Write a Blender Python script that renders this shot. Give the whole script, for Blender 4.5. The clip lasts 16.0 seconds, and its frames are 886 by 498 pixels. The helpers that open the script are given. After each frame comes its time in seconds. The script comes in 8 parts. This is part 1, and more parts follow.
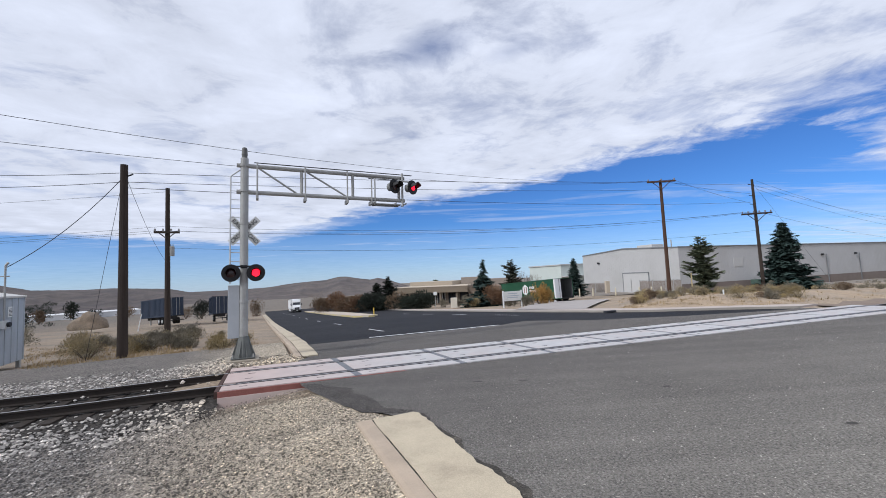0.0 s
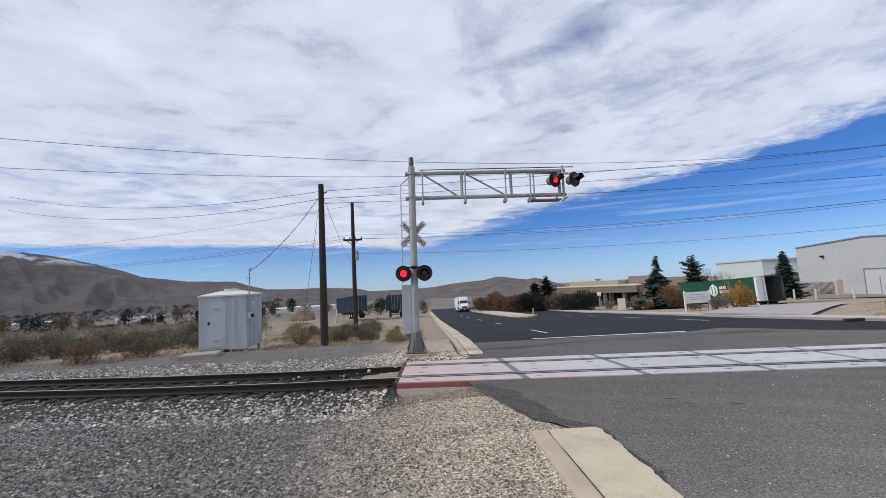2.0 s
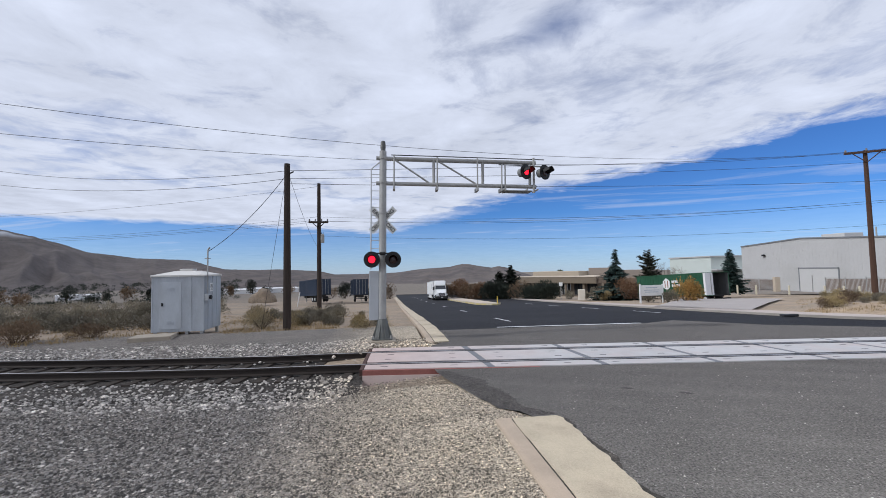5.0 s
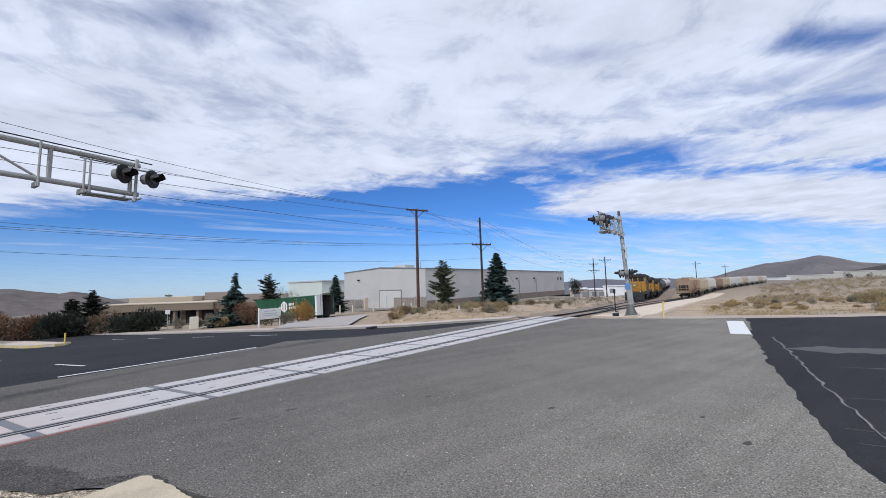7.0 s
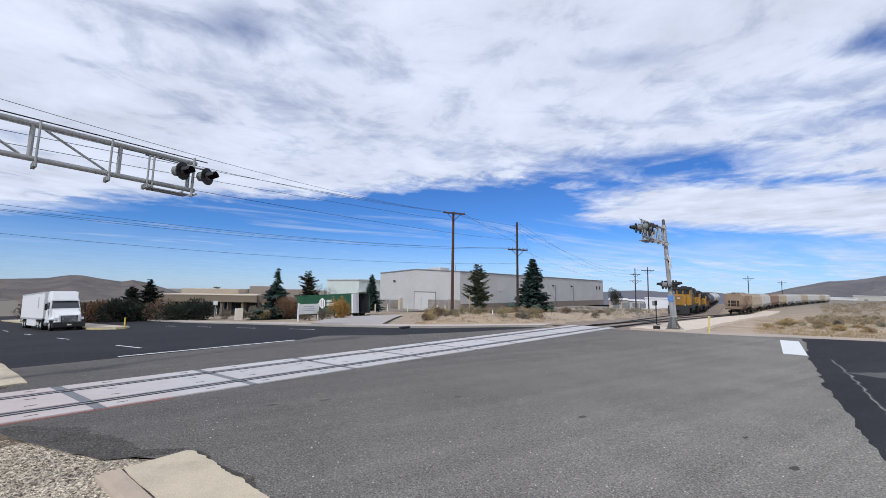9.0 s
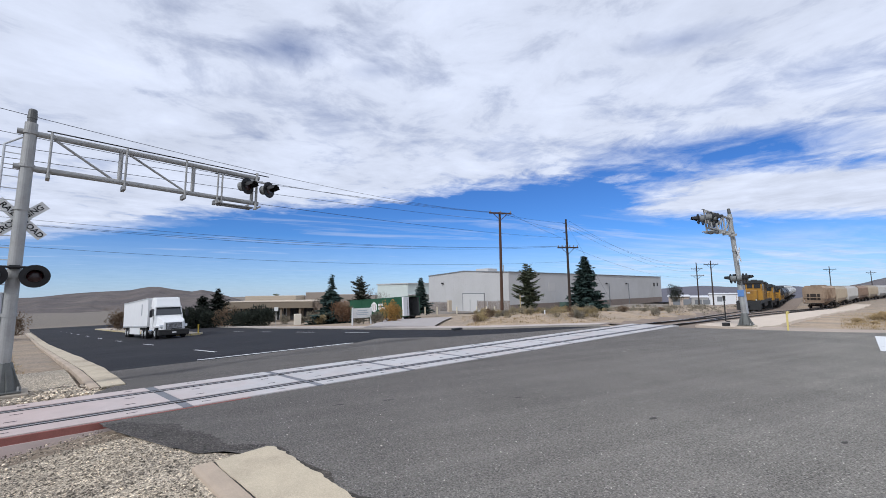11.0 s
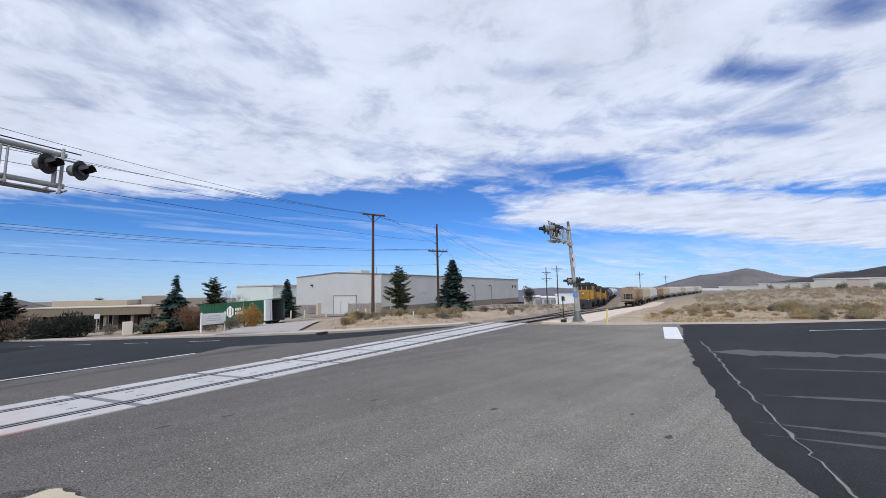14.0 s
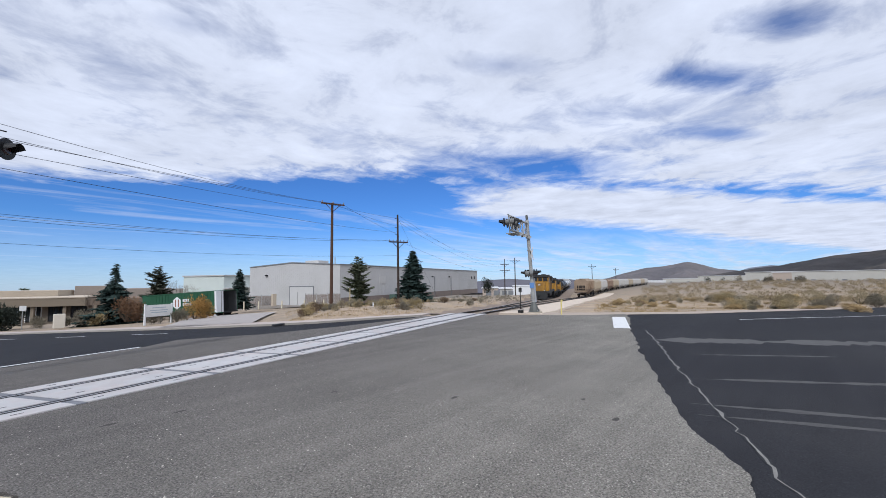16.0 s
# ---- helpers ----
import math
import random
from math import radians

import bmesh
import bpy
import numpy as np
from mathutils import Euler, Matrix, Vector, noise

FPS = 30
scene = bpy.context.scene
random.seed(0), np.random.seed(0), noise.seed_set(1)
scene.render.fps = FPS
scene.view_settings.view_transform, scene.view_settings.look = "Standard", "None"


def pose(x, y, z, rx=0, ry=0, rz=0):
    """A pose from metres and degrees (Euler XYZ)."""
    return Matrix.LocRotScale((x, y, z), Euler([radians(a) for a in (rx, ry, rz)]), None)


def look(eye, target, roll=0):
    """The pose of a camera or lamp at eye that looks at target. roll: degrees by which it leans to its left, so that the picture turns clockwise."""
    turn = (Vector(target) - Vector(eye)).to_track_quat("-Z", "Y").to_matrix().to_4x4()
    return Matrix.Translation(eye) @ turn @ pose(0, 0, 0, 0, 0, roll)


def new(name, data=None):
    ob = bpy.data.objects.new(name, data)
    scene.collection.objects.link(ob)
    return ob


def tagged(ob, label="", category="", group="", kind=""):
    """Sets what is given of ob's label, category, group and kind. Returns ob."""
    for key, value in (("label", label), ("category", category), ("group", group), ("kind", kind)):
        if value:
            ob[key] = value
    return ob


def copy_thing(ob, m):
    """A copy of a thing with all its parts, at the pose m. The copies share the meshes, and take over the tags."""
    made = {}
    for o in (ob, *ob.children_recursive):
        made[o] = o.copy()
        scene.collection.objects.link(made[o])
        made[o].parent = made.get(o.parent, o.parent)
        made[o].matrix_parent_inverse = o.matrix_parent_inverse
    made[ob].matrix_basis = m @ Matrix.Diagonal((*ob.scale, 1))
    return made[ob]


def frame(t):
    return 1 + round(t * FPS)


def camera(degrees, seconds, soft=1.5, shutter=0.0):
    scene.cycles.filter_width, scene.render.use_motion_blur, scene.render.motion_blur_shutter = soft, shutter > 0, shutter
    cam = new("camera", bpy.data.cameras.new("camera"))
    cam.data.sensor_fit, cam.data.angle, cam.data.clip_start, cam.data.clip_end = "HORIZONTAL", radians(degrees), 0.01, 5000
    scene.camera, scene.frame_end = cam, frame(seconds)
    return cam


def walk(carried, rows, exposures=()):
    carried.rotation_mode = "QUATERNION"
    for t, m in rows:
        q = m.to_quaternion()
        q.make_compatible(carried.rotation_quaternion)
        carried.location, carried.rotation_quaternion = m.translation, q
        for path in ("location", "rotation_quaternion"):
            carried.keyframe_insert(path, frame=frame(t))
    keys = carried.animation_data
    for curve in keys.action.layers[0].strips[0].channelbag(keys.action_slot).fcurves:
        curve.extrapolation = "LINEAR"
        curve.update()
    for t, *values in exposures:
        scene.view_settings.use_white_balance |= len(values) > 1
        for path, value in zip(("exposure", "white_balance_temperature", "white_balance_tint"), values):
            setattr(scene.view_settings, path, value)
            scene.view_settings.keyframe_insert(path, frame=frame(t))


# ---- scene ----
cam = camera(95.8, 16.0, 0.9)
PATH = [
    (0, pose(0.255, -0.330, 2.430, 94.02, 2.63, -3.97)),
    (0.5, pose(0.170, -0.276, 2.426, 94.55, 4.68, 9.61)),
    (1, pose(0.116, -0.131, 2.439, 96.12, 4.91, 15.62)),
    (1.5, pose(0.043, -0.017, 2.423, 96.18, 3.87, 17.43)),
    (2, pose(-0.005, 0.104, 2.416, 95.09, 2.92, 18.08)),
    (2.5, pose(-0.043, 0.153, 2.409, 93.49, 2.16, 18.00)),
    (3, pose(-0.064, 0.187, 2.401, 92.42, 1.79, 17.93)),
    (3.2, pose(-0.076, 0.199, 2.410, 92.01, 1.63, 17.96)),
    (5.3, pose(-0.107, 0.105, 2.499, 93.48, 0.89, 10.40)),
    (5.5, pose(-0.094, 0.110, 2.512, 94.06, 0.90, 5.61)),
    (6, pose(-0.039, 0.108, 2.524, 94.62, 1.06, -9.85)),
    (6.5, pose(-0.120, 0.085, 2.476, 94.85, 1.75, -25.20)),
    (7, pose(-0.001, 0.092, 2.500, 95.03, 1.59, -37.32)),
    (7.5, pose(0.029, 0.033, 2.487, 95.67, 0.30, -42.51)),
    (8, pose(0.036, -0.021, 2.464, 96.60, -2.14, -36.43)),
    (8.2, pose(0.045, -0.041, 2.462, 97.14, -2.44, -30.60)),
    (10.3, pose(-0.185, 0.109, 2.407, 92.71, 2.40, -37.52)),
    (10.5, pose(-0.198, 0.104, 2.418, 94.36, 1.93, -38.84)),
    (11, pose(-0.204, 0.071, 2.415, 95.81, 0.66, -25.64)),
    (11.5, pose(-0.104, 0.077, 2.434, 95.66, 0.44, -38.58)),
    (12, pose(-0.063, 0.025, 2.440, 95.77, -0.36, -45.83)),
    (12.5, pose(0.020, -0.037, 2.438, 95.59, 0.57, -45.58)),
    (13, pose(0.073, -0.076, 2.426, 95.90, 1.03, -43.21)),
    (13.5, pose(0.106, -0.090, 2.421, 95.98, 0.93, -42.60)),
    (14, pose(0.098, -0.092, 2.420, 95.84, 0.88, -43.43)),
    (14.5, pose(0.089, -0.111, 2.416, 95.45, 0.83, -45.59)),
    (15, pose(0.069, -0.111, 2.426, 94.93, 0.78, -48.04)),
    (15.5, pose(0.020, -0.121, 2.429, 94.51, 0.71, -49.41)),
    (16, pose(-0.013, -0.110, 2.438, 94.49, 0.64, -49.17)),
]
walk(cam, PATH, [(0, -0.02, 6080, 10), (1.5, -0.13, 6040, 10), (3.2, -0.13, 6040, 10), (5.5, -0.12, 6020, 10), (6.2, -0.05, 5980, 10), (16, -0.03, 5950, 10)])


# ---- light ----
SUN_AZ, SUN_EL = 118.0, 38.0
world = bpy.data.worlds.new("sky")
scene.world = world
world.use_nodes = True
wn, wl = world.node_tree.nodes, world.node_tree.links
wn.clear()


def wnode(kind, **kw):
    n = wn.new(kind)
    for k, v in kw.items():
        if k == "op":
            n.operation = v
        else:
            n.inputs[k].default_value = v
    return n


def wmath(op, a, b=None, clamp=False):
    n = wn.new("ShaderNodeMath")
    n.operation, n.use_clamp = op, clamp
    for i, q in enumerate((a, b)):
        if q is None:
            continue
        if isinstance(q, (int, float)):
            n.inputs[i].default_value = q
        else:
            wl.new(q, n.inputs[i])
    return n.outputs[0]


def build_sky():
    sky = wn.new("ShaderNodeTexSky")
    sky.sky_type, sky.sun_disc = "NISHITA", False
    sky.sun_elevation, sky.sun_rotation = radians(SUN_EL), radians(-SUN_AZ)
    sky.air_density, sky.dust_density, sky.ozone_density, sky.altitude = 1.0, 0.25, 2.6, 1500
    tc = wn.new("ShaderNodeTexCoord")
    sep = wn.new("ShaderNodeSeparateXYZ")
    wl.new(tc.outputs["Generated"], sep.inputs[0])
    x, y, z = sep.outputs
    zz = wmath("MAXIMUM", wmath("ADD", z, 0.03), 0.02)
    px, py = wmath("DIVIDE", x, zz), wmath("DIVIDE", y, zz)
    comb = wn.new("ShaderNodeCombineXYZ")
    wl.new(px, comb.inputs[0]), wl.new(py, comb.inputs[1])

    def fbm(scale, detail, rough, off, sx=1.0, sy=1.0, rot=0.0, dist=0.0):
        mp = wn.new("ShaderNodeMapping")
        mp.inputs["Location"].default_value = (off, off * 0.7, off * 0.3)
        mp.inputs["Rotation"].default_value = (0, 0, radians(rot))
        mp.inputs["Scale"].default_value = (sx, sy, 1)
        wl.new(comb.outputs[0], mp.inputs[0])
        n = wn.new("ShaderNodeTexNoise")
        n.inputs["Scale"].default_value, n.inputs["Detail"].default_value = scale, detail
        n.inputs["Roughness"].default_value, n.inputs["Distortion"].default_value = rough, dist
        wl.new(mp.outputs[0], n.inputs["Vector"])
        return n.outputs["Fac"]

    big = fbm(0.5, 3, 0.5, 3.1)
    puff = fbm(2.6, 8, 0.62, 7.7, dist=0.35)
    fine = fbm(5.5, 5, 0.6, 2.2, dist=0.3)
    wisp = fbm(0.8, 7, 0.62, 1.3, sx=0.45, sy=1.7, rot=38, dist=0.6)
    # along and across the edge of the cloud deck
    f = wmath("ADD", wmath("MULTIPLY", px, 0.66), wmath("MULTIPLY", py, 0.75))
    g = wmath("ADD", wmath("MULTIPLY", px, -0.75), wmath("MULTIPLY", py, 0.66))
    rag = wmath("ADD", wmath("MULTIPLY", wmath("SUBTRACT", big, 0.5), 1.3), wmath("MULTIPLY", wmath("SUBTRACT", puff, 0.5), 1.5))
    rag = wmath("ADD", rag, wmath("MULTIPLY", wmath("SUBTRACT", fine, 0.5), 0.5))
    # a sheet of broken cloud overhead, a second bank further off, thin streaks between
    deck = wmath("MULTIPLY", wmath("ADD", wmath("SUBTRACT", 3.62, f), wmath("MULTIPLY", rag, 0.8)), 2.4, True)
    west = wmath("MULTIPLY", wmath("SUBTRACT", g, 3.95), 1.3, True)
    brim = wmath("MULTIPLY", wmath("ADD", wmath("SUBTRACT", 7.5, g), wmath("MULTIPLY", rag, 0.7)), 1.6, True)
    west = wmath("MULTIPLY", west, brim)
    deck = wmath("MULTIPLY", deck, brim)
    west = wmath("MULTIPLY", west, wmath("MULTIPLY", wmath("ADD", wmath("SUBTRACT", 3.95, f), wmath("MULTIPLY", rag, 0.6)), 1.2, True))
    bank = wmath("MULTIPLY", wmath("ADD", wmath("SUBTRACT", -0.62, g), wmath("MULTIPLY", rag, 0.7)), 2.0, True)
    bank = wmath("MULTIPLY", bank, wmath("MULTIPLY", wmath("ADD", wmath("SUBTRACT", f, 3.3), wmath("MULTIPLY", rag, 0.6)), 2.6, True))
    under = wmath("SUBTRACT", wmath("SUBTRACT", 5.15, wmath("MULTIPLY", g, 0.3)), f)
    bank = wmath("MULTIPLY", bank, wmath("MULTIPLY", wmath("ADD", under, wmath("MULTIPLY", rag, 0.8)), 1.3, True))

    def rent(f0, g0, rf, rg, depth):
        """A torn opening in the deck, ragged at its rim."""
        a = wmath("POWER", wmath("DIVIDE", wmath("SUBTRACT", f, f0), rf), 2.0)
        b = wmath("POWER", wmath("DIVIDE", wmath("SUBTRACT", g, g0), rg), 2.0)
        m = wmath("SUBTRACT", 1.15, wmath("SQRT", wmath("ADD", a, b)))
        m = wmath("MULTIPLY", wmath("SUBTRACT", m, wmath("MULTIPLY", rag, 1.1)), 0.9, True)
        return wmath("SUBTRACT", 1.0, wmath("MULTIPLY", m, depth))

    for spot in ((1.25, 0.97, 0.14, 0.2, 0.66), (1.5, 0.72, 0.08, 0.12, 0.3), (1.64, -0.48, 0.10, 0.24, 0.45), (1.61, -1.48, 0.12, 0.34, 0.85), (2.19, -2.05, 0.12, 0.4, 0.6), (1.22, -1.42, 0.1, 0.24, 0.8), (3.05, -1.2, 0.42, 0.95, 1.0), (3.55, 3.3, 0.55, 0.95, 1.0)):
        deck = wmath("MULTIPLY", deck, rent(*spot))
    holes = wmath("MULTIPLY", wmath("ADD", wmath("SUBTRACT", wmath("ADD", wmath("MULTIPLY", puff, 0.75), wmath("MULTIPLY", big, 0.45)), 0.43), 0.0), 6.5, True)
    deck = wmath("MULTIPLY", deck, wmath("ADD", wmath("MULTIPLY", holes, 0.36), 0.64))
    streak = wmath("MULTIPLY", wmath("SUBTRACT", wisp, 0.53), 4.2, True)
    streak = wmath("MULTIPLY", streak, 0.6)
    haze = wmath("MULTIPLY", wmath("SUBTRACT", 0.13, z), 5.5, True)
    cloud = wmath("MAXIMUM", wmath("MAXIMUM", deck, west), wmath("MAXIMUM", bank, streak))
    cloud = wmath("MAXIMUM", cloud, wmath("MULTIPLY", haze, 0.56))
    # a low veil of cloud above the far end of the railway
    veil = wmath("MULTIPLY", wmath("MULTIPLY", wmath("SUBTRACT", 0.125, z), 16.0, True), wmath("MULTIPLY", wmath("SUBTRACT", 1.2, g), 0.35, True))
    veil = wmath("MULTIPLY", veil, wmath("MULTIPLY", wmath("SUBTRACT", wisp, 0.30), 2.6, True))
    cloud = wmath("MAXIMUM", cloud, wmath("MULTIPLY", veil, 0.8))
    shade = wn.new("ShaderNodeMapRange")
    shade.inputs["From Min"].default_value, shade.inputs["From Max"].default_value = 0.3, 0.66
    shade.inputs["To Min"].default_value, shade.inputs["To Max"].default_value = CLOUD * 0.7, CLOUD
    soft = fbm(1.3, 7, 0.58, 5.2, dist=0.2)
    wl.new(wmath("ADD", wmath("MULTIPLY", soft, 0.45), wmath("MULTIPLY", puff, 0.55)), shade.inputs["Value"])
    col = wn.new("ShaderNodeMix")
    col.data_type = "RGBA"
    cc = wn.new("ShaderNodeCombineXYZ")
    wl.new(wmath("MULTIPLY", shade.outputs[0], 0.93), cc.inputs[0])
    wl.new(wmath("MULTIPLY", shade.outputs[0], 0.96), cc.inputs[1])
    wl.new(wmath("MULTIPLY", shade.outputs[0], 1.07), cc.inputs[2])
    deep = wn.new("ShaderNodeVectorMath")
    deep.operation = "MULTIPLY"
    deep.inputs[1].default_value = BLUE
    wl.new(sky.outputs[0], deep.inputs[0])
    wl.new(cloud, col.inputs["Factor"])
    wl.new(deep.outputs[0], col.inputs["A"])
    wl.new(cc.outputs[0], col.inputs["B"])
    bg = wn.new("ShaderNodeBackground")
    bg.inputs["Strength"].default_value = SKY
    out = wn.new("ShaderNodeOutputWorld")
    wl.new(col.outputs["Result"], bg.inputs["Color"])
    wl.new(bg.outputs[0], out.inputs[0])


SKY, CLOUD, BLUE = 0.11, 8.3, (0.38, 0.63, 0.99)
build_sky()
sun = bpy.data.lights.new("sun", "SUN")
sun.energy, sun.angle, sun.color = 2.3, radians(5), (1.0, 0.965, 0.92)
sun_ob = new("sun", sun)
sa, se = radians(SUN_AZ), radians(SUN_EL)
sun_ob.matrix_world = look((-math.sin(sa) * math.cos(se) * 100, math.cos(sa) * math.cos(se) * 100, math.sin(se) * 100), (0, 0, 0))

# ---- materials ----
MATS = {}


def mat(name, color, rough=0.8, metal=0.0, vary=0.25, scale=3.0, fine=40.0, bump=0.0, second=None, split=0.5, sharp=0.15, spec=0.3, isle=0.0, stretch=None, speck=1.0, above=None, ramp=None, beyond=None, streak=None, chips=None):
    """A procedural surface: colour with mottling at two scales, an optional second colour in patches, and fine relief."""
    if name in MATS:
        return MATS[name]
    m = bpy.data.materials.new(name)
    m.use_nodes = True
    n, l = m.node_tree.nodes, m.node_tree.links
    b = n["Principled BSDF"]
    b.inputs["Roughness"].default_value, b.inputs["Metallic"].default_value = rough, metal
    b.inputs["Specular IOR Level"].default_value = spec
    b.inputs["Diffuse Roughness"].default_value = 0.9 if rough >= 0.85 else 0.0
    tc = n.new("ShaderNodeNewGeometry") if stretch is None else n.new("ShaderNodeTexCoord")
    pos = tc.outputs["Position"] if stretch is None else tc.outputs["Object"]
    if stretch:
        mp = n.new("ShaderNodeMapping")
        mp.inputs["Scale"].default_value = stretch
        l.new(pos, mp.inputs[0])
        pos = mp.outputs[0]

    def noise_at(s, d=4, r=0.6):
        t = n.new("ShaderNodeTexNoise")
        t.inputs["Scale"].default_value, t.inputs["Detail"].default_value, t.inputs["Roughness"].default_value = s, d, r
        l.new(pos, t.inputs["Vector"])
        return t.outputs["Fac"]

    def mth(op, a, c, clamp=False):
        q = n.new("ShaderNodeMath")
        q.operation, q.use_clamp = op, clamp
        for i, v in enumerate((a, c)):
            if isinstance(v, (int, float)):
                q.inputs[i].default_value = v
            else:
                l.new(v, q.inputs[i])
        return q.outputs[0]

    lo, hi = noise_at(scale), noise_at(fine, 3 if speck <= 1 else 1.5)
    if speck > 1:
        hi = mth("ADD", mth("MULTIPLY", mth("SUBTRACT", hi, 0.5), 2.2), 0.5, True)
    f = mth("ADD", mth("MULTIPLY", mth("SUBTRACT", lo, 0.5), vary * 2.4), mth("MULTIPLY", mth("SUBTRACT", hi, 0.5), vary * 1.8 * speck))
    if isle:
        oi = n.new("ShaderNodeObjectInfo")
        gi = n.new("ShaderNodeNewGeometry")
        rnd = mth("ADD", oi.outputs["Random"], gi.outputs["Random Per Island"])
        f = mth("ADD", f, mth("MULTIPLY", mth("SUBTRACT", rnd, 1.0), isle))
    if streak:
        mp2 = n.new("ShaderNodeMapping")
        mp2.inputs["Rotation"].default_value = (0, 0, radians(-streak[0]))
        mp2.inputs["Scale"].default_value = (0.05, 2.6, 1)
        l.new(pos, mp2.inputs[0])
        t2 = n.new("ShaderNodeTexNoise")
        t2.inputs["Scale"].default_value, t2.inputs["Detail"].default_value = 0.9, 6
        l.new(mp2.outputs[0], t2.inputs["Vector"])
        f = mth("ADD", f, mth("MULTIPLY", mth("SUBTRACT", t2.outputs["Fac"], 0.5), streak[1]))
    if chips:
        vo = n.new("ShaderNodeTexVoronoi")
        vo.inputs["Scale"].default_value = chips[0]
        l.new(pos, vo.inputs["Vector"])
        sc = n.new("ShaderNodeSeparateColor")
        l.new(vo.outputs["Color"], sc.inputs[0])
        f = mth("ADD", f, mth("MULTIPLY", mth("SUBTRACT", sc.outputs[0], 0.5), chips[1]))
        f = mth("ADD", f, mth("MULTIPLY", mth("GREATER_THAN", sc.outputs[1], 1 - chips[2]), chips[3]))
        f = mth("MAXIMUM", f, -0.75)
    f = mth("ADD", f, 1.0)
    mix = n.new("ShaderNodeMix")
    mix.data_type = "RGBA"
    mix.inputs["A"].default_value = (*color, 1)
    mix.inputs["B"].default_value = (*(second or color), 1)
    p = noise_at(scale * 0.37, 6, 0.65)
    mr = n.new("ShaderNodeMapRange")
    mr.inputs["From Min"].default_value, mr.inputs["From Max"].default_value = split - sharp / 2, split + sharp / 2
    l.new(p, mr.inputs["Value"])
    fac = mr.outputs[0]
    if above:
        sz = n.new("ShaderNodeSeparateXYZ")
        l.new(pos, sz.inputs[0])
        zr = n.new("ShaderNodeMapRange")
        zr.inputs["From Min"].default_value, zr.inputs["From Max"].default_value = above
        l.new(sz.outputs[2], zr.inputs["Value"])
        fac = mth("MULTIPLY", fac, zr.outputs[0])
    if ramp:
        sp = n.new("ShaderNodeSeparateXYZ")
        l.new(pos, sp.inputs[0])
        rr = n.new("ShaderNodeMapRange")
        rr.inputs["From Min"].default_value, rr.inputs["From Max"].default_value = ramp[2], ramp[3]
        l.new(mth("ADD", mth("MULTIPLY", sp.outputs[0], ramp[0]), mth("MULTIPLY", sp.outputs[1], ramp[1])), rr.inputs["Value"])
        fac = mth("MULTIPLY", mth("ADD", mth("MULTIPLY", fac, 0.6), 0.4), rr.outputs[0])
    l.new(fac, mix.inputs["Factor"])
    base = mix.outputs["Result"]
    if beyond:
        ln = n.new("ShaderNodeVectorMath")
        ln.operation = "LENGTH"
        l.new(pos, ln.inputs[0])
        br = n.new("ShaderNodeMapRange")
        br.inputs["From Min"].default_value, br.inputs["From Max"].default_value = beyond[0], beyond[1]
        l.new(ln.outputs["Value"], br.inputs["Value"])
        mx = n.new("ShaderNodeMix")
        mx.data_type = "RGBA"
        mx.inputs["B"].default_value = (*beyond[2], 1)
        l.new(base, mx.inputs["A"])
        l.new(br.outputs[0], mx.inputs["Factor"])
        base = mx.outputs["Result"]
    vm = n.new("ShaderNodeVectorMath")
    vm.operation = "SCALE"
    l.new(base, vm.inputs[0])
    l.new(f, vm.inputs["Scale"])
    l.new(vm.outputs[0], b.inputs["Base Color"])
    if bump:
        bp = n.new("ShaderNodeBump")
        bp.inputs["Strength"].default_value, bp.inputs["Distance"].default_value = min(1, bump), 0.02 * max(1, bump)
        l.new(hi, bp.inputs["Height"])
        l.new(bp.outputs[0], b.inputs["Normal"])
    MATS[name] = m
    return m


def glow(name, color, power):
    if name in MATS:
        return MATS[name]
    m = bpy.data.materials.new(name)
    m.use_nodes = True
    b = m.node_tree.nodes["Principled BSDF"]
    b.inputs["Base Color"].default_value = (*color, 1)
    b.inputs["Emission Color"].default_value = (*color, 1)
    b.inputs["Emission Strength"].default_value = power
    MATS[name] = m
    return m


# ---- mesh tools ----
ROAD_AZ = radians(20.5)
CR, SR = math.cos(ROAD_AZ), math.sin(ROAD_AZ)


def uv(x, y):
    """Across the road and along it."""
    return x * CR + y * SR, -x * SR + y * CR


def xy(u, v):
    return u * CR - v * SR, u * SR + v * CR


def sm(a, b, t):
    t = min(1.0, max(0.0, (t - a) / (b - a)))
    return t * t * (3 - 2 * t)


def gz(x, y):
    """The lie of the land: level at the crossing, falling away along the road and down the line."""
    u, v = uv(x, y)
    d = max(0.0, v - 12)
    z = -0.00375 * d * d if d < 8 else -0.24 - 0.06 * (d - 8)
    if v > 52:
        z = -2.16 - 0.05 * (v - 52)
    if v > 150:
        z = -7.06
    return z - 0.028 * min(85, max(0, u - 30)) * (1 - 0.5 * sm(10, 40, v))


def on(u, v):
    x, y = xy(u, v)
    return x, y, gz(x, y)


def polar(az, r, z=None):
    a = radians(az)
    x, y = -r * math.sin(a), r * math.cos(a)
    return (x, y, gz(x, y) if z is None else z)


def mesh_of(bm, name, smooth=False):
    me = bpy.data.meshes.new(name)
    bm.normal_update()
    bm.to_mesh(me)
    bm.free()
    if smooth:
        for p in me.polygons:
            p.use_smooth = True
    return me


def part(name, bm, material, parent=None, label="", smooth=False):
    me = mesh_of(bm, name, smooth)
    me.materials.append(material)
    ob = new(name, me)
    if parent is not None:
        ob.parent = parent
    if label:
        ob["label"] = label
    return ob


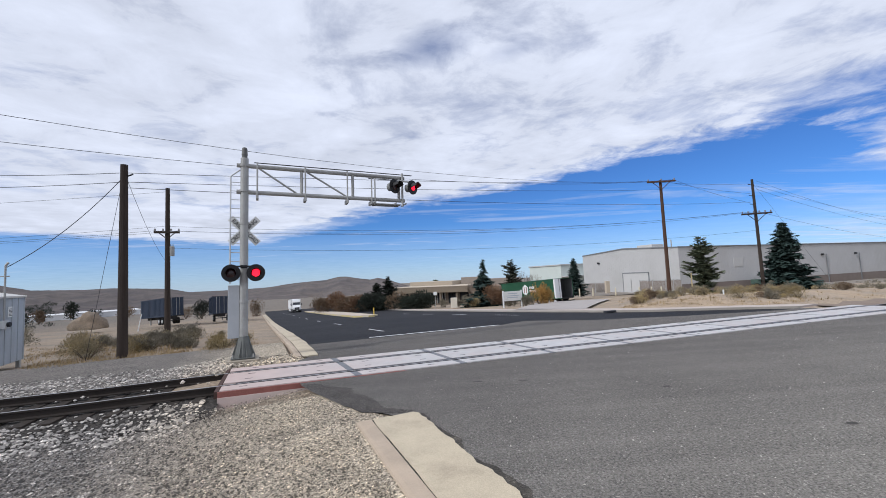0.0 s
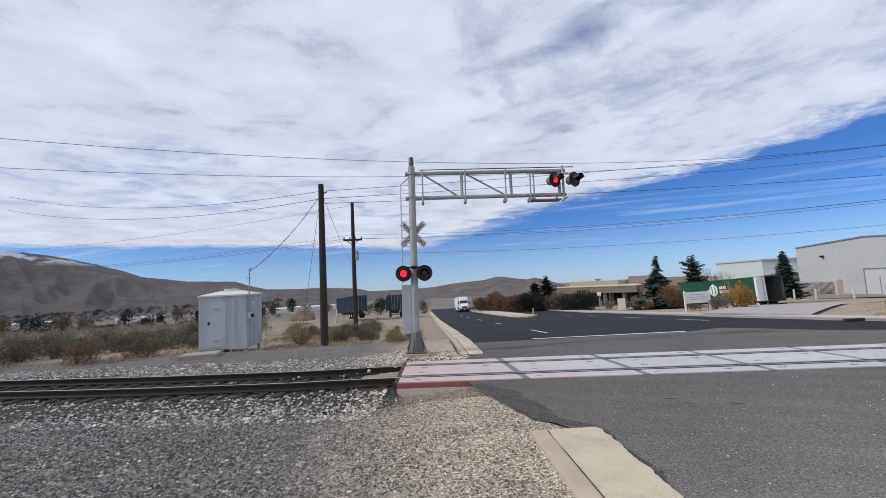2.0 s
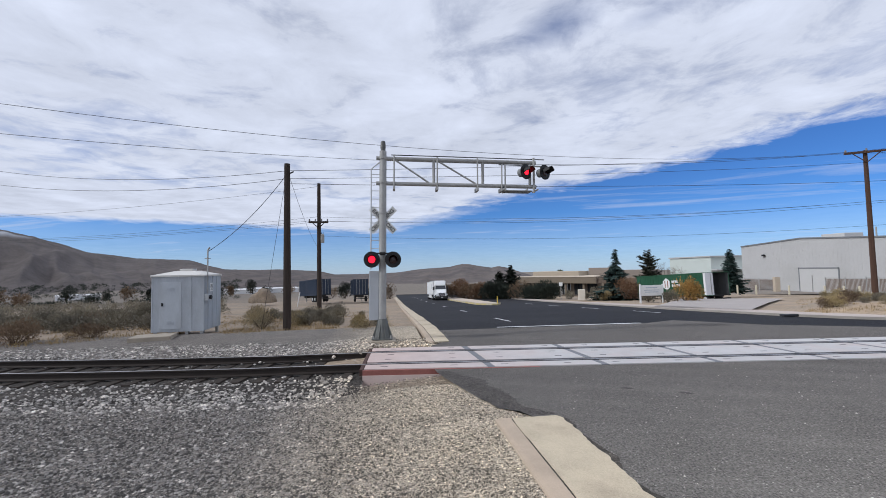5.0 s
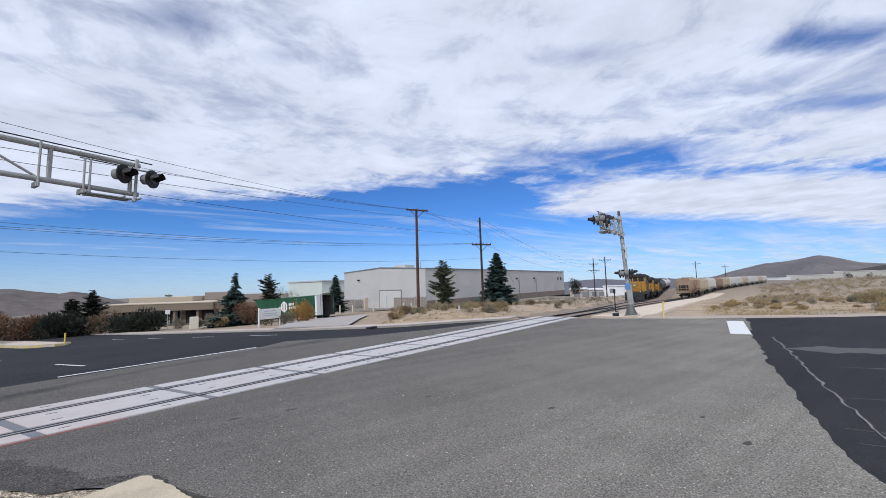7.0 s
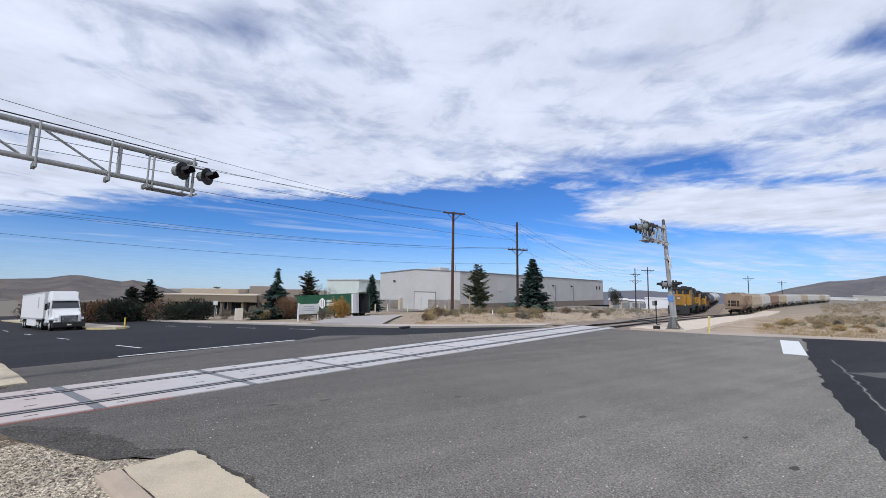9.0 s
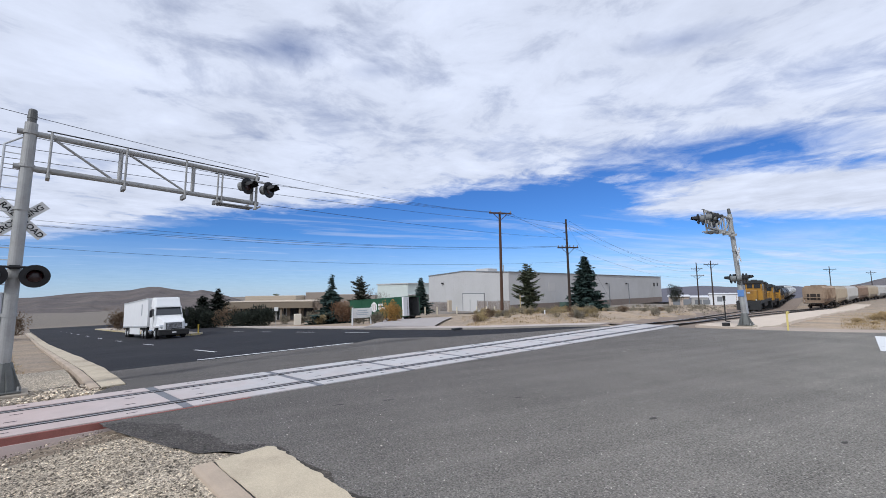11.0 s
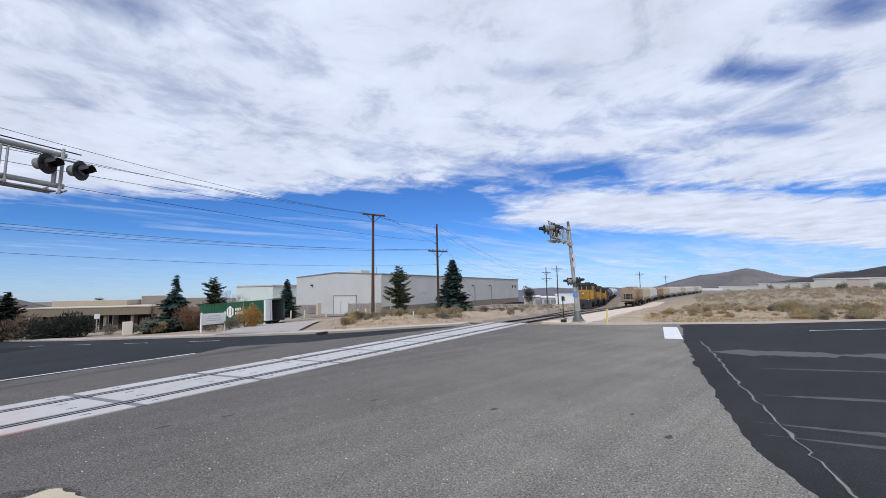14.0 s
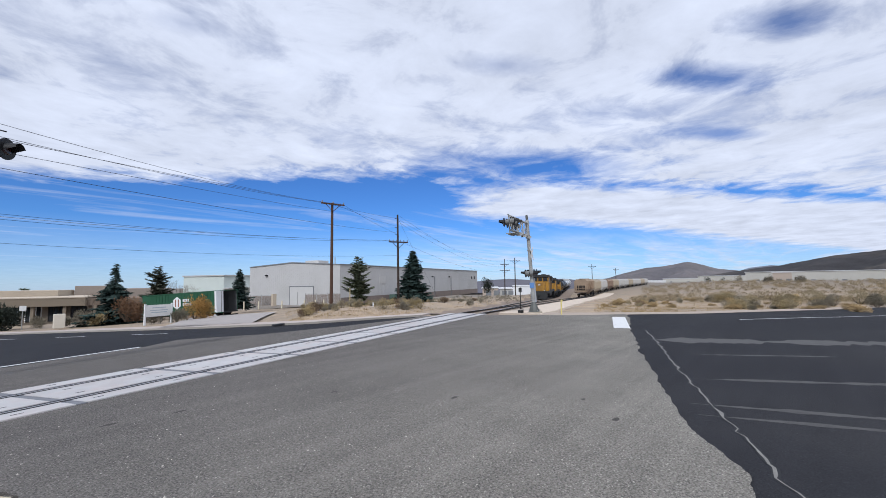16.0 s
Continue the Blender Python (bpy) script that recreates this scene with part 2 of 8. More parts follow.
def thing(name, m, label, category, group="", kind=""):
    ob = new(name)
    ob.empty_display_size = 0.2
    ob.matrix_basis = m
    return tagged(ob, label, category, group, kind)


def box(bm, x0, y0, z0, x1, y1, z1, bevel=0.0, m=None):
    b = bmesh.new()
    bmesh.ops.create_cube(b, size=1.0)
    for v in b.verts:
        v.co = Vector(((v.co.x + 0.5) * (x1 - x0) + x0, (v.co.y + 0.5) * (y1 - y0) + y0, (v.co.z + 0.5) * (z1 - z0) + z0))
    if bevel:
        bmesh.ops.bevel(b, geom=b.edges[:], offset=bevel, segments=2, affect="EDGES", profile=0.5)
    join(bm, b, m)
    return bm


def join(bm, b, m=None):
    if m is not None:
        bmesh.ops.transform(b, matrix=m, verts=b.verts[:])
    me = bpy.data.meshes.new("tmp")
    b.to_mesh(me)
    b.free()
    bm.from_mesh(me)
    bpy.data.meshes.remove(me)


def rod(bm, a, b, r, r2=None, seg=12, cap=True):
    """A round bar from a to b."""
    a, b = Vector(a), Vector(b)
    d = b - a
    q = bmesh.new()
    bmesh.ops.create_cone(q, cap_ends=cap, segments=seg, radius1=r, radius2=r if r2 is None else r2, depth=d.length)
    join(bm, q, Matrix.Translation((a + b) / 2) @ d.to_track_quat("Z", "Y").to_matrix().to_4x4())
    return bm


def ball(bm, c, r, sub=1, sx=1, sy=1, sz=1):
    q = bmesh.new()
    bmesh.ops.create_icosphere(q, subdivisions=sub, radius=r)
    join(bm, q, Matrix.Translation(c) @ Matrix.Diagonal((sx, sy, sz, 1)))
    return bm


def prism(bm, pts, z0, z1, m=None):
    """A flat outline raised from z0 to z1."""
    b = bmesh.new()
    lo = [b.verts.new((x, y, z0)) for x, y in pts]
    hi = [b.verts.new((x, y, z1)) for x, y in pts]
    n = len(pts)
    b.faces.new(lo[::-1]), b.faces.new(hi)
    for i in range(n):
        b.faces.new((lo[i], lo[(i + 1) % n], hi[(i + 1) % n], hi[i]))
    bmesh.ops.recalc_face_normals(b, faces=b.faces[:])
    join(bm, b, m)
    return bm


def sheet(rows, lift=0.0, thick=0.0):
    """A sheet on the land through rows of (x, y) points; with a thickness its rim goes down."""
    bm = bmesh.new()
    grid = [[bm.verts.new((x, y, gz(x, y) + lift)) for x, y in row] for row in rows]
    for a, b in zip(grid, grid[1:]):
        for i in range(len(a) - 1):
            bm.faces.new((a[i], a[i + 1], b[i + 1], b[i]))
    if thick:
        rim = [e for e in bm.edges if e.is_boundary]
        ext = bmesh.ops.extrude_edge_only(bm, edges=rim)
        for v in ext["geom"]:
            if isinstance(v, bmesh.types.BMVert):
                v.co.z -= thick
    bmesh.ops.recalc_face_normals(bm, faces=bm.faces[:])
    if sum(f.normal.z for f in bm.faces) < 0:
        bmesh.ops.reverse_faces(bm, faces=bm.faces[:])
    return bm


def band(u0, u1, v0, v1, nu=2, nv=10):
    """Rows of points between functions or numbers u0(v), u1(v) from v0 to v1."""
    f0 = u0 if callable(u0) else (lambda v: u0)
    f1 = u1 if callable(u1) else (lambda v: u1)
    rows = []
    for j in range(nv + 1):
        v = v0 + (v1 - v0) * j / nv
        rows.append([xy(f0(v) + (f1(v) - f0(v)) * i / nu, v) for i in range(nu + 1)])
    return rows


def lerp(table, t):
    for (a, p), (b, q) in zip(table, table[1:]):
        if t <= b:
            return p + (q - p) * max(0.0, (t - a) / (b - a))
    return table[-1][1]


# ---- the railway's line ----
TA = math.atan(0.245)
TC, TS = math.cos(TA), math.sin(TA)


def line_at(s, which=0):
    """A point of the centre line s metres past the crossing, and its heading. 0: through track, 1: the siding to its right."""
    if which == 0:
        curve = [(-400, 13.8), (23, 13.8), (33, 21.8), (400, 21.5), (900, 14)]
    else:
        curve = [(-400, 13.8), (23, 13.8), (30, 17.3), (60, 16.4), (110, 14.5), (200, 10), (330, 7), (900, 4)]
    key = (which,)
    tab = LINES.get(key)
    if tab is None:
        tab = [(-400, 0.0 - 400 * TC, 11.78 - 400 * TS, TA)]
        x, y = tab[0][1], tab[0][2]
        for k in range(-400, 900):
            h = radians(lerp(curve, k))
            x, y = x + math.cos(h), y + math.sin(h)
            tab.append((k + 1, x, y, h))
        LINES[key] = tab
    k = min(len(tab) - 2, max(0, int(math.floor(s + 400))))
    f = s + 400 - k
    a, b = tab[k], tab[k + 1]
    x, y, h = a[1] + (b[1] - a[1]) * f, a[2] + (b[2] - a[2]) * f, a[3] + (b[3] - a[3]) * f
    return x, y, h


LINES = {}


def tp(s, n, which=0):
    x, y, h = line_at(s, which)
    return x - n * math.sin(h), y + n * math.cos(h)


def rail_z(s, which=0):
    """Height of the rail head, with the sag in the track just off the crossing."""
    x, y = tp(s, 0, which)
    z = gz(x, y) if s > -12 else gz(*tp(-12, 0)) + 0.3 * (gz(x, y) - gz(*tp(-12, 0)))
    return z - 0.055 * sm(-5.0, -7.5, s) * sm(-19, -12, s)


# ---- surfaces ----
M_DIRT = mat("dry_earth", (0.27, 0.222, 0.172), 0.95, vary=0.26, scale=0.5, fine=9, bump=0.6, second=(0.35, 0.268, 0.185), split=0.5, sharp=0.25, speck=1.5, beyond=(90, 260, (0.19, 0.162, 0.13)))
# Paler toward the near seam: bared aggregate, plus backscattered sun put into the colour.
M_GREY = mat("old_asphalt", (0.135, 0.124, 0.113), 0.88, vary=0.2, scale=0.45, fine=34, bump=0.9, second=(0.212, 0.199, 0.174), split=0.42, sharp=0.3, spec=0.2, ramp=(SR, -CR, -8.0, 1.0), speck=2.4, streak=(110.5, 0.5), chips=(62, 0.55, 0.03, 0.9))
M_DARK = mat("sealed_asphalt", (0.029, 0.029, 0.0325), 0.84, spec=0.12, vary=0.14, scale=0.45, fine=46, bump=0.4, second=(0.038, 0.0375, 0.040), split=0.55, sharp=0.2, speck=1.6, streak=(108, 0.4), chips=(60, 0.35, 0.02, 0.6))
M_CONC = mat("concrete", (0.42, 0.365, 0.29), 0.9, vary=0.16, scale=1.6, fine=60, bump=0.4, second=(0.36, 0.31, 0.25), split=0.55, sharp=0.15)
M_PANEL = mat("crossing_concrete", (0.54, 0.425, 0.385), 0.84, vary=0.12, scale=2.2, fine=70, bump=0.3, second=(0.53, 0.515, 0.505), split=0.4, sharp=0.3, isle=0.08, ramp=(TC, TS, -2.2, 3.4))
M_RUBBER = mat("black_rubber", (0.036, 0.037, 0.042), 0.75, vary=0.2, scale=3)
M_PAINT = mat("road_paint", (0.74, 0.74, 0.72), 0.7, vary=0.08, scale=6, fine=60, second=(0.5, 0.5, 0.49), split=0.66, sharp=0.08)
M_RAIL = mat("rail_steel", (0.035, 0.028, 0.024), 0.65, metal=0.3, vary=0.2, scale=4)
M_HEAD = mat("worn_rail_head", (0.40, 0.385, 0.37), 0.4, metal=0.6, vary=0.15, scale=4)
M_TIE = mat("weathered_tie", (0.045, 0.036, 0.029), 0.95, vary=0.3, scale=3, fine=30, bump=0.6, isle=0.3)
M_BALLAST = mat("ballast_bed", (0.055, 0.048, 0.042), 0.95, vary=0.32, scale=1.4, fine=20, bump=1.8, second=(0.11, 0.098, 0.085), split=0.55, sharp=0.3, speck=1.8, chips=(30, 0.8, 0.08, 0.8))
M_VERGE = mat("verge_gravel", (0.205, 0.183, 0.16), 0.95, vary=0.32, scale=1.2, fine=20, bump=1.8, second=(0.50, 0.425, 0.32), split=0.4, sharp=0.3, speck=1.9, ramp=(CR, SR, -2.8, 0.7), chips=(62, 1.0, 0.10, 0.8))
M_STONE = mat("ballast_stone", (0.395, 0.365, 0.33), 0.92, vary=0.2, scale=0.9, fine=60, isle=1.4, chips=(20, 0.3, 0.08, 1.0), second=(0.56, 0.475, 0.36), split=0.4, sharp=0.3, ramp=(CR, SR, -2.8, 0.7))
M_SAND = mat("pale_track_bed", (0.52, 0.44, 0.36), 0.95, vary=0.12, scale=0.8, fine=30, bump=0.4)
M_RED = mat("red_kerb_paint", (0.30, 0.12, 0.10), 0.85, vary=0.2, scale=4)


RIGHT = [(-40, 66), (-19, 43.5), (-7, 33.0), (0, 29.0), (3, 28.3), (7, 27.2), (10.6, 25.8), (13.3, 22.7), (15.6, 20.0), (18, 18.9), (24, 18.9), (44, 20.5), (82, 22), (160, 22)]
LEFT = [(-40, 2.6), (6.6, 2.6), (7.2, 1.75), (9.9, 0.95), (13.6, 1.2), (14.0, 1.8), (160, 1.5)]
left_edge = lambda v: lerp(LEFT, v)
right_edge = lambda v: lerp(RIGHT, v)


def field_z(x, y):
    """Height of the open land, with its gentle swells and the rise of the field by the road."""
    u, v = uv(x, y)
    r = math.hypot(x, y)
    z = gz(x, y)
    rise = sm(-1, -24, v) * sm(34, 60, u) * sm(4, 42, x * TS - (y - 11.78) * TC)
    z += (0.0165 * min(185, max(0, r - 48)) - 0.012 * max(0, r - 240)) * rise
    off = max(0.0, -u - 2) if v > 12 else 0.0
    off = max(off, max(0.0, u - 34) if v < 40 else 0)
    quiet = 0.0 if u > 26 and -9 < (y - 11.78) * TC - x * TS < 26 and v < 30 else 1.0
    z += noise.noise((x * 0.09, y * 0.09, 0)) * 0.28 * sm(2, 16, off) * sm(8, 22, r) * quiet
    x0, y0 = 0.0, 11.78
    n = (y - y0) * TC - x * TS
    # bank of the yard across the road
    if n > 3:
        z += 0.45 * sm(3.5, 9, n) * sm(2.5, 7, u - right_edge(v)) * sm(0.0, 3.0, 19.5 + 0.83 * (u - 20.5) - v) * sm(70, 45, r) * sm(16, 24, u)
    return z



def track_sn(x, y):
    """Along and across the straight line of the rails."""
    return x * TC + (y - 11.78) * TS, (y - 11.78) * TC - x * TS


def verge_z(x, y):
    """Gravel beside the line: level with the road at the crossing, sinking below the rails away from it."""
    s, n = track_sn(x, y)
    if n < 0:
        drop = 0.36 * sm(2.3, 6.4, -s - 0.1 * n) * sm(10, 5, -n)
        drop += 0.12 * sm(3.5, 9, -s) * sm(5, 10, -n)
    else:
        drop = 0.2 * sm(5.0, 7.5, -s) * sm(7.5, 3.5, n)
    return gz(x, y) - drop - 0.012 + 0.02 * noise.noise((x * 0.8, y * 0.8, 2))


def bed_z(s, n):
    """Ballast shoulder under the ties."""
    return rail_z(s) + lerp([(-3.6, -0.62), (-2.4, -0.45), (-1.45, -0.225), (1.45, -0.225), (2.4, -0.24), (3.6, -0.36)], n)


def land():
    """One sheet of ground out to the horizon."""
    bm = bmesh.new()
    radii = [0.0] + [1.0 * k for k in range(2, 60)] + [60 * 1.07 ** k for k in range(0, 65)]
    radii = [r for r in radii if r < 4700]
    nseg = 180
    rings = []
    for r in radii:
        if r == 0:
            rings.append([bm.verts.new((0, 0, gz(0, 0) - 0.06))])
            continue
        ring = []
        for k in range(nseg):
            a = 2 * math.pi * k / nseg
            x, y = -r * math.sin(a), r * math.cos(a)
            u, v = uv(x, y)
            z = field_z(x, y) - 0.06
            if u < 3 and v < 20 and r < 60:
                z = min(z, verge_z(x, y) - 0.12 + 0.09 * sm(18.5, 20, v))
            elif r < 130 and u > 26 and -8 < (y - 11.78) * TC - x * TS < 14 and v < 12:
                z = gz(x, y) - 0.2
            elif r < 80 and left_edge(v) - 1 < u < right_edge(v) + 1:
                z = gz(x, y) - 0.12
            if r > 110:
                z -= 0.031 * min(r - 110, 1190) * (1 - sm(10, -20, v) * sm(20, 60, u)) * sm(-5, 40, v + max(0, -u))
            ring.append(bm.verts.new((x, y, z)))
        rings.append(ring)
    for k in range(nseg):
        bm.faces.new((rings[0][0], rings[1][k], rings[1][(k + 1) % nseg]))
    for a, b in zip(rings[1:], rings[2:]):
        for k in range(nseg):
            bm.faces.new((a[k], b[k], b[(k + 1) % nseg], a[(k + 1) % nseg]))
    bmesh.ops.recalc_face_normals(bm, faces=bm.faces[:])
    if sum(f.normal.z for f in bm.faces) < 0:
        bmesh.ops.reverse_faces(bm, faces=bm.faces[:])
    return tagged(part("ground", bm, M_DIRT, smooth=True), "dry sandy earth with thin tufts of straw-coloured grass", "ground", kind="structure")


land()

def seam(u):
    """Where the grey paving round the rails meets the dark sealed road beyond."""
    return lerp([(0, 17.3), (11, 16.8), (13, 17.6), (15, 14.8), (19, 12.7), (24, 11.0), (60, 11.0)], u)


def paving():
    rows = []
    for j in range(25):
        f = j / 24
        row = []
        for i in range(481):
            u = 0.6 + (31.0 - 0.6) * i / 480
            v0, v1 = lerp([(0, -1.75), (6.9, -1.72), (7.7, -1.5), (14, -1.52), (22, -1.78), (27, -2.2), (40, -2.2)], u) + 0.16 * noise.noise((u * 0.9, 0, 5)) + 0.06 * noise.noise((u * 2.7, 0, 6)) + 0.02 * noise.noise((u * 8, 0, 7)), seam(u)
            v = v0 + (v1 - v0) * f
            row.append((max(left_edge(v), min(u, right_edge(v))), v))
        rows.append([xy(*p) for p in row])
    tagged(part("road_crossing", sheet(rows, 0.004), M_GREY), "worn grey asphalt apron round the rails", "road", kind="structure")
    tagged(part("road_far", sheet(band(left_edge, right_edge, 10.5, 160, 16, 110), -0.02), M_DARK), "dark sealed asphalt road running downhill", "road", kind="structure")
    tagged(part("road_near", sheet(band(lambda v: 2.6, right_edge, -40, 2, 24, 40), -0.02), M_DARK), "dark sealed asphalt road with filled cracks", "road", kind="structure")


paving()


def patch():
    rng = random.Random(12)
    rows = []
    for k in range(91):
        v = 6.75 + 3.2 * k / 90
        w = (0.16 + 0.52 * math.sin(math.pi * (0.1 + 0.8 * k / 90))) * (1 + 0.4 * noise.noise((v * 1.6, 0, 4)) + 0.12 * noise.noise((v * 9, 0, 2))) + rng.uniform(-0.012, 0.012)
        rows.append([xy(left_edge(v) + 0.03, v), xy(left_edge(v) + w * 0.5, v), xy(left_edge(v) + w, v)])
    tagged(part("asphalt_patch", sheet(rows, 0.009), mat("patch_asphalt", (0.078, 0.070, 0.062), 0.9, vary=0.3, scale=2.5, fine=40, speck=2.0, bump=0.8, chips=(55, 0.8, 0.08, 1.2))), "darker crumbling patch at the asphalt's edge", "asphalt patch", kind="structure")


patch()


def mark(name, u0, v0, u1, v1, width, label):
    """A painted stripe from one point to another."""
    n = max(1, int(math.hypot(u1 - u0, v1 - v0) / 1.5))
    du, dv = u1 - u0, v1 - v0
    q = math.hypot(du, dv)
    nu, nv = -dv / q * width / 2, du / q * width / 2
    rows = [[xy(u0 + du * k / n + nu, v0 + dv * k / n + nv), xy(u0 + du * k / n - nu, v0 + dv * k / n - nv)] for k in range(n + 1)]
    return tagged(part(name, sheet(rows, 0.012), M_PAINT), label, "road marking", kind="structure")


mark("stop_line", 4.5, 17.45, 10.95, 16.9, 0.2, "thin white line across the road before the rails")
for k in range(9):
    mark("lane_dash", 5.95, 20.2 + 12.2 * k, 5.9, 23.2 + 12.2 * k, 0.12, "white lane dash on dark asphalt")
for k in range(4):
    mark("lane_dash", 16.0, 22.5 + 7.4 * k, 16.05, 25.5 + 7.4 * k, 0.12, "white lane dash on dark asphalt")
mark("stop_bar", 27.75, -1.6, 21.6, -1.4, 0.75, "broad white stop bar at the crossing")
mark("edge_line", 27.6, -7.97, 30.66, -13.5, 0.12, "thin white edge line")
mark("edge_line", 30.66, -13.5, 37.0, -22, 0.12, "thin white edge line")


def sealed_cracks():
    """Wandering crack in the near road, filled with pale grit, and the grey patches where the seal has worn off."""
    pts = [(20.74, 5.22), (17.5, 4.0), (14.76, 3.09), (12.4, 2.3), (10.57, 1.61), (9.0, 1.0), (7.69, 0.53), (6.51, 0.12), (5.2, -0.5), (3.5, -1.3)]
    rng = random.Random(4)
    fine = []
    for (ax, ay), (bx, by) in zip(pts, pts[1:]):
        for k in range(8):
            f = k / 8
            fine.append((ax + (bx - ax) * f + rng.uniform(-0.05, 0.05), ay + (by - ay) * f + rng.uniform(-0.05, 0.05)))
    gap = lambda x: max(0.002, 0.010 + 0.035 * noise.noise((x * 2.3, 0, 1)))
    rows = [[(x, y + gap(x) + rng.uniform(0, 0.01)), (x, y - gap(x) - rng.uniform(0, 0.01))] for x, y in fine]
    edge = [[(x, y + gap(x) + rng.uniform(0.02, 0.05)), (x, y - gap(x) - rng.uniform(0.02, 0.05))] for x, y in fine]
    tagged(part("crack_seal", sheet(edge, -0.017), mat("tar_seal", (0.018, 0.018, 0.02), 0.7, vary=0.2, scale=5)), "black tar beside a crack in the asphalt", "crack", kind="structure")
    tagged(part("road_crack", sheet(rows, -0.0145), mat("crack_grit", (0.2, 0.193, 0.18), 0.95, vary=0.3, scale=8)), "long pale crack wandering across dark asphalt", "crack", kind="structure")
    worn = mat("worn_seal", (0.082, 0.08, 0.078), 0.85, vary=0.2, scale=3, fine=40)
    faint = mat("faint_worn_seal", (0.075, 0.073, 0.072), 0.85, vary=0.4, scale=3, fine=40)
    for v0, v1, u, tilt, w in ((-1.75, -16, 18.0, -0.25, 0.85), (-2.3, -12, 11.4, -0.3, 0.17), (-1.8, -9, 9.2, 0.0, 0.14), (-1.8, -9, 8.5, -0.02, 0.1), (-3, -7, 15.0, -0.3, 0.12)):
        n = int((v0 - v1) * 9)
        rows = []
        for k in range(n + 1):
            v = v0 + (v1 - v0) * k / n
            h = w * (0.6 + 0.7 * noise.noise((v * 0.7, u, 3)) + 0.5 * noise.noise((v * 3.0, u, 3))) * sm(0, 0.12, k / n) * sm(0, 0.12, 1 - k / n)
            h = max(0.012, h)
            uu = u + tilt * (v0 - v) * -0.6 + 0.06 * noise.noise((v * 0.4, u, 9))
            rows.append([xy(uu + h, v), xy(uu - h, v)])
        tagged(part("worn_seal", sheet(rows, -0.0185 + 0.0006 * (u < 10)), worn if w > 0.5 else faint), "grey streak where the road seal has worn off", "worn patch", kind="structure")


sealed_cracks()


M_PAN = mat("cream_gutter", (0.53, 0.455, 0.335), 0.9, vary=0.16, scale=1.6, fine=60, bump=0.4, second=(0.43, 0.36, 0.265), split=0.57, sharp=0.12, chips=(90, 0.2, 0.0, 0.0))
M_KERB = mat("pinkish_kerb", (0.49, 0.395, 0.30), 0.9, vary=0.16, scale=1.6, fine=60, bump=0.4, second=(0.40, 0.325, 0.25), split=0.57, sharp=0.15)
M_GRIME = mat("packed_grime", (0.062, 0.055, 0.047), 0.95, vary=0.3, scale=4, fine=50, bump=0.8, second=(0.11, 0.098, 0.08), split=0.55, chips=(60, 0.6, 0.05, 1.0))


def gutter(name, u0, u1, v0, v1, skew=0.0, kw=0.34, fine=0.5):
    """A concrete gutter pan with a low rounded kerb on its far side."""
    n = int(abs(v1 - v0) / fine) + 2
    top = thing(name, Matrix.Identity(4), "broken pale concrete kerb and gutter beside the asphalt", "kerb", kind="structure")
    rng = random.Random(int(v0 * 10))
    rows, slot, crumb = [], [], []
    for k in range(n + 1):
        v = v0 + (v1 - v0) * k / n
        e = 0.09 * noise.noise((v * 1.3, u0, 1)) + 0.06 * noise.noise((v * 5, u0, 2)) + rng.uniform(-0.012, 0.012) if k else -0.05
        s = skew * (v - v0)
        w = max(0.0, 0.008 + 0.035 * noise.noise((v * 2.0, u0, 3)))
        rows.append([xy(u0 + kw + 0.014 + w + s, v), xy(u0 + kw + 0.17 + s, v), xy(u1 + e + s, v)])
        slot.append([xy(u0 + kw - 0.02 + s, v), xy(u0 + kw + 0.2 + s, v)])
        c = max(0.01, 0.07 + 0.16 * noise.noise((v * 1.7, u0, 8)))
        crumb.append([xy(u1 - 0.15 + s, v), xy(u1 + e + c + s, v)])
    pan = part("gutter_pan", sheet(rows, 0.035, 0.1), M_PAN, top, "worn cream gutter pan with a ragged edge")
    part("dirty_slot", sheet(slot, 0.022, 0.05), M_GRIME, top, "dark dirt packed behind the kerb")
    if fine < 0.5:
        part("crumbled_edge", sheet(crumb, 0.011), M_GRIME, top, "black crumbled asphalt along the pan")
    rows = []
    for k in range(n + 1):
        v = v0 + (v1 - v0) * k / n
        s = skew * (v - v0)
        rows.append([xy(u0 + s, v), xy(u0 + 0.06 + s, v), xy(u0 + kw - 0.06 + s, v), xy(u0 + kw + s, v)])
    bm = sheet(rows, 0.0, 0.12)
    for i, vert in enumerate(bm.verts):
        if i < 4 * (n + 1):
            vert.co.z += (0.025, 0.045, 0.042, 0.03)[i % 4]
    part("kerb_stone", bm, M_KERB, top)
    return top


gutter("kerb_near", 1.58, 2.66, 6.62, -14, 0.0, 0.26, 0.07)
gutter("kerb_far", 1.15, 1.92, 13.9, 120, -0.006, 0.2, 1.5)


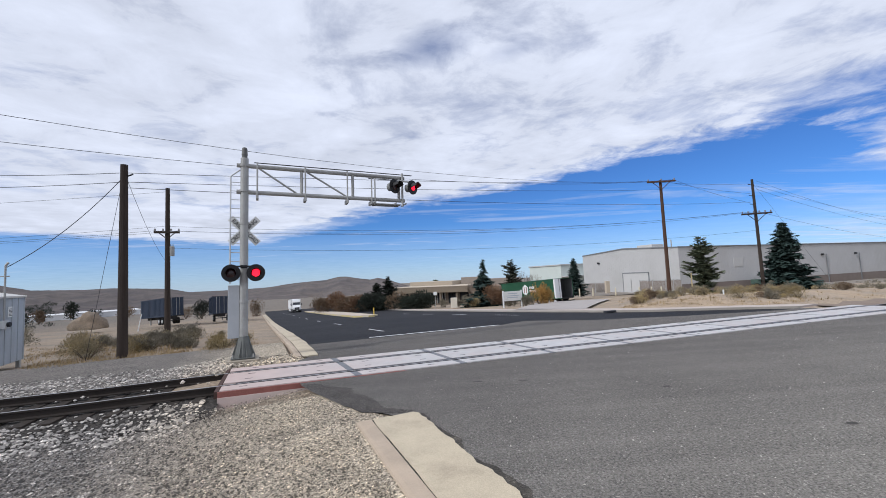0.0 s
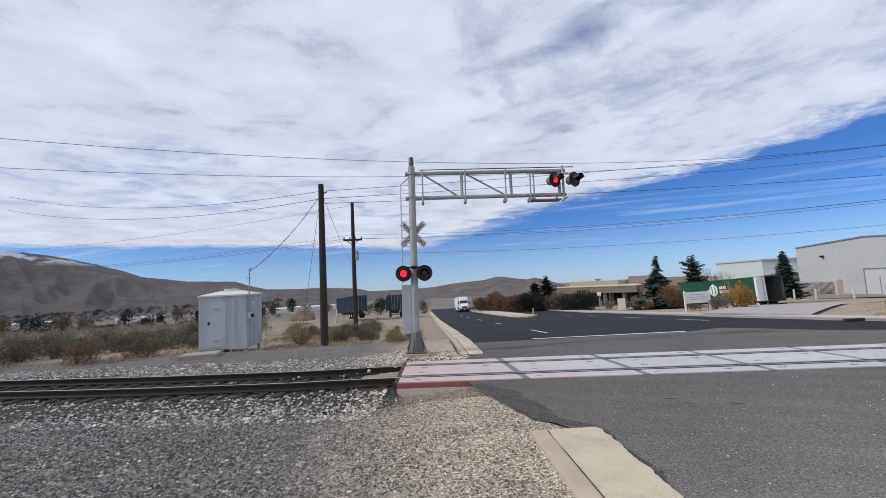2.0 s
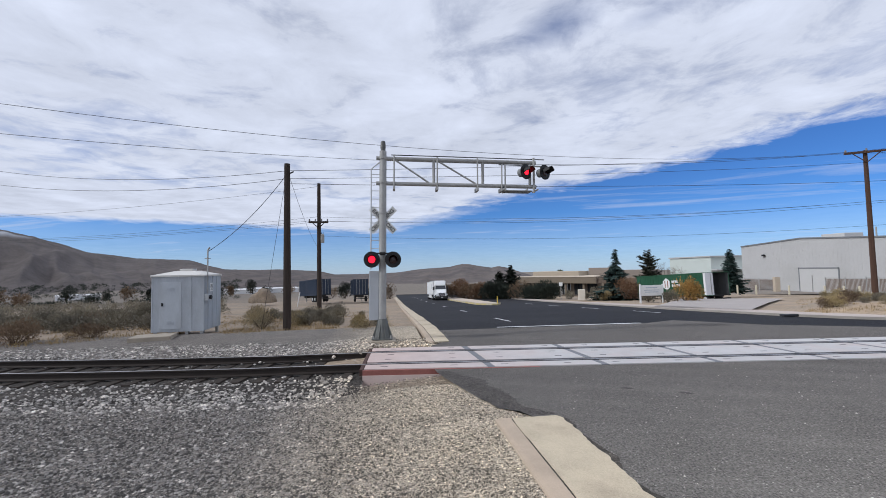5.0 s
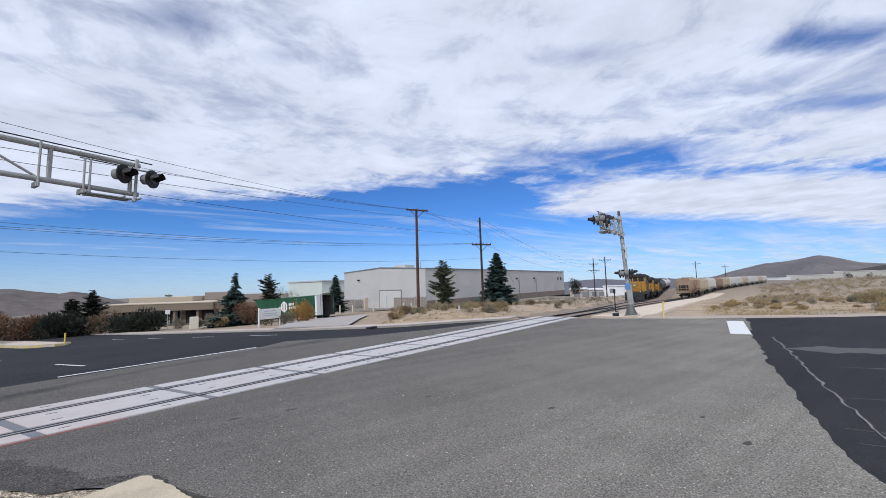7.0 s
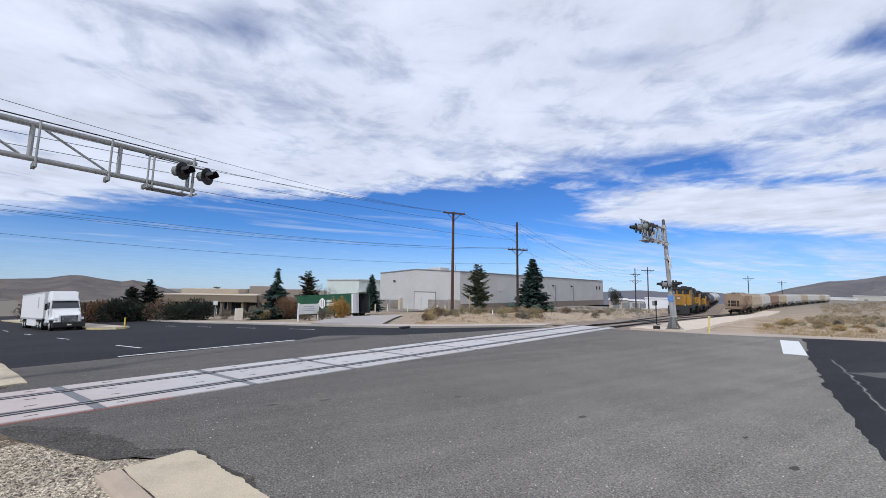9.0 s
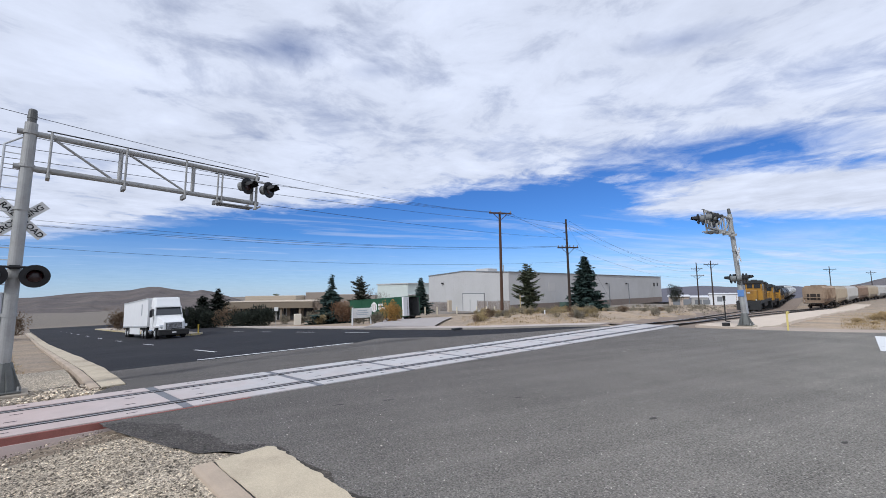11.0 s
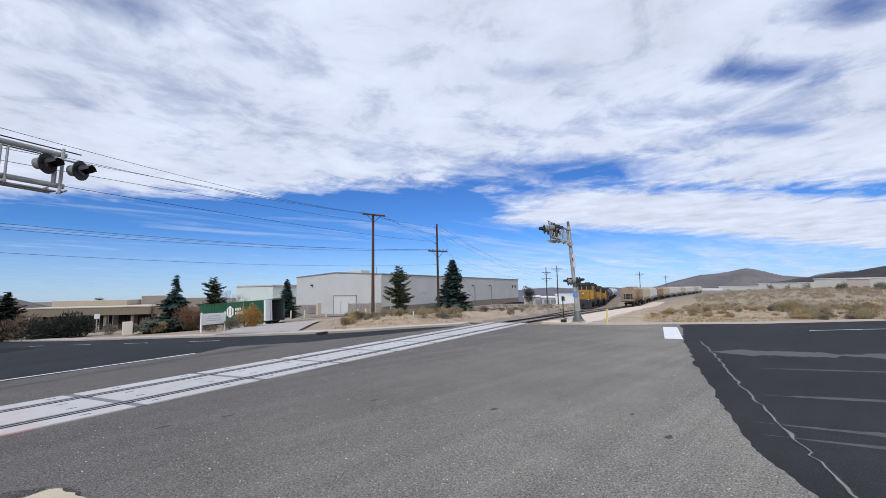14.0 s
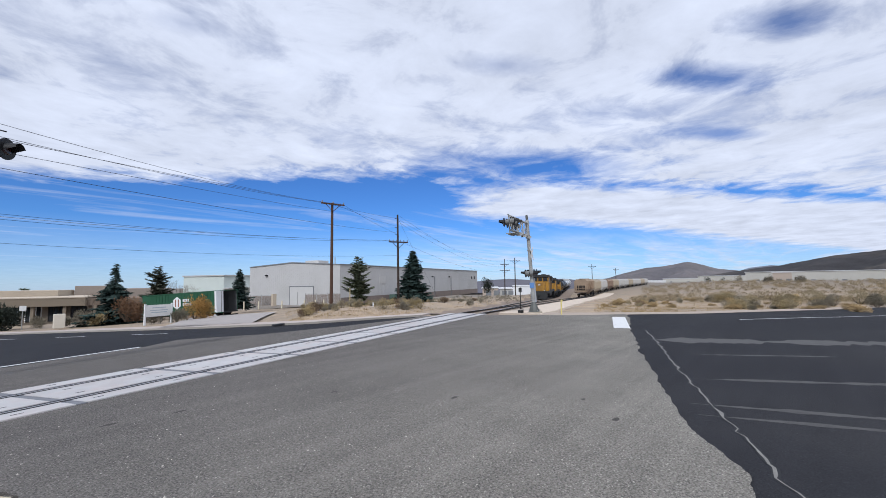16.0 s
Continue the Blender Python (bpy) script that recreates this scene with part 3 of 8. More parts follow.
def far_kerb():
    rows_k, rows_w = [], []
    for j in range(60):
        v = 11.0 + 110 * (j / 59) ** 1.6
        u = right_edge(v)
        rows_k.append([xy(u, v), xy(u + 0.28, v)])
        rows_w.append([xy(u + 0.28, v), xy(u + 2.0, v)])
    tagged(part("kerb_opposite", sheet(rows_k, 0.1, 0.2), mat("kerb_concrete", (0.36, 0.33, 0.29), 0.9, vary=0.15, scale=1.0, fine=30)), "low concrete kerb round the corner of the road", "kerb", kind="structure")
    tagged(part("pavement", sheet(rows_w, 0.09, 0.1), mat("pale_pavement", (0.42, 0.36, 0.325), 0.9, vary=0.12, scale=1.2, fine=40)), "pale pinkish concrete pavement", "pavement", kind="structure")
    # drive into the yard behind the kerb
    rows = []
    for k in range(13):
        f = k / 12
        rows.append([xy(20.5 + 24 * f, 21 + 20 * f), xy(19.2 + 22 * f, 28 + 24 * f)])
    rows = [[a, ((a[0] + b[0]) / 2, (a[1] + b[1]) / 2), b] for a, b in rows]
    tagged(part("driveway", sheet(rows, 0.09), mat("yard_concrete", (0.34, 0.31, 0.29), 0.9, vary=0.12, scale=0.6, fine=30)), "pale concrete drive into a works yard", "driveway", kind="structure")
    inlet = thing("drain_inlet", pose(*on(18.9, 17.2), 0, 0, 20), "dark gutter drain inlet in the kerb", "drain", kind="structure")
    part("inlet_mouth", box(bmesh.new(), -0.4, -0.04, 0.0, 0.4, 0.2, 0.105, 0.01), M_RUBBER, inlet)


far_kerb()


def median():
    """Kerbed island with gravel, its blunt nose painted yellow."""
    top = thing("median", Matrix.Identity(4), "kerbed gravel traffic island with a yellow painted nose", "median", kind="structure")
    rows_r, rows_c = [], []
    for j in range(30):
        v = 46.5 + 70 * (j / 29) ** 1.7
        w = 0.35 + 1.1 * sm(46.5, 49.5, v) + 0.3 * sm(50, 70, v)
        c = 12.0 + 0.012 * (v - 46)
        rows_c.append([xy(c - w, v), xy(c - w + 0.2, v), xy(c + w - 0.2, v), xy(c + w, v)])
    yel = mat("yellow_kerb", (0.55, 0.44, 0.16), 0.8, vary=0.2, scale=3, second=(0.5, 0.45, 0.36), split=0.5)
    part("island_kerb", sheet(rows_c, 0.16, 0.2), yel, top)
    part("island_gravel", sheet([[r[1], r[2]] for r in rows_c[2:]], 0.18), M_SAND, top)
    x, y, z = on(12.4, 46.9)
    b = bmesh.new()
    rod(b, (x, y, z + 0.1), (x, y, z + 1.0), 0.06)
    rod(b, (x, y, z + 0.98), (x, y, z + 1.03), 0.075)
    tagged(part("marker_post", b, mat("yellow_post", (0.72, 0.52, 0.08), 0.6)), "short yellow marker post on the island's nose", "bollard")


median()


# ---- railway ----
def rail_track(which, s0, s1, name, label, step=2.0, skip=None):
    top = thing(name, Matrix.Identity(4), label, "railway track", kind="structure")
    prof = [(-0.075, -0.195), (0.075, -0.195), (0.075, -0.175), (0.014, -0.15), (0.014, -0.05), (0.038, -0.038), (0.038, -0.004), (0.03, 0.0), (-0.03, 0.0), (-0.038, -0.004), (-0.038, -0.038), (-0.014, -0.05), (-0.014, -0.15), (-0.075, -0.175)]
    n = int((s1 - s0) / step)
    for side in (0.755, -0.755):
        bm, hd = bmesh.new(), bmesh.new()
        prev = prevh = None
        for k in range(n + 1):
            s = s0 + (s1 - s0) * k / n
            z = rail_z(s, which) + 0.02
            ring = [bm.verts.new((*tp(s, side + a, which), z + b)) for a, b in prof]
            hr = [hd.verts.new((*tp(s, side + a, which), z + 0.0015)) for a in (-0.03, 0.03)]
            if prev:
                for i in range(len(prof)):
                    bm.faces.new((prev[i], ring[i], ring[(i + 1) % len(prof)], prev[(i + 1) % len(prof)]))
                hd.faces.new((prevh[0], hr[0], hr[1], prevh[1]))
            prev, prevh = ring, hr
        bmesh.ops.recalc_face_normals(bm, faces=bm.faces[:])
        r = part("rail", bm, M_RAIL, top)
        part("running_surface", hd, M_HEAD, r, "polished steel rail head")
    return top


main_track = rail_track(0, -90, 230, "railway_track", "steel rails on dark timber ties in grey ballast")
siding = rail_track(1, 26, 330, "railway_siding", "second pair of rails curving off beside the first")

PAN0, PAN1, SKEW = -4.95, 24.1, -0.19


def crossing():
    """Concrete crossing panels: one between the rails and one on each field side, in lengths of three metres."""
    top = thing("crossing_surface", Matrix.Identity(4), "pale concrete panels with rubber flangeways between the rails", "level crossing", kind="structure")
    starts = [PAN0] + [-1.80 + 2.88 * k for k in range(9)] + [PAN1]
    cuts = [(-1.38, -0.89), (-0.61, 0.61), (0.89, 1.38)]
    for k in range(10):
        s0 = starts[k] + 0.02
        s1 = starts[k + 1] - (0.15 if k < 9 else 0.0)
        for n0, n1 in cuts:
            b = bmesh.new()
            lean = lambda s, n: s + (SKEW if k or s > PAN0 + 1 else -0.08) * n
            lo = [b.verts.new((*tp(lean(s, n), n), gz(*tp(s, n)) - 0.2)) for s, n in ((s0, n0), (s1, n0), (s1, n1), (s0, n1))]
            hi = [b.verts.new((*tp(lean(s, n), n), gz(*tp(s, n)) + 0.028)) for s, n in ((s0 + 0.015, n0 + 0.015), (s1 - 0.015, n0 + 0.015), (s1 - 0.015, n1 - 0.015), (s0 + 0.015, n1 - 0.015))]
            b.faces.new(hi)
            for i in range(4):
                b.faces.new((lo[i], lo[(i + 1) % 4], hi[(i + 1) % 4], hi[i]))
            bmesh.ops.recalc_face_normals(b, faces=b.faces[:])
            p = part("panel", b, M_PANEL, top)
            # lifting slots
            if k < 6:
                sl = bmesh.new()
                for f in (0.2, 0.8):
                    for nn in ((n0 + 0.3, n1 - 0.3) if n1 - n0 > 1 else ((n0 + n1) / 2,)):
                        s = s0 + (s1 - s0) * f
                        x, y = tp(s, nn)
                        box(sl, -0.09, -0.013, -0.01, 0.09, 0.013, 0.004, m=pose(x, y, gz(x, y) + 0.028, 0, 0, math.degrees(TA)))
                part("lifting_slot", sl, M_RUBBER, p, "dark lifting slots in the panel")
        # mortar-grey filler in the joint to the next length
        if k < 9:
            for n0, n1 in cuts:
                rows = [[tp(s1 - 0.01 + SKEW * n, n), tp(starts[k + 1] + 0.03 + SKEW * n, n)] for n in (n0 + 0.01, (n0 + n1) / 2, n1 - 0.01)]
                part("joint_filler", sheet(rows, 0.018, 0.1), mat("joint_filler", (0.19, 0.195, 0.21), 0.9, vary=0.2, scale=4), top, "grey joint filler")
    rows = [[tp(PAN0 + 0.25 + (PAN1 - PAN0 - 0.25) * k / 30 + SKEW * (-1.35 + 0.45 * i), -1.35 + 0.45 * i) for i in range(7)] for k in range(31)]
    part("flangeway_rubber", sheet(rows, 0.012, 0.25), M_RUBBER, top, "black rubber filler between the panels")
    # red-painted edge beam on the near side
    rows = [[tp(s, -1.44), tp(s, -1.385)] for s in (PAN0 + 0.12, -3, -1.6, -0.4)]
    part("edge_beam", sheet(rows, 0.012, 0.13), M_RED, top, "faded red edge beam")
    rows = [[tp(s, -1.46), tp(s, -1.385)] for s in (PAN0 + 0.12, -3, -1.6, -0.42)]
    part("beam_face", sheet(rows, -0.115, 0.35), M_PANEL, top, "bare concrete face below the red beam")
    rows = [[tp(PAN0 + 0.01 - 0.08 * n, n), tp(PAN0 - 0.08 - 0.08 * n, n)] for n in (-1.36, 0, 1.36)]
    part("end_ramp", sheet(rows, 0.012, 0.16), mat("rusty_ramp", (0.085, 0.05, 0.042), 0.85, vary=0.3, scale=4), top, "rusty steel end ramp")


crossing()


def ballast():
    """Ballast bed with a mound of broken stone either side of the ties."""
    bm = bmesh.new()
    across = [-3.4, -2.9, -2.3, -1.9, -1.5, -0.75, 0, 0.75, 1.5, 2.0, 2.4, 3.0, 3.6]
    grid = []
    for k in range(141):
        s = PAN0 + 0.15 - 80 * (k / 140) ** 1.3
        grid.append([bm.verts.new((*tp(s, n), bed_z(s, n) + 0.025 * noise.noise((s * 1.5, n * 1.5, 1)))) for n in across])
    for a, b in zip(grid, grid[1:]):
        for i in range(len(a) - 1):
            bm.faces.new((a[i], a[i + 1], b[i + 1], b[i]))
    bmesh.ops.recalc_face_normals(bm, faces=bm.faces[:])
    if sum(f.normal.z for f in bm.faces) < 0:
        bmesh.ops.reverse_faces(bm, faces=bm.faces[:])
    tagged(part("ballast_bed", bm, M_BALLAST), "grey ballast bed under the rails", "ballast", kind="structure")
    # gravel verge on both sides of the line
    rows = []
    for j in range(69):
        v = -14 + 34 * j / 68
        e = left_edge(v) + (0.0 if v < 6.6 else 0.4) if v < 13.7 else 1.0
        rows.append([xy(u, v) for u in [e - 42 * (i / 50) ** 1.5 for i in range(51)]])
    bm = sheet(rows)
    for vert in bm.verts:
        s, n = track_sn(vert.co.x, vert.co.y)
        vert.co.z = verge_z(vert.co.x, vert.co.y) - 0.45 * sm(2.2, 1.3, abs(n))
    tagged(part("gravel_verge", bm, M_VERGE, smooth=True), "loose grey and tan gravel verge beside the track", "gravel", kind="structure")
    rows = [[tp(s, n) for n in (-4.2, -2.9, 0, 3.0, 5.0)] for s in (24, 30, 40, 60, 80, 110, 150, 200)]
    tagged(part("ballast_bed_beyond", sheet(rows, -0.1), mat("brown_ballast", (0.21, 0.165, 0.13), 0.95, vary=0.3, scale=2, fine=20, bump=1)), "brown ballast under the rails past the crossing", "ballast", kind="structure")
    rows = [[tp(s, n + (0.5 * noise.noise((s * 0.21, 0, 3)) + 0.25 * noise.noise((s * 0.9, 0, 3)) if n < -5 else 0), 1) for n in (-1.9, -3.5, -5.2)] for s in [25.5 + 115 * (k / 70) for k in range(71)]]
    tagged(part("service_track", sheet(rows, 0.02, 0.4), M_SAND), "pale dirt service road beside the line", "dirt road", kind="structure")
    rows = [[xy(lerp(RIGHT, v) - 0.3, v), xy(lerp(RIGHT, v) + 2.6, v)] for v in (-40, -30, -19, -13, -7, -3, 0, 2, 3.5)]
    tagged(part("road_shoulder", sheet(rows, 0.0), mat("shoulder_grit", (0.36, 0.3, 0.25), 0.95, vary=0.15, scale=0.8, fine=30, bump=0.6)), "pale gritty road shoulder", "shoulder", kind="structure")


ballast()

# ---- metal, wood, paint ----
M_GALV = mat("galvanised_steel", (0.40, 0.40, 0.385), 0.6, metal=0.35, vary=0.14, scale=3, fine=30, second=(0.32, 0.315, 0.30), split=0.55, sharp=0.2)
M_ALU = mat("dull_aluminium", (0.56, 0.57, 0.57), 0.5, metal=0.4, vary=0.1, scale=4, fine=30)
M_BLACK = mat("black_paint", (0.018, 0.018, 0.019), 0.55, vary=0.15, scale=4)
M_POLE = mat("weathered_pole", (0.058, 0.044, 0.036), 0.95, vary=0.3, scale=1.5, fine=25, bump=0.8, stretch=(6, 6, 0.6))
M_REDPOLE = mat("redwood_pole", (0.105, 0.06, 0.042), 0.95, vary=0.3, scale=1.5, fine=25, bump=0.8, stretch=(6, 6, 0.6))
M_WIRE = mat("wire", (0.03, 0.03, 0.032), 0.6, vary=0.1)
M_LENS = mat("dark_red_lens", (0.022, 0.003, 0.004), 0.25, vary=0.05, spec=0.6)
M_LIT = glow("lit_red_lens", (1.0, 0.01, 0.03), 2.2)
M_SIGN = mat("white_sign", (0.78, 0.78, 0.75), 0.5, vary=0.08, scale=4, second=(0.66, 0.65, 0.6), split=0.62)


def word(text, size, m, material, parent, name="lettering", bold=0.0):
    """Raised lettering, centred on its place."""
    cu = bpy.data.curves.new(name, "FONT")
    cu.body, cu.size, cu.align_x, cu.align_y, cu.extrude, cu.offset = text, size, "CENTER", "CENTER", 0.002, bold
    ob = new(name, cu)
    me = bpy.data.meshes.new_from_object(ob)
    bpy.data.objects.remove(ob)
    bpy.data.curves.remove(cu)
    me.materials.append(material)
    ob = new(name, me)
    ob.matrix_basis = m
    ob.parent = parent
    return ob


LAMPS = []


def lamp_head(parent, m, side, flashing):
    """Round crossing lamp: black backing disc, hooded lens. It faces -y in its own space."""
    bm = bmesh.new()
    rod(bm, (0, 0.03, 0), (0, 0.0, 0), 0.285, seg=28)
    bmesh.ops.transform(bm, matrix=m, verts=bm.verts[:])
    lamp = part("lamp", bm, M_BLACK, parent, "black round flashing-light unit")
    bm = bmesh.new()
    segs, r = 20, 0.165
    rings = []
    for k in range(segs + 1):
        a = math.pi * (-0.12 + 1.24 * k / segs)
        d = 0.30 if 0.15 < k / segs < 0.85 else 0.30 * min(1, (min(k, segs - k) / segs) / 0.15) + 0.02
        row = []
        for q, rr in ((0, r), (1, r), (1, r - 0.008), (0, r - 0.008)):
            row.append(bm.verts.new((rr * math.cos(a), -0.002 - d * q, rr * math.sin(a))))
        rings.append(row)
    for a, b in zip(rings, rings[1:]):
        for i in range(4):
            bm.faces.new((a[i], b[i], b[(i + 1) % 4], a[(i + 1) % 4]))
    bmesh.ops.recalc_face_normals(bm, faces=bm.faces[:])
    bmesh.ops.transform(bm, matrix=m, verts=bm.verts[:])
    part("hood", bm, M_BLACK, lamp)
    bm = bmesh.new()
    rod(bm, (0, 0.30, 0), (0, 0.03, 0), 0.155, 0.18, seg=18)
    bmesh.ops.transform(bm, matrix=m, verts=bm.verts[:])
    part("housing", bm, mat("lamp_housing", (0.2, 0.205, 0.2), 0.6, vary=0.15, scale=6), lamp, "grey lamp housing")

    def dome(rad, depth):
        b = bmesh.new()
        bmesh.ops.create_uvsphere(b, u_segments=20, v_segments=12, radius=rad)
        bmesh.ops.delete(b, geom=[v for v in b.verts if v.co.y > 0.001], context="VERTS")
        for v in b.verts:
            v.co.y *= depth / rad
        bmesh.ops.transform(b, matrix=m @ Matrix.Translation((0, -0.001, 0)), verts=b.verts[:])
        return b

    part("lens", dome(0.152, 0.03), M_LENS, lamp, "dark red glass lens", smooth=True)
    if flashing:
        lit = part("lit_lens", dome(0.128, 0.03), M_LIT, lamp, "glowing red lens", smooth=True)
        way = (m.to_3x3() @ Vector((0, 1, 0))).normalized()
        LAMPS.append((lit, side, way))
    return lamp


def crossbuck(parent, m):
    """Two crossed white boards with the words of the sign, facing -y in its own space."""
    for i, (ang, words) in enumerate(((-45, ("RAIL", "ROAD")), (45, ("CROS", "SING")))):
        b = bmesh.new()
        box(b, -0.61, -0.004, -0.115, 0.61, 0.004, 0.115, 0.0015)
        turn = m @ pose(0, -0.01 if i else 0, 0, 0, -ang, 0)
        bmesh.ops.transform(b, matrix=turn, verts=b.verts[:])
        bd = part("board", b, M_SIGN, parent, "white crossbuck board with black letters")
        for w, x in zip(words, (-0.33, 0.33)):
            word(w, 0.185, turn @ pose(x, -0.0065, 0, 90, 0, 0), M_BLACK, bd, bold=0.004)


def cantilever(name, base, turn, arm_len, lean, label, both, flashing, pairs):
    """Crossing signal on a mast: bolted base, mast with ladder, box-truss arm out along +x, lamps facing -y."""
    top = thing(name, pose(*base, 0, 0, turn) @ pose(0, 0, 0, lean[0], lean[1], 0), label, "crossing signal", "crossing signals")
    b = bmesh.new()
    box(b, -0.48, -0.46, -0.5, 0.48, 0.46, 0.08, 0.03)
    part("foundation", b, M_CONC, top, "concrete footing block")
    b = bmesh.new()
    box(b, -0.36, -0.36, 0.1, 0.36, 0.36, 0.14, 0.01)
    for k in range(4):
        q = bmesh.new()
        v = [q.verts.new(p) for p in ((0.1, -0.012, 0.14), (0.36, -0.012, 0.14), (0.36, -0.012, 0.2), (0.13, -0.012, 0.82), (0.1, -0.012, 0.82))]
        w = [q.verts.new((p.co.x, 0.012, p.co.z)) for p in v]
        q.faces.new(v), q.faces.new(w[::-1])
        for i in range(5):
            q.faces.new((v[i], w[i], w[(i + 1) % 5], v[(i + 1) % 5]))
        for a in (20, 70):
            web = bmesh.new()
            join(web, q.copy(), pose(0, 0, 0, 0, 0, 90 * k + a))
            bmesh.ops.recalc_face_normals(web, faces=web.faces[:])
            part("base_web", web, mat("dull_cast_base", (0.15, 0.155, 0.145), 0.6, metal=0.3, vary=0.25, scale=3), top)
        q.free()
    rod(b, (0, 0, 0.14), (0, 0, 0.8), 0.33, 0.16, 8)
    bmesh.ops.recalc_face_normals(b, faces=b.faces[:])
    part("base_shroud", b, mat("dull_cast_base", (0.15, 0.155, 0.145), 0.6, metal=0.3, vary=0.25, scale=3), top, "flared cast base with webs")
    for k in range(4):
        part("bolt", rod(bmesh.new(), (0.3 * (-1) ** (k % 2), 0.3 * (-1) ** (k // 2), 0.14), (0.3 * (-1) ** (k % 2), 0.3 * (-1) ** (k // 2), 0.24), 0.025, seg=6), M_GALV, top)
    b = bmesh.new()
    rod(b, (0, 0, 0.78), (0, 0, 6.86), 0.135, 0.125, 20)
    part("mast", b, M_GALV, top, smooth=False)
    b = bmesh.new()
    rod(b, (0, 0, 6.86), (0, 0, 6.98), 0.09, seg=14)
    rod(b, (0, 0, 6.98), (0, 0, 7.2), 0.10, 0.085, seg=14)
    ball(b, (0, 0, 7.2), 0.085, 2, sz=0.6)
    part("bell", b, mat("dark_bell", (0.12, 0.12, 0.115), 0.5, metal=0.4, vary=0.2, scale=5), top, "dark warning bell on the mast head")
    for z in (6.6, 5.72, 4.6, 2.9, 1.95):
        part("clamp", rod(bmesh.new(), (0, 0, z - 0.04), (0, 0, z + 0.04), 0.155, seg=18), M_GALV, top)
    # ladder
    b = bmesh.new()
    rod(b, (-0.42, 0, 2.55), (-0.42, 0, 6.2), 0.024, seg=8)
    rod(b, (-0.42, 0, 6.2), (-0.13, 0, 6.45), 0.024, seg=8)
    lad = part("ladder", b, M_ALU, top, "slim aluminium ladder up the mast")
    for k in range(12):
        z = 2.7 + 0.3 * k
        part("rung", rod(bmesh.new(), (-0.42, 0, z), (-0.12, 0, z), 0.013, seg=6), M_ALU, lad)
    b = bmesh.new()
    box(b, -0.47, -0.06, 0.75, -0.13, 0.14, 2.5, 0.015)
    guard = part("ladder_guard", b, mat("grey_guard", (0.42, 0.44, 0.46), 0.6, vary=0.08, scale=3), top, "grey sheet-metal climb guard")
    # truss: one plane of heavy tube with thin handrail posts, a rail along its top and a short walkway under the lamps
    lo, hi, q = 5.68, 6.6, arm_len / 5.78
    for z in (lo, hi):
        part("chord", rod(bmesh.new(), (-0.24, 0, z), (arm_len, 0, z), 0.075, seg=14), M_GALV, top)
    for x in (1.86, 3.71, 5.55):
        part("upright", rod(bmesh.new(), (x * q, 0, lo), (x * q, 0, hi), 0.055, seg=10), M_GALV, top)
    for x0, x1 in ((0.46, 1.68), (2.05, 3.45)):
        part("diagonal", rod(bmesh.new(), (x0 * q, 0, hi - 0.06), (x1 * q, 0, lo + 0.06), 0.034, seg=8), M_GALV, top)
    for x in (0.4, 1.98, 3.49, 4.42, 4.55):
        b = bmesh.new()
        rod(b, (x * q, -0.1, lo - (0.2 if x < 4.5 else 0.16)), (x * q, -0.1, hi + (0.1 if x < 4 else -0.12)), 0.028, seg=8)
        box(b, x * q - 0.04, -0.12, lo - 0.22, x * q + 0.04, 0.3, lo - 0.08, 0.005)
        part("rail_post", b, M_GALV, top)
    part("handrail", rod(bmesh.new(), (0.3, -0.1, hi + 0.11), (arm_len + 0.3, -0.1, hi + 0.11), 0.018, seg=8), M_BLACK, top, "thin dark handrail")
    part("handrail", rod(bmesh.new(), (4.3 * q, -0.1, hi - 0.13), (5.2 * q, -0.1, hi - 0.13), 0.018, seg=8), M_BLACK, top, "thin dark handrail")
    b = bmesh.new()
    for y in (-0.2, 0.06):
        box(b, arm_len - 1.25, y - 0.09, lo - 0.24, arm_len - 0.25, y + 0.09, lo - 0.2, 0.005)
    part("walkway", b, mat("grating", (0.26, 0.26, 0.25), 0.6, metal=0.3, vary=0.2, scale=8), top, "steel grating walkway under the lamps")
    for x in (arm_len - 1.3, arm_len - 0.45, arm_len - 0.05):
        part("walkway_bracket", rod(bmesh.new(), (x, -0.34, lo - 0.17), (x, 0.22, lo - 0.17), 0.03, seg=8), M_GALV, top)
    b = bmesh.new()
    rod(b, (arm_len - 0.12, -0.12, lo - 0.25), (arm_len - 0.12, -0.12, hi + 0.16), 0.045, seg=8)
    rod(b, (arm_len - 0.5, -0.2, 6.42), (arm_len + 0.28, -0.2, 6.42), 0.03, seg=8)
    part("lamp_hanger", b, M_GALV, top)
    for x, z, faces in pairs(arm_len):
        for f in faces:
            for sgn in (-1, 1):
                y = -0.33 if f == 0 else 0.33
                lx = x + sgn * 0.37
                aim = 30 if x > 1 else 0
                m = pose(lx, y, z, 0, 0, aim) if f == 0 else pose(lx, y, z, 0, 0, 180 + aim)
                lamp_head(top, m, sgn, flashing and f == 0)
    b = bmesh.new()
    rod(b, (-0.42, -0.2, 3.12), (0.42, -0.2, 3.12), 0.03, seg=8)
    box(b, -0.1, -0.2, 3.07, 0.1, -0.1, 3.17, 0.01)
    for sgn in (-1, 1):
        rod(b, (sgn * 0.37, -0.2, 3.12), (sgn * 0.37, -0.15, 2.98), 0.025, seg=8)
    part("lamp_crossarm", b, M_BLACK, top)
    for z in (4.2, 4.5):
        b = bmesh.new()
        rod(b, (-0.17, 0.0, z), (0.17, 0.0, z), 0.02, seg=8)
        rod(b, (0, 0, z), (0, 0.17, z), 0.02, seg=8)
        part("sign_bracket", b, M_GALV, top)
    crossbuck(top, pose(0, 0.165, 4.36, 0, 0, 0))
    return top


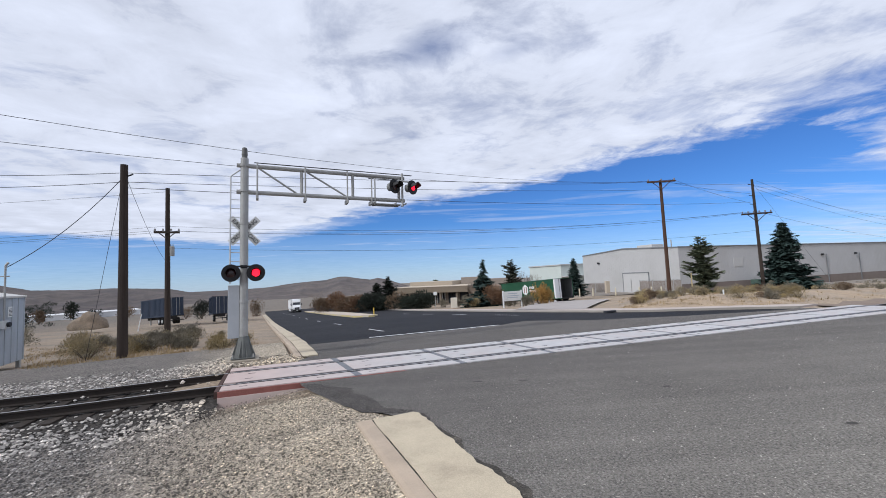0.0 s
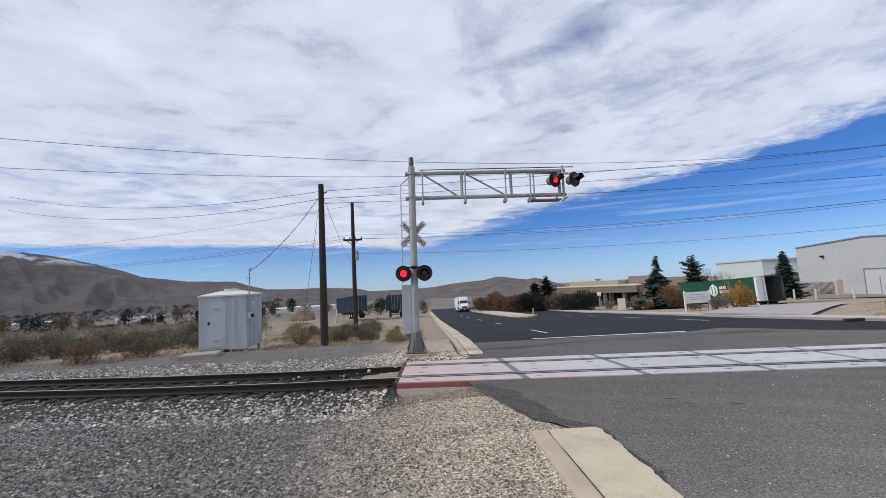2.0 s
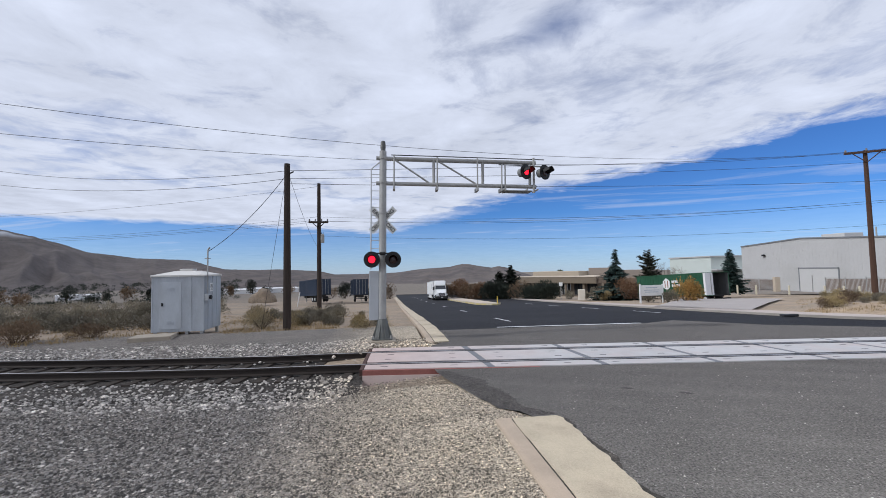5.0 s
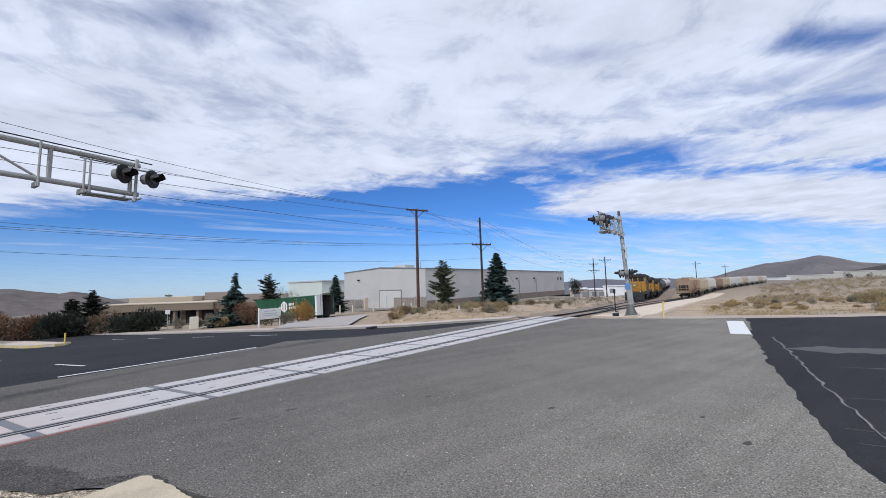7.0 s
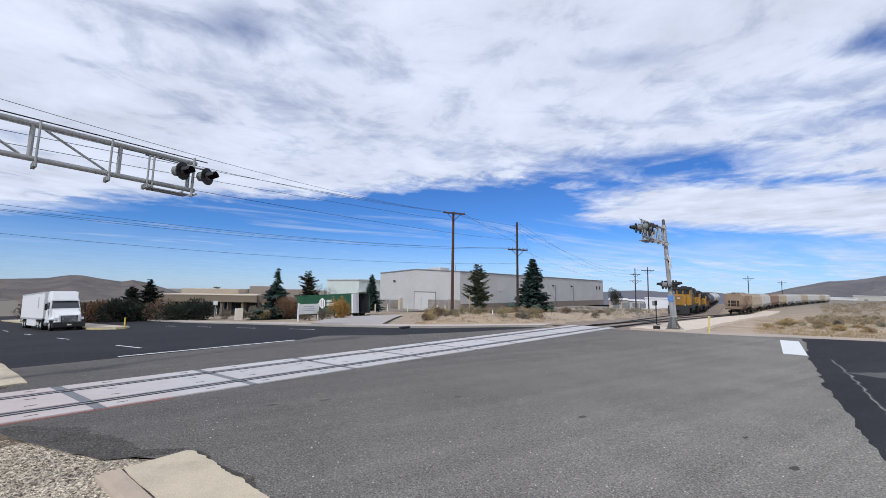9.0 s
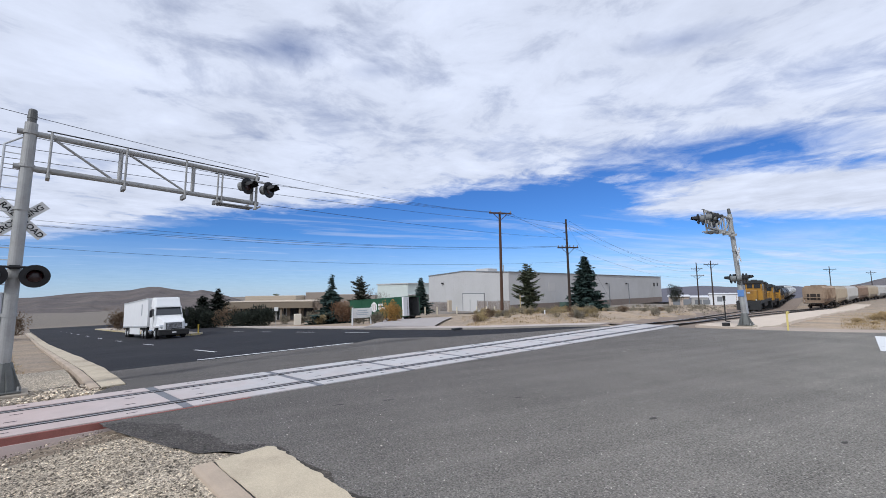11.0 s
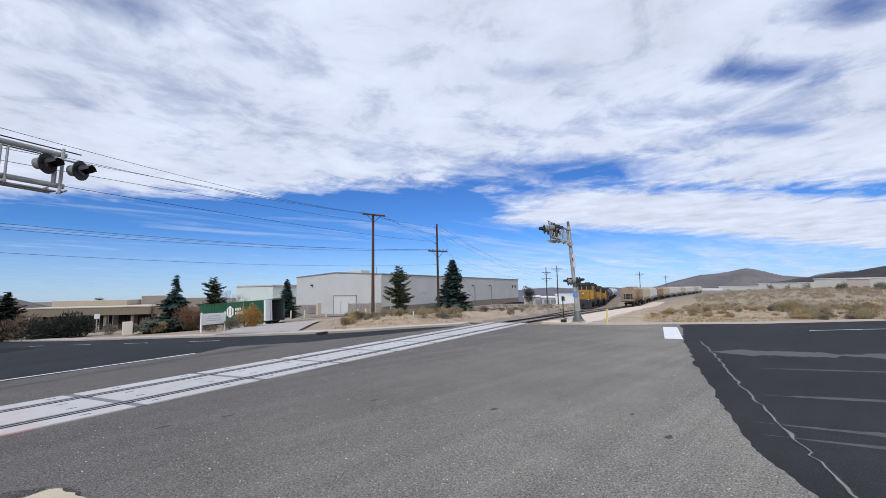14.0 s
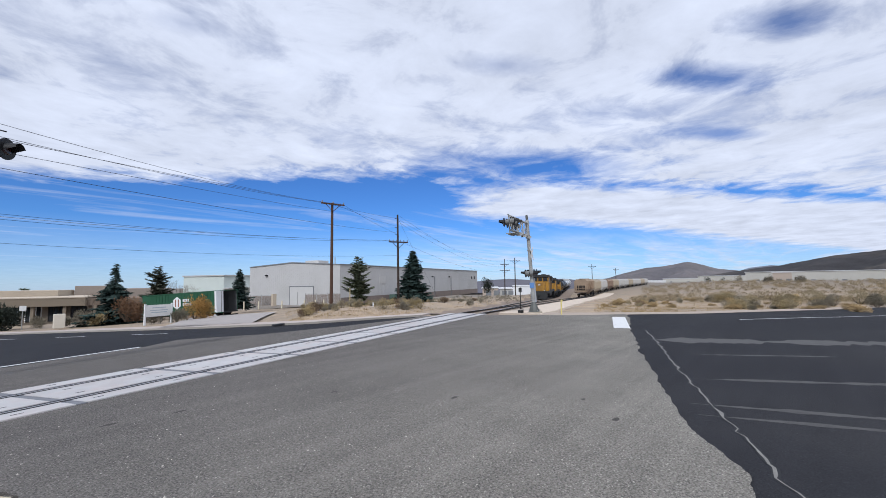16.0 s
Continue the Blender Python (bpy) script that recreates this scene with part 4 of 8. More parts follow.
cantilever("crossing_signal", on(-0.42, 14.72), 20.5, 5.78, (0, 0.9), "grey steel cantilever crossing signal with red flashing lights", False, True,
           lambda L: [(0, 2.9, (0,)), (L - 0.12, 6.18, (0,))])
cantilever("crossing_signal", (26.66, 14.15, gz(26.66, 14.15)), 195.0, 4.5, (2.8, 1.0), "grey cantilever crossing signal seen almost end-on across the road", True, False,
           lambda L: [(0, 2.9, (0, 1)), (L - 0.02, 6.2, (0, 1)), (L - 1.9, 6.2, (0,))])


x, y, z = 26.6, 14.2, gz(26.6, 14.1) + 2.0
plate = tagged(part("notice_plate", box(bmesh.new(), -0.16, -0.01, -0.2, 0.16, 0.01, 0.2, 0.004), mat("blue_notice", (0.12, 0.24, 0.5), 0.5, vary=0.08)), "small blue notice plate on the far signal mast", "sign")
plate.matrix_basis = pose(x - 0.14, y - 0.02, z, 0, 0, -62)


def signal_hut():
    """Sheet-metal equipment hut on short legs, with a hipped roof cap, a door and a service mast."""
    top = thing("signal_hut", pose(*polar(45.6, 23.0), 0, 0, 22), "weathered grey sheet-metal railway equipment hut on short legs", "equipment hut")
    skin = mat("hut_skin", (0.46, 0.49, 0.52), 0.55, metal=0.15, vary=0.1, scale=1.5, fine=20, second=(0.40, 0.42, 0.44), split=0.55, stretch=(1.5, 1.5, 0.5))
    wx, wy, z0, z1 = 1.08, 0.95, 0.18, 2.68
    part("body", box(bmesh.new(), -wx, -wy, z0, wx, wy, z1, 0.01), skin, top)
    for x in [-wx + (2 * wx) * k / 4 for k in range(5)]:
        for y in (-wy, wy):
            part("seam", box(bmesh.new(), x - 0.02, y - 0.025, z0, x + 0.02, y + 0.025, z1, 0.004), skin, top)
    for y in [-wy + (2 * wy) * k / 4 for k in range(5)]:
        for x in (-wx, wx):
            part("seam", box(bmesh.new(), x - 0.025, y - 0.02, z0, x + 0.025, y + 0.02, z1, 0.004), skin, top)
    b = bmesh.new()
    lo = [b.verts.new(p) for p in ((-wx - .06, -wy - .06, z1), (wx + .06, -wy - .06, z1), (wx + .06, wy + .06, z1), (-wx - .06, wy + .06, z1))]
    up = [b.verts.new((p.co.x, p.co.y, z1 + .07)) for p in lo]
    hi = [b.verts.new(p) for p in ((-.45, -.3, z1 + .26), (.45, -.3, z1 + .26), (.45, .3, z1 + .26), (-.45, .3, z1 + .26))]
    b.faces.new(lo[::-1]), b.faces.new(hi)
    for A, B in ((lo, up), (up, hi)):
        for i in range(4):
            b.faces.new((A[i], A[(i + 1) % 4], B[(i + 1) % 4], B[i]))
    box(b, -.3, -.2, z1 + .26, .3, .2, z1 + .36, 0.02)
    bmesh.ops.recalc_face_normals(b, faces=b.faces[:])
    part("roof", b, mat("hut_roof", (0.62, 0.6, 0.56), 0.6, vary=0.12, scale=2), top, "pale dusty hipped metal roof")
    d = part("door", box(bmesh.new(), -0.75, -wy - 0.03, z0 + 0.12, 0.15, -wy - 0.002, z1 - 0.25, 0.01), skin, top)
    part("latch", box(bmesh.new(), -0.68, -wy - 0.06, 1.35, -0.6, -wy - 0.03, 1.5, 0.01), M_BLACK, d)
    for z in (0.55, 2.05):
        v = bmesh.new()
        for k in range(4):
            box(v, -0.45, -wy - 0.045, z + 0.035 * k, -0.15, -wy - 0.03, z + 0.035 * k + 0.015)
        part("louvre", v, skin, d)
    for x in (-0.98, -0.35, 0.35, 0.98):
        for y in (-0.85, 0.85):
            part("leg", box(bmesh.new(), x - 0.06, y - 0.06, -0.15, x + 0.06, y + 0.06, z0, 0.01), M_GALV, top)
    b = bmesh.new()
    rod(b, (wx + 0.08, -0.75, 1.6), (wx + 0.08, -0.75, 3.9), 0.03, seg=10)
    rod(b, (wx + 0.08, -0.75, 3.9), (wx + 0.16, -0.75, 4.02), 0.04, seg=10)
    rod(b, (wx - 0.05, -0.75, 3.5), (wx + 0.2, -0.75, 3.5), 0.02, seg=8)
    part("service_mast", b, M_GALV, top, "thin service mast with a weatherhead")
    mb = part("meter_box", box(bmesh.new(), wx + 0.0, -0.9, 1.55, wx + 0.18, -0.6, 1.85, 0.015), M_ALU, top)
    part("meter", rod(bmesh.new(), (wx + 0.18, -0.75, 1.7), (wx + 0.27, -0.75, 1.7), 0.09, seg=16), M_BLACK, mb)
    part("notice", box(bmesh.new(), wx + 0.005, -0.3, 1.95, wx + 0.02, 0.05, 2.35), M_SIGN, top, "small white notice")
    bmn = bmesh.new()
    for k in range(6):
        box(bmn, wx + 0.021, -0.27, 2.0 + 0.05 * k, wx + 0.023, 0.02 - 0.05 * (k % 2), 2.02 + 0.05 * k)
    part("notice_lines", bmn, M_BLACK, top)
    x, y, z = polar(48.9, 21.4)
    tagged(part("step_slab", box(bmesh.new(), -0.75, -0.55, -0.1, 0.75, 0.55, 0.09, 0.02), M_CONC), "pale concrete step slab before the hut door", "step")
    bpy.data.objects["step_slab"].matrix_basis = pose(x, y, z, 0, 0, 33)


signal_hut()


# ---- poles and wires ----
def pole(name, at, height, r, label, arms=(), material=None, lean=0, gear=None, turn=0):
    top = thing(name, pose(*at, 0, 0, turn) @ pose(0, 0, 0, 0, lean, 0), label, "utility pole", "utility poles")
    b = bmesh.new()
    rod(b, (0, 0, -0.4), (0, 0, height), r, r * 0.68, 14)
    part("pole", b, material or M_POLE, top)
    for z, half, n in arms:
        a = part("crossarm", box(bmesh.new(), -half, -r - 0.1, z - 0.09, half, -r + 0.04, z + 0.09, 0.01), material or M_POLE, top)
        for sg in (-1, 1):
            part("brace", rod(bmesh.new(), (sg * half * 0.62, -r - 0.03, z - 0.05), (0, -r * 0.9, z - half * 0.6), 0.04, seg=6), material or M_POLE, a)
        for k in range(n):
            x = -half * 0.92 + 1.84 * half * k / (n - 1)
            ins = bmesh.new()
            rod(ins, (x, -r - 0.03, z + 0.05), (x, -r - 0.03, z + 0.13), 0.02, seg=8)
            rod(ins, (x, -r - 0.03, z + 0.13), (x, -r - 0.03, z + 0.32), 0.085, 0.06, seg=10)
            part("insulator", ins, mat("insulator", (0.2, 0.19, 0.19), 0.3, vary=0.2, scale=9), a)
    if gear:
        gear(top, r)
    return top


def can(top, r):
    b = bmesh.new()
    rod(b, (0.32, 0, 6.9), (0.32, 0, 7.7), 0.2, seg=16)
    rod(b, (0.32, 0, 7.7), (0.32, 0, 7.78), 0.21, 0.12, seg=16)
    c = part("transformer", b, M_GALV, top, "grey pole-mounted transformer can")
    for k in (-0.08, 0.08):
        part("bushing", rod(bmesh.new(), (0.32 + k, 0, 7.76), (0.32 + k, 0, 7.95), 0.025, seg=8), M_BLACK, c)


P1 = polar(34.5, 21.4)
P2 = polar(30.4, 42.0)
P3 = polar(-33.7, 52.0, -0.7)
P4 = polar(-42.9, 58.0, -0.78)
pole("utility_pole", P1, 8.2, 0.2, "tall dark timber pole with one insulator near its top", gear=lambda t, r: part("insulator", rod(bmesh.new(), (r * 0.7, 0, 7.7), (r + 0.16, 0, 7.78), 0.035, seg=8), M_BLACK, t))
pole("utility_pole", P2, 12.9, 0.24, "dark timber pole with crossarms and a small transformer", arms=((8.95, 0.95, 4),), gear=can, turn=20)
pole("utility_pole", P3, 13.1, 0.22, "reddish timber pole with a braced crossarm across its top", arms=((12.9, 1.55, 3),), material=M_REDPOLE, turn=-10)
pole("utility_pole", P4, 12.8, 0.19, "slim timber pole with a low crossarm of insulators", arms=((8.8, 1.55, 6),), turn=-15, lean=-0.5,
     gear=lambda t, r: [part("side_insulator", rod(bmesh.new(), (-0.1, 0, z), (-0.45, 0, z + 0.06), 0.035, seg=8), M_BLACK, t) for z in (12.2, 10.9, 9.9)])
for az, r, h, arms in ((-57.95, 150, 13.5, ((11.5, 1.6, 4), (9.3, 1.9, 4))), (-59.4, 140, 13.0, ((11.9, 1.9, 4),)), (-69.6, 240, 13, ((11.6, 2.4, 3),)), (-72.5, 300, 12, ((11, 2.2, 3),))):
    x, y, z = polar(az, r)
    pole("utility_pole", (x, y, 2.45 - r * math.tan(radians(2.25)) if r < 200 else z), h, 0.2, "distant timber pole with crossarms beside the line", arms=arms, turn=-40)


def wire(a, b, sag, r=0.012, name="power_line", label="thin dark overhead wire", n=24):
    cu = bpy.data.curves.new(name, "CURVE")
    cu.dimensions, cu.bevel_depth, cu.bevel_resolution = "3D", r, 1
    sp = cu.splines.new("POLY")
    sp.points.add(n)
    for k in range(n + 1):
        f = k / n
        p = Vector(a).lerp(Vector(b), f)
        sp.points[k].co = (p.x, p.y, p.z - sag * 4 * f * (1 - f), 1)
    ob = new(name, cu)
    cu.materials.append(M_WIRE)
    return tagged(ob, label, "overhead wire", "overhead wires")



# ---- overhead lines ----
def arm_point(p, z, off, turn):
    return (p[0] + off * math.cos(radians(turn)), p[1] + off * math.sin(radians(turn)), p[2] + z)


def wires():
    # the high wires that pass over the road from the braced pole, and the pair carried by the near pole
    wire(arm_point(P3, 13.1, -1.4, -10), polar(92.9, 50.5, 14.0), 3.28, n=48)
    wire(arm_point(P3, 13.1, 1.4, -10), polar(90.5, 53.5, 12.7), 3.4, n=48)
    for off in (-1.4, 0.0, 1.4):
        wire(arm_point(P3, 13.1, off, -10), arm_point(P4, 12.3 - (off + 1.4) * 0.8, -0.4, -15), 0.2)
    for z, z3, el in ((0.0, 12.9, 10.6), (-0.4, 12.0, 9.3)):
        a = (P1[0], P1[1], P1[2] + 7.85 + z)
        wire(a, arm_point(P3, z3, 0.1, -10), 0.25)
        wire(a, at_el(65.4, 46, el), 0.9)
    wire((P1[0], P1[1], P1[2] + 7.2), arm_point(P4, 10.2, -0.4, -15), 0.5)
    for k in range(3):
        a = arm_point(P4, 9.05, -1.4 + 0.9 * k, -15)
        m = arm_point(P2, 9.1 + 0.42 * (k % 2), -1.1 + 0.9 * k, 20)
        wire(a, m, 1.0 + 0.1 * k)
        wire(m, polar(74, 95 + 6 * k, 8.2), 1.4)
    wire(arm_point(P4, 6.9, 0, 0), arm_point(P2, 7.6, 0, 0), 1.0)
    wire(arm_point(P2, 12.6, 0, 0), polar(72, 100, 10.6), 1.2)
    # down the line to the right
    q1, q2 = polar(-57.95, 150, 8.5), polar(-59.4, 140, 8.3)
    for z, t, k in ((12.6, 8.0, 0), (11.6, 7.4, 1), (9.0, 6.2, 2), (12.0, 9.6, 3)):
        wire(arm_point(P4, z, 0.3, -15), (q1[0] + k, q1[1], t), 2.2)
    # service drop to the hut, and the poles' guys
    wire((P1[0], P1[1], P1[2] + 7.7), polar(43.6, 22.3, 3.55), 0.35, 0.014)
    wire((P1[0], P1[1], P1[2] + 7.9), polar(37.6, 21.5, gz(*polar(37.6, 21.5)[:2])), 0.0, 0.009, "guy_wire", "thin steel guy wire with a pale guard at its foot")
    wire((P1[0], P1[1], P1[2] + 7.9), (P2[0], P2[1], P2[2] + 6.3), 0.5, 0.01)
    wire((P4[0], P4[1], P4[2] + 12.2), (P4[0] + 7, P4[1] - 1.5, P4[2] + 0.2), 0.0, 0.009, "guy_wire", "thin steel guy wire with a pale guard at its foot")


def at_el(az, r, el):
    """A point at that bearing, distance and elevation from eye height at the crossing."""
    return polar(az, r, 2.45 + r * math.tan(radians(el)))


wires()


# ---- greenery ----
def leaf_mesh(name, verts, faces, material):
    me = bpy.data.meshes.new(name)
    me.from_pydata([tuple(v) for v in verts], [], faces)
    me.materials.append(material)
    return me


def blades(rng, n, rx, rz, size, flat=0.35, core=0.15, up=0.25):
    """Many small leaves on a rounded, uneven clump."""
    vs, fs = [], []
    lumps = [(rng.uniform(-0.55, 0.55) * rx, rng.uniform(-0.55, 0.55) * rx, rng.uniform(0.25, 0.75) * rz, rng.uniform(0.35, 0.62)) for _ in range(7)]
    for _ in range(n):
        cx, cy, cz, r = rng.choice(lumps)
        d = Vector((rng.gauss(0, 1), rng.gauss(0, 1), rng.gauss(0, 1) + up)).normalized()
        q = r * (rng.random() ** flat)
        p = Vector((cx + d.x * q * rx, cy + d.y * q * rx, max(0.01, cz + d.z * q * rz)))
        t = (d + Vector((rng.gauss(0, 0.4), rng.gauss(0, 0.4), rng.gauss(0, 0.4) + 0.5))).normalized()
        s = t.cross(Vector((rng.gauss(0, 1), rng.gauss(0, 1), rng.gauss(0, 1)))).normalized()
        ln, wd = size * rng.uniform(0.6, 1.5), size * rng.uniform(0.16, 0.34)
        i = len(vs)
        vs += [p - s * wd, p + s * wd, p + t * ln + s * wd * 0.4, p + t * ln - s * wd * 0.4]
        fs.append((i, i + 1, i + 2, i + 3))
    return vs, fs


M_SAGE = mat("sage_leaf", (0.185, 0.165, 0.125), 0.95, vary=0.25, scale=0.8, fine=9, second=(0.275, 0.24, 0.17), split=0.52, isle=0.45)
M_RABBIT = mat("rabbitbrush", (0.36, 0.28, 0.14), 0.95, vary=0.2, scale=1.5, fine=9, second=(0.28, 0.235, 0.15), split=0.5, isle=0.45)
M_DRYBUSH = mat("dry_bush", (0.2, 0.14, 0.09), 0.95, vary=0.2, scale=2, isle=0.5)
M_STRAW = mat("straw_grass", (0.47, 0.345, 0.18), 0.95, vary=0.2, scale=0.6, fine=9, second=(0.34, 0.25, 0.13), split=0.5, isle=0.35)
M_FIELD = mat("field_scrub", (0.27, 0.215, 0.14), 0.95, vary=0.25, scale=0.15, fine=6, second=(0.35, 0.275, 0.165), split=0.5, sharp=0.3, isle=0.4)
M_STEM = mat("woody_stem", (0.12, 0.09, 0.065), 0.95, vary=0.3, scale=6)


def shrub(name, at, r, h, material, label, seed, n=900, size=0.09, category="shrub", group="sagebrush"):
    rng = random.Random(seed)
    top = thing(name, pose(*at, 0, 0, rng.uniform(0, 360)), label, category, group)
    b = bmesh.new()
    for k in range(9):
        a = rng.uniform(0, 6.28)
        rod(b, (0, 0, -0.05), (math.cos(a) * r * 0.6, math.sin(a) * r * 0.6, h * rng.uniform(0.4, 0.8)), 0.02 * max(1, h), 0.006, 5)
    tagged(part("woody_base", b, M_STEM, top), kind="stuff")
    ob = new("foliage", leaf_mesh("foliage", *blades(rng, n, r, h, size), material))
    ob.parent = top
    return top


def scatter_brush():
    rng = random.Random(21)
    kinds = []
    for k in range(6):
        m = (M_SAGE, M_SAGE, M_RABBIT, M_SAGE, M_DRYBUSH, M_RABBIT)[k]
        lab = {0: "grey-green sagebrush clump on dry ground", 2: "yellowish rabbitbrush clump on dry ground", 4: "low brown dry bush on bare earth"}[k if k in (0, 2, 4) else (0 if k in (1, 3) else 2)]
        kinds.append((shrub, m, lab, 100 + k, 0.55 + 0.12 * (k % 3), 0.62 + 0.14 * (k % 2)))
    made = []
    for f, m, lab, seed, r, h in kinds:
        made.append(shrub("sagebrush", (0, 0, 0), r, h, m, lab, seed, 1500, 0.06))
    used = [False] * 6
    spots = []

    def put(x, y, s, k=None):
        k = rng.randrange(6) if k is None else k
        m = Matrix.Translation((x, y, field_z(x, y) - 0.1)) @ Euler((0, 0, rng.uniform(0, 6.28))).to_matrix().to_4x4() @ Matrix.Diagonal((s, s, s * rng.uniform(0.8, 1.15), 1))
        if not used[k]:
            made[k].matrix_basis = m
            used[k] = True
        else:
            c = copy_thing(made[k], Matrix.Identity(4))
            c.matrix_basis = m

    # left field, between the line and the valley
    for _ in range(60):
        az, r = rng.uniform(27, 38), rng.uniform(23, 38)
        x, y, _ = polar(az, r)
        if uv(x, y)[0] < -1.2:
            put(x, y, rng.uniform(0.6, 1.2))
    for _ in range(86):
        az, r = rng.uniform(47, 95), rng.uniform(24, 44)
        x, y, _ = polar(az, r)
        put(x, y, rng.uniform(0.9, 2.0), rng.choice((0, 0, 1, 3, 3, 4, 2)))
    for _ in range(10):
        az, r = rng.uniform(21.5, 26), rng.uniform(18, 40)
        x, y, _ = polar(az, r)
        if uv(x, y)[0] < 0.2:
            put(x, y, rng.uniform(0.4, 0.8))
    # bank beyond the far kerb
    for _ in range(100):
        az, r = rng.uniform(-56, -27), rng.uniform(30, 56)
        x, y, _ = polar(az, r)
        s, n = (x) * TC + (y - 11.78) * TS, (y - 11.78) * TC - x * TS
        u, v = uv(x, y)
        if n > 5.5 and u > right_edge(v) + 2.5 and not (v > 20 + 0.8 * (u - 24) and u < 46):
            put(x, y, rng.uniform(0.45, 1.0), rng.choice((0, 2, 2, 5, 4, 1, 3)))
    # the tallest brush stands along the edge of the right field
    for _ in range(24):
        az, r = rng.uniform(-101, -82), rng.uniform(46, 66)
        x, y, _ = polar(az, r)
        put(x, y, rng.uniform(1.1, 1.9), rng.choice((0, 1, 2, 5, 3, 2)))
    # bunches of golden straw among the brush of the right field
    straw = shrub("bunch_grass", (0, 0, 0), 0.5, 0.5, M_STRAW, "golden bunch of tall dry grass", 140, 1500, 0.06, "grass", "bunch grass")
    for k in range(64):
        x, y, _ = polar(rng.uniform(-104, -71), 43 + 45 * rng.random() ** 1.2)
        q = rng.uniform(0.5, 1.35)
        m = Matrix.Translation((x, y, field_z(x, y) - 0.08)) @ Euler((0, 0, rng.uniform(0, 6.28))).to_matrix().to_4x4() @ Matrix.Diagonal((q * 1.3, q, q * rng.uniform(0.6, 1.0), 1))
        (straw if k == 0 else copy_thing(straw, Matrix.Identity(4))).matrix_basis = m
    # brush between the service road and the right field
    for _ in range(46):
        x, y, _ = polar(rng.uniform(-80, -68.5), rng.uniform(46, 125))
        if -34 < track_sn(x, y)[1] < -9:
            put(x, y, rng.uniform(0.4, 1.0), rng.choice((0, 1, 3, 4, 5, 2)))
    # right field
    for _ in range(26):
        az, r = rng.uniform(-104, -73), rng.uniform(42, 80)
        x, y, _ = polar(az, r)
        z0 = gz(x, y)
        put(x, y, rng.uniform(0.35, 0.9) * (1 if r > 50 else 1.3), rng.choice((0, 0, 1, 3, 4, 5, 2)))


def far_brush():
    """Brush too far and too dense to count, one mesh to each field."""
    rng = random.Random(8)
    for name, az0, az1, r0, r1, count, m in (("distant_sagebrush", 42, 112, 44, 150, 900, M_SAGE), ("distant_sagebrush", 46, 98, 28, 60, 420, M_SAGE), ("distant_sagebrush", -108, -69.5, 60, 230, 2300, M_FIELD), ("distant_scrub", 40, 84, 150, 520, 900, M_HEDGE), ("distant_sagebrush", -64, -44, 50, 110, 150, M_SAGE)):
        vs, fs = [], []
        for _ in range(count):
            az = rng.uniform(az0, az1)
            r = r0 + (r1 - r0) * rng.random() ** 1.3
            x, y, _ = polar(az, r)
            if az < -60 and (abs((y - 11.78) * TC - x * TS) < 9 or (r < 150 and noise.noise((x * 0.06, y * 0.06, 4)) < -0.12)):
                continue
            z = field_z(x, y) - 0.1
            s = rng.uniform(0.35, 0.8) * (1 + r / 200) * (1.35 if az > 0 else 0.8)
            a, f = blades(rng, 110, s, s * 0.75, 0.13 * s) if r < 70 else blades(rng, 46, s, s * 0.75, 0.24 * s)
            i = len(vs)
            vs += [(p.x + x, p.y + y, p.z + z) for p in a]
            fs += [tuple(q + i for q in g) for g in f]
        tagged(new(name, leaf_mesh(name, vs, fs, m)), "low grey-green sagebrush covering the dry plain", "sagebrush", kind="stuff")


def dry_grass():
    rng = random.Random(5)
    vs, fs = [], []
    zones = [(28, 42, 20.5, 46, 900), (46, 100, 23, 60, 3600), (-57, -28, 29, 62, 1800), (-104, -70, 34, 85, 4200), (20.8, 27, 16, 40, 160)]
    for a0, a1, r0, r1, n in zones:
        for _ in range(n):
            az, r = rng.uniform(a0, a1), r0 + (r1 - r0) * rng.random() ** 1.4
            x, y, _ = polar(az, r)
            u, v = uv(x, y)
            nn = (y - 11.78) * TC - x * TS
            if abs(nn) < 4.5 or (left_edge(v) - 0.6 < u < right_edge(v) + 2.6):
                continue
            if noise.noise((x * 0.12, y * 0.12, 7)) < -0.05 and rng.random() < 0.75:
                continue
            z = field_z(x, y) - 0.06
            for k in range(9):
                a = rng.uniform(0, 6.28)
                h, w = rng.uniform(0.06, 0.19), rng.uniform(0.006, 0.018)
                px, py = x + rng.uniform(-0.2, 0.2), y + rng.uniform(-0.2, 0.2)
                dx, dy = math.cos(a), math.sin(a)
                i = len(vs)
                vs += [(px - dy * w, py + dx * w, z), (px + dy * w, py - dx * w, z), (px + dx * h * 0.5, py + dy * h * 0.5, z + h)]
                fs.append((i, i + 1, i + 2))
    tagged(new("dry_grass", leaf_mesh("dry_grass", vs, fs, M_STRAW)), "thin straw-coloured dry grass", "grass", kind="stuff")


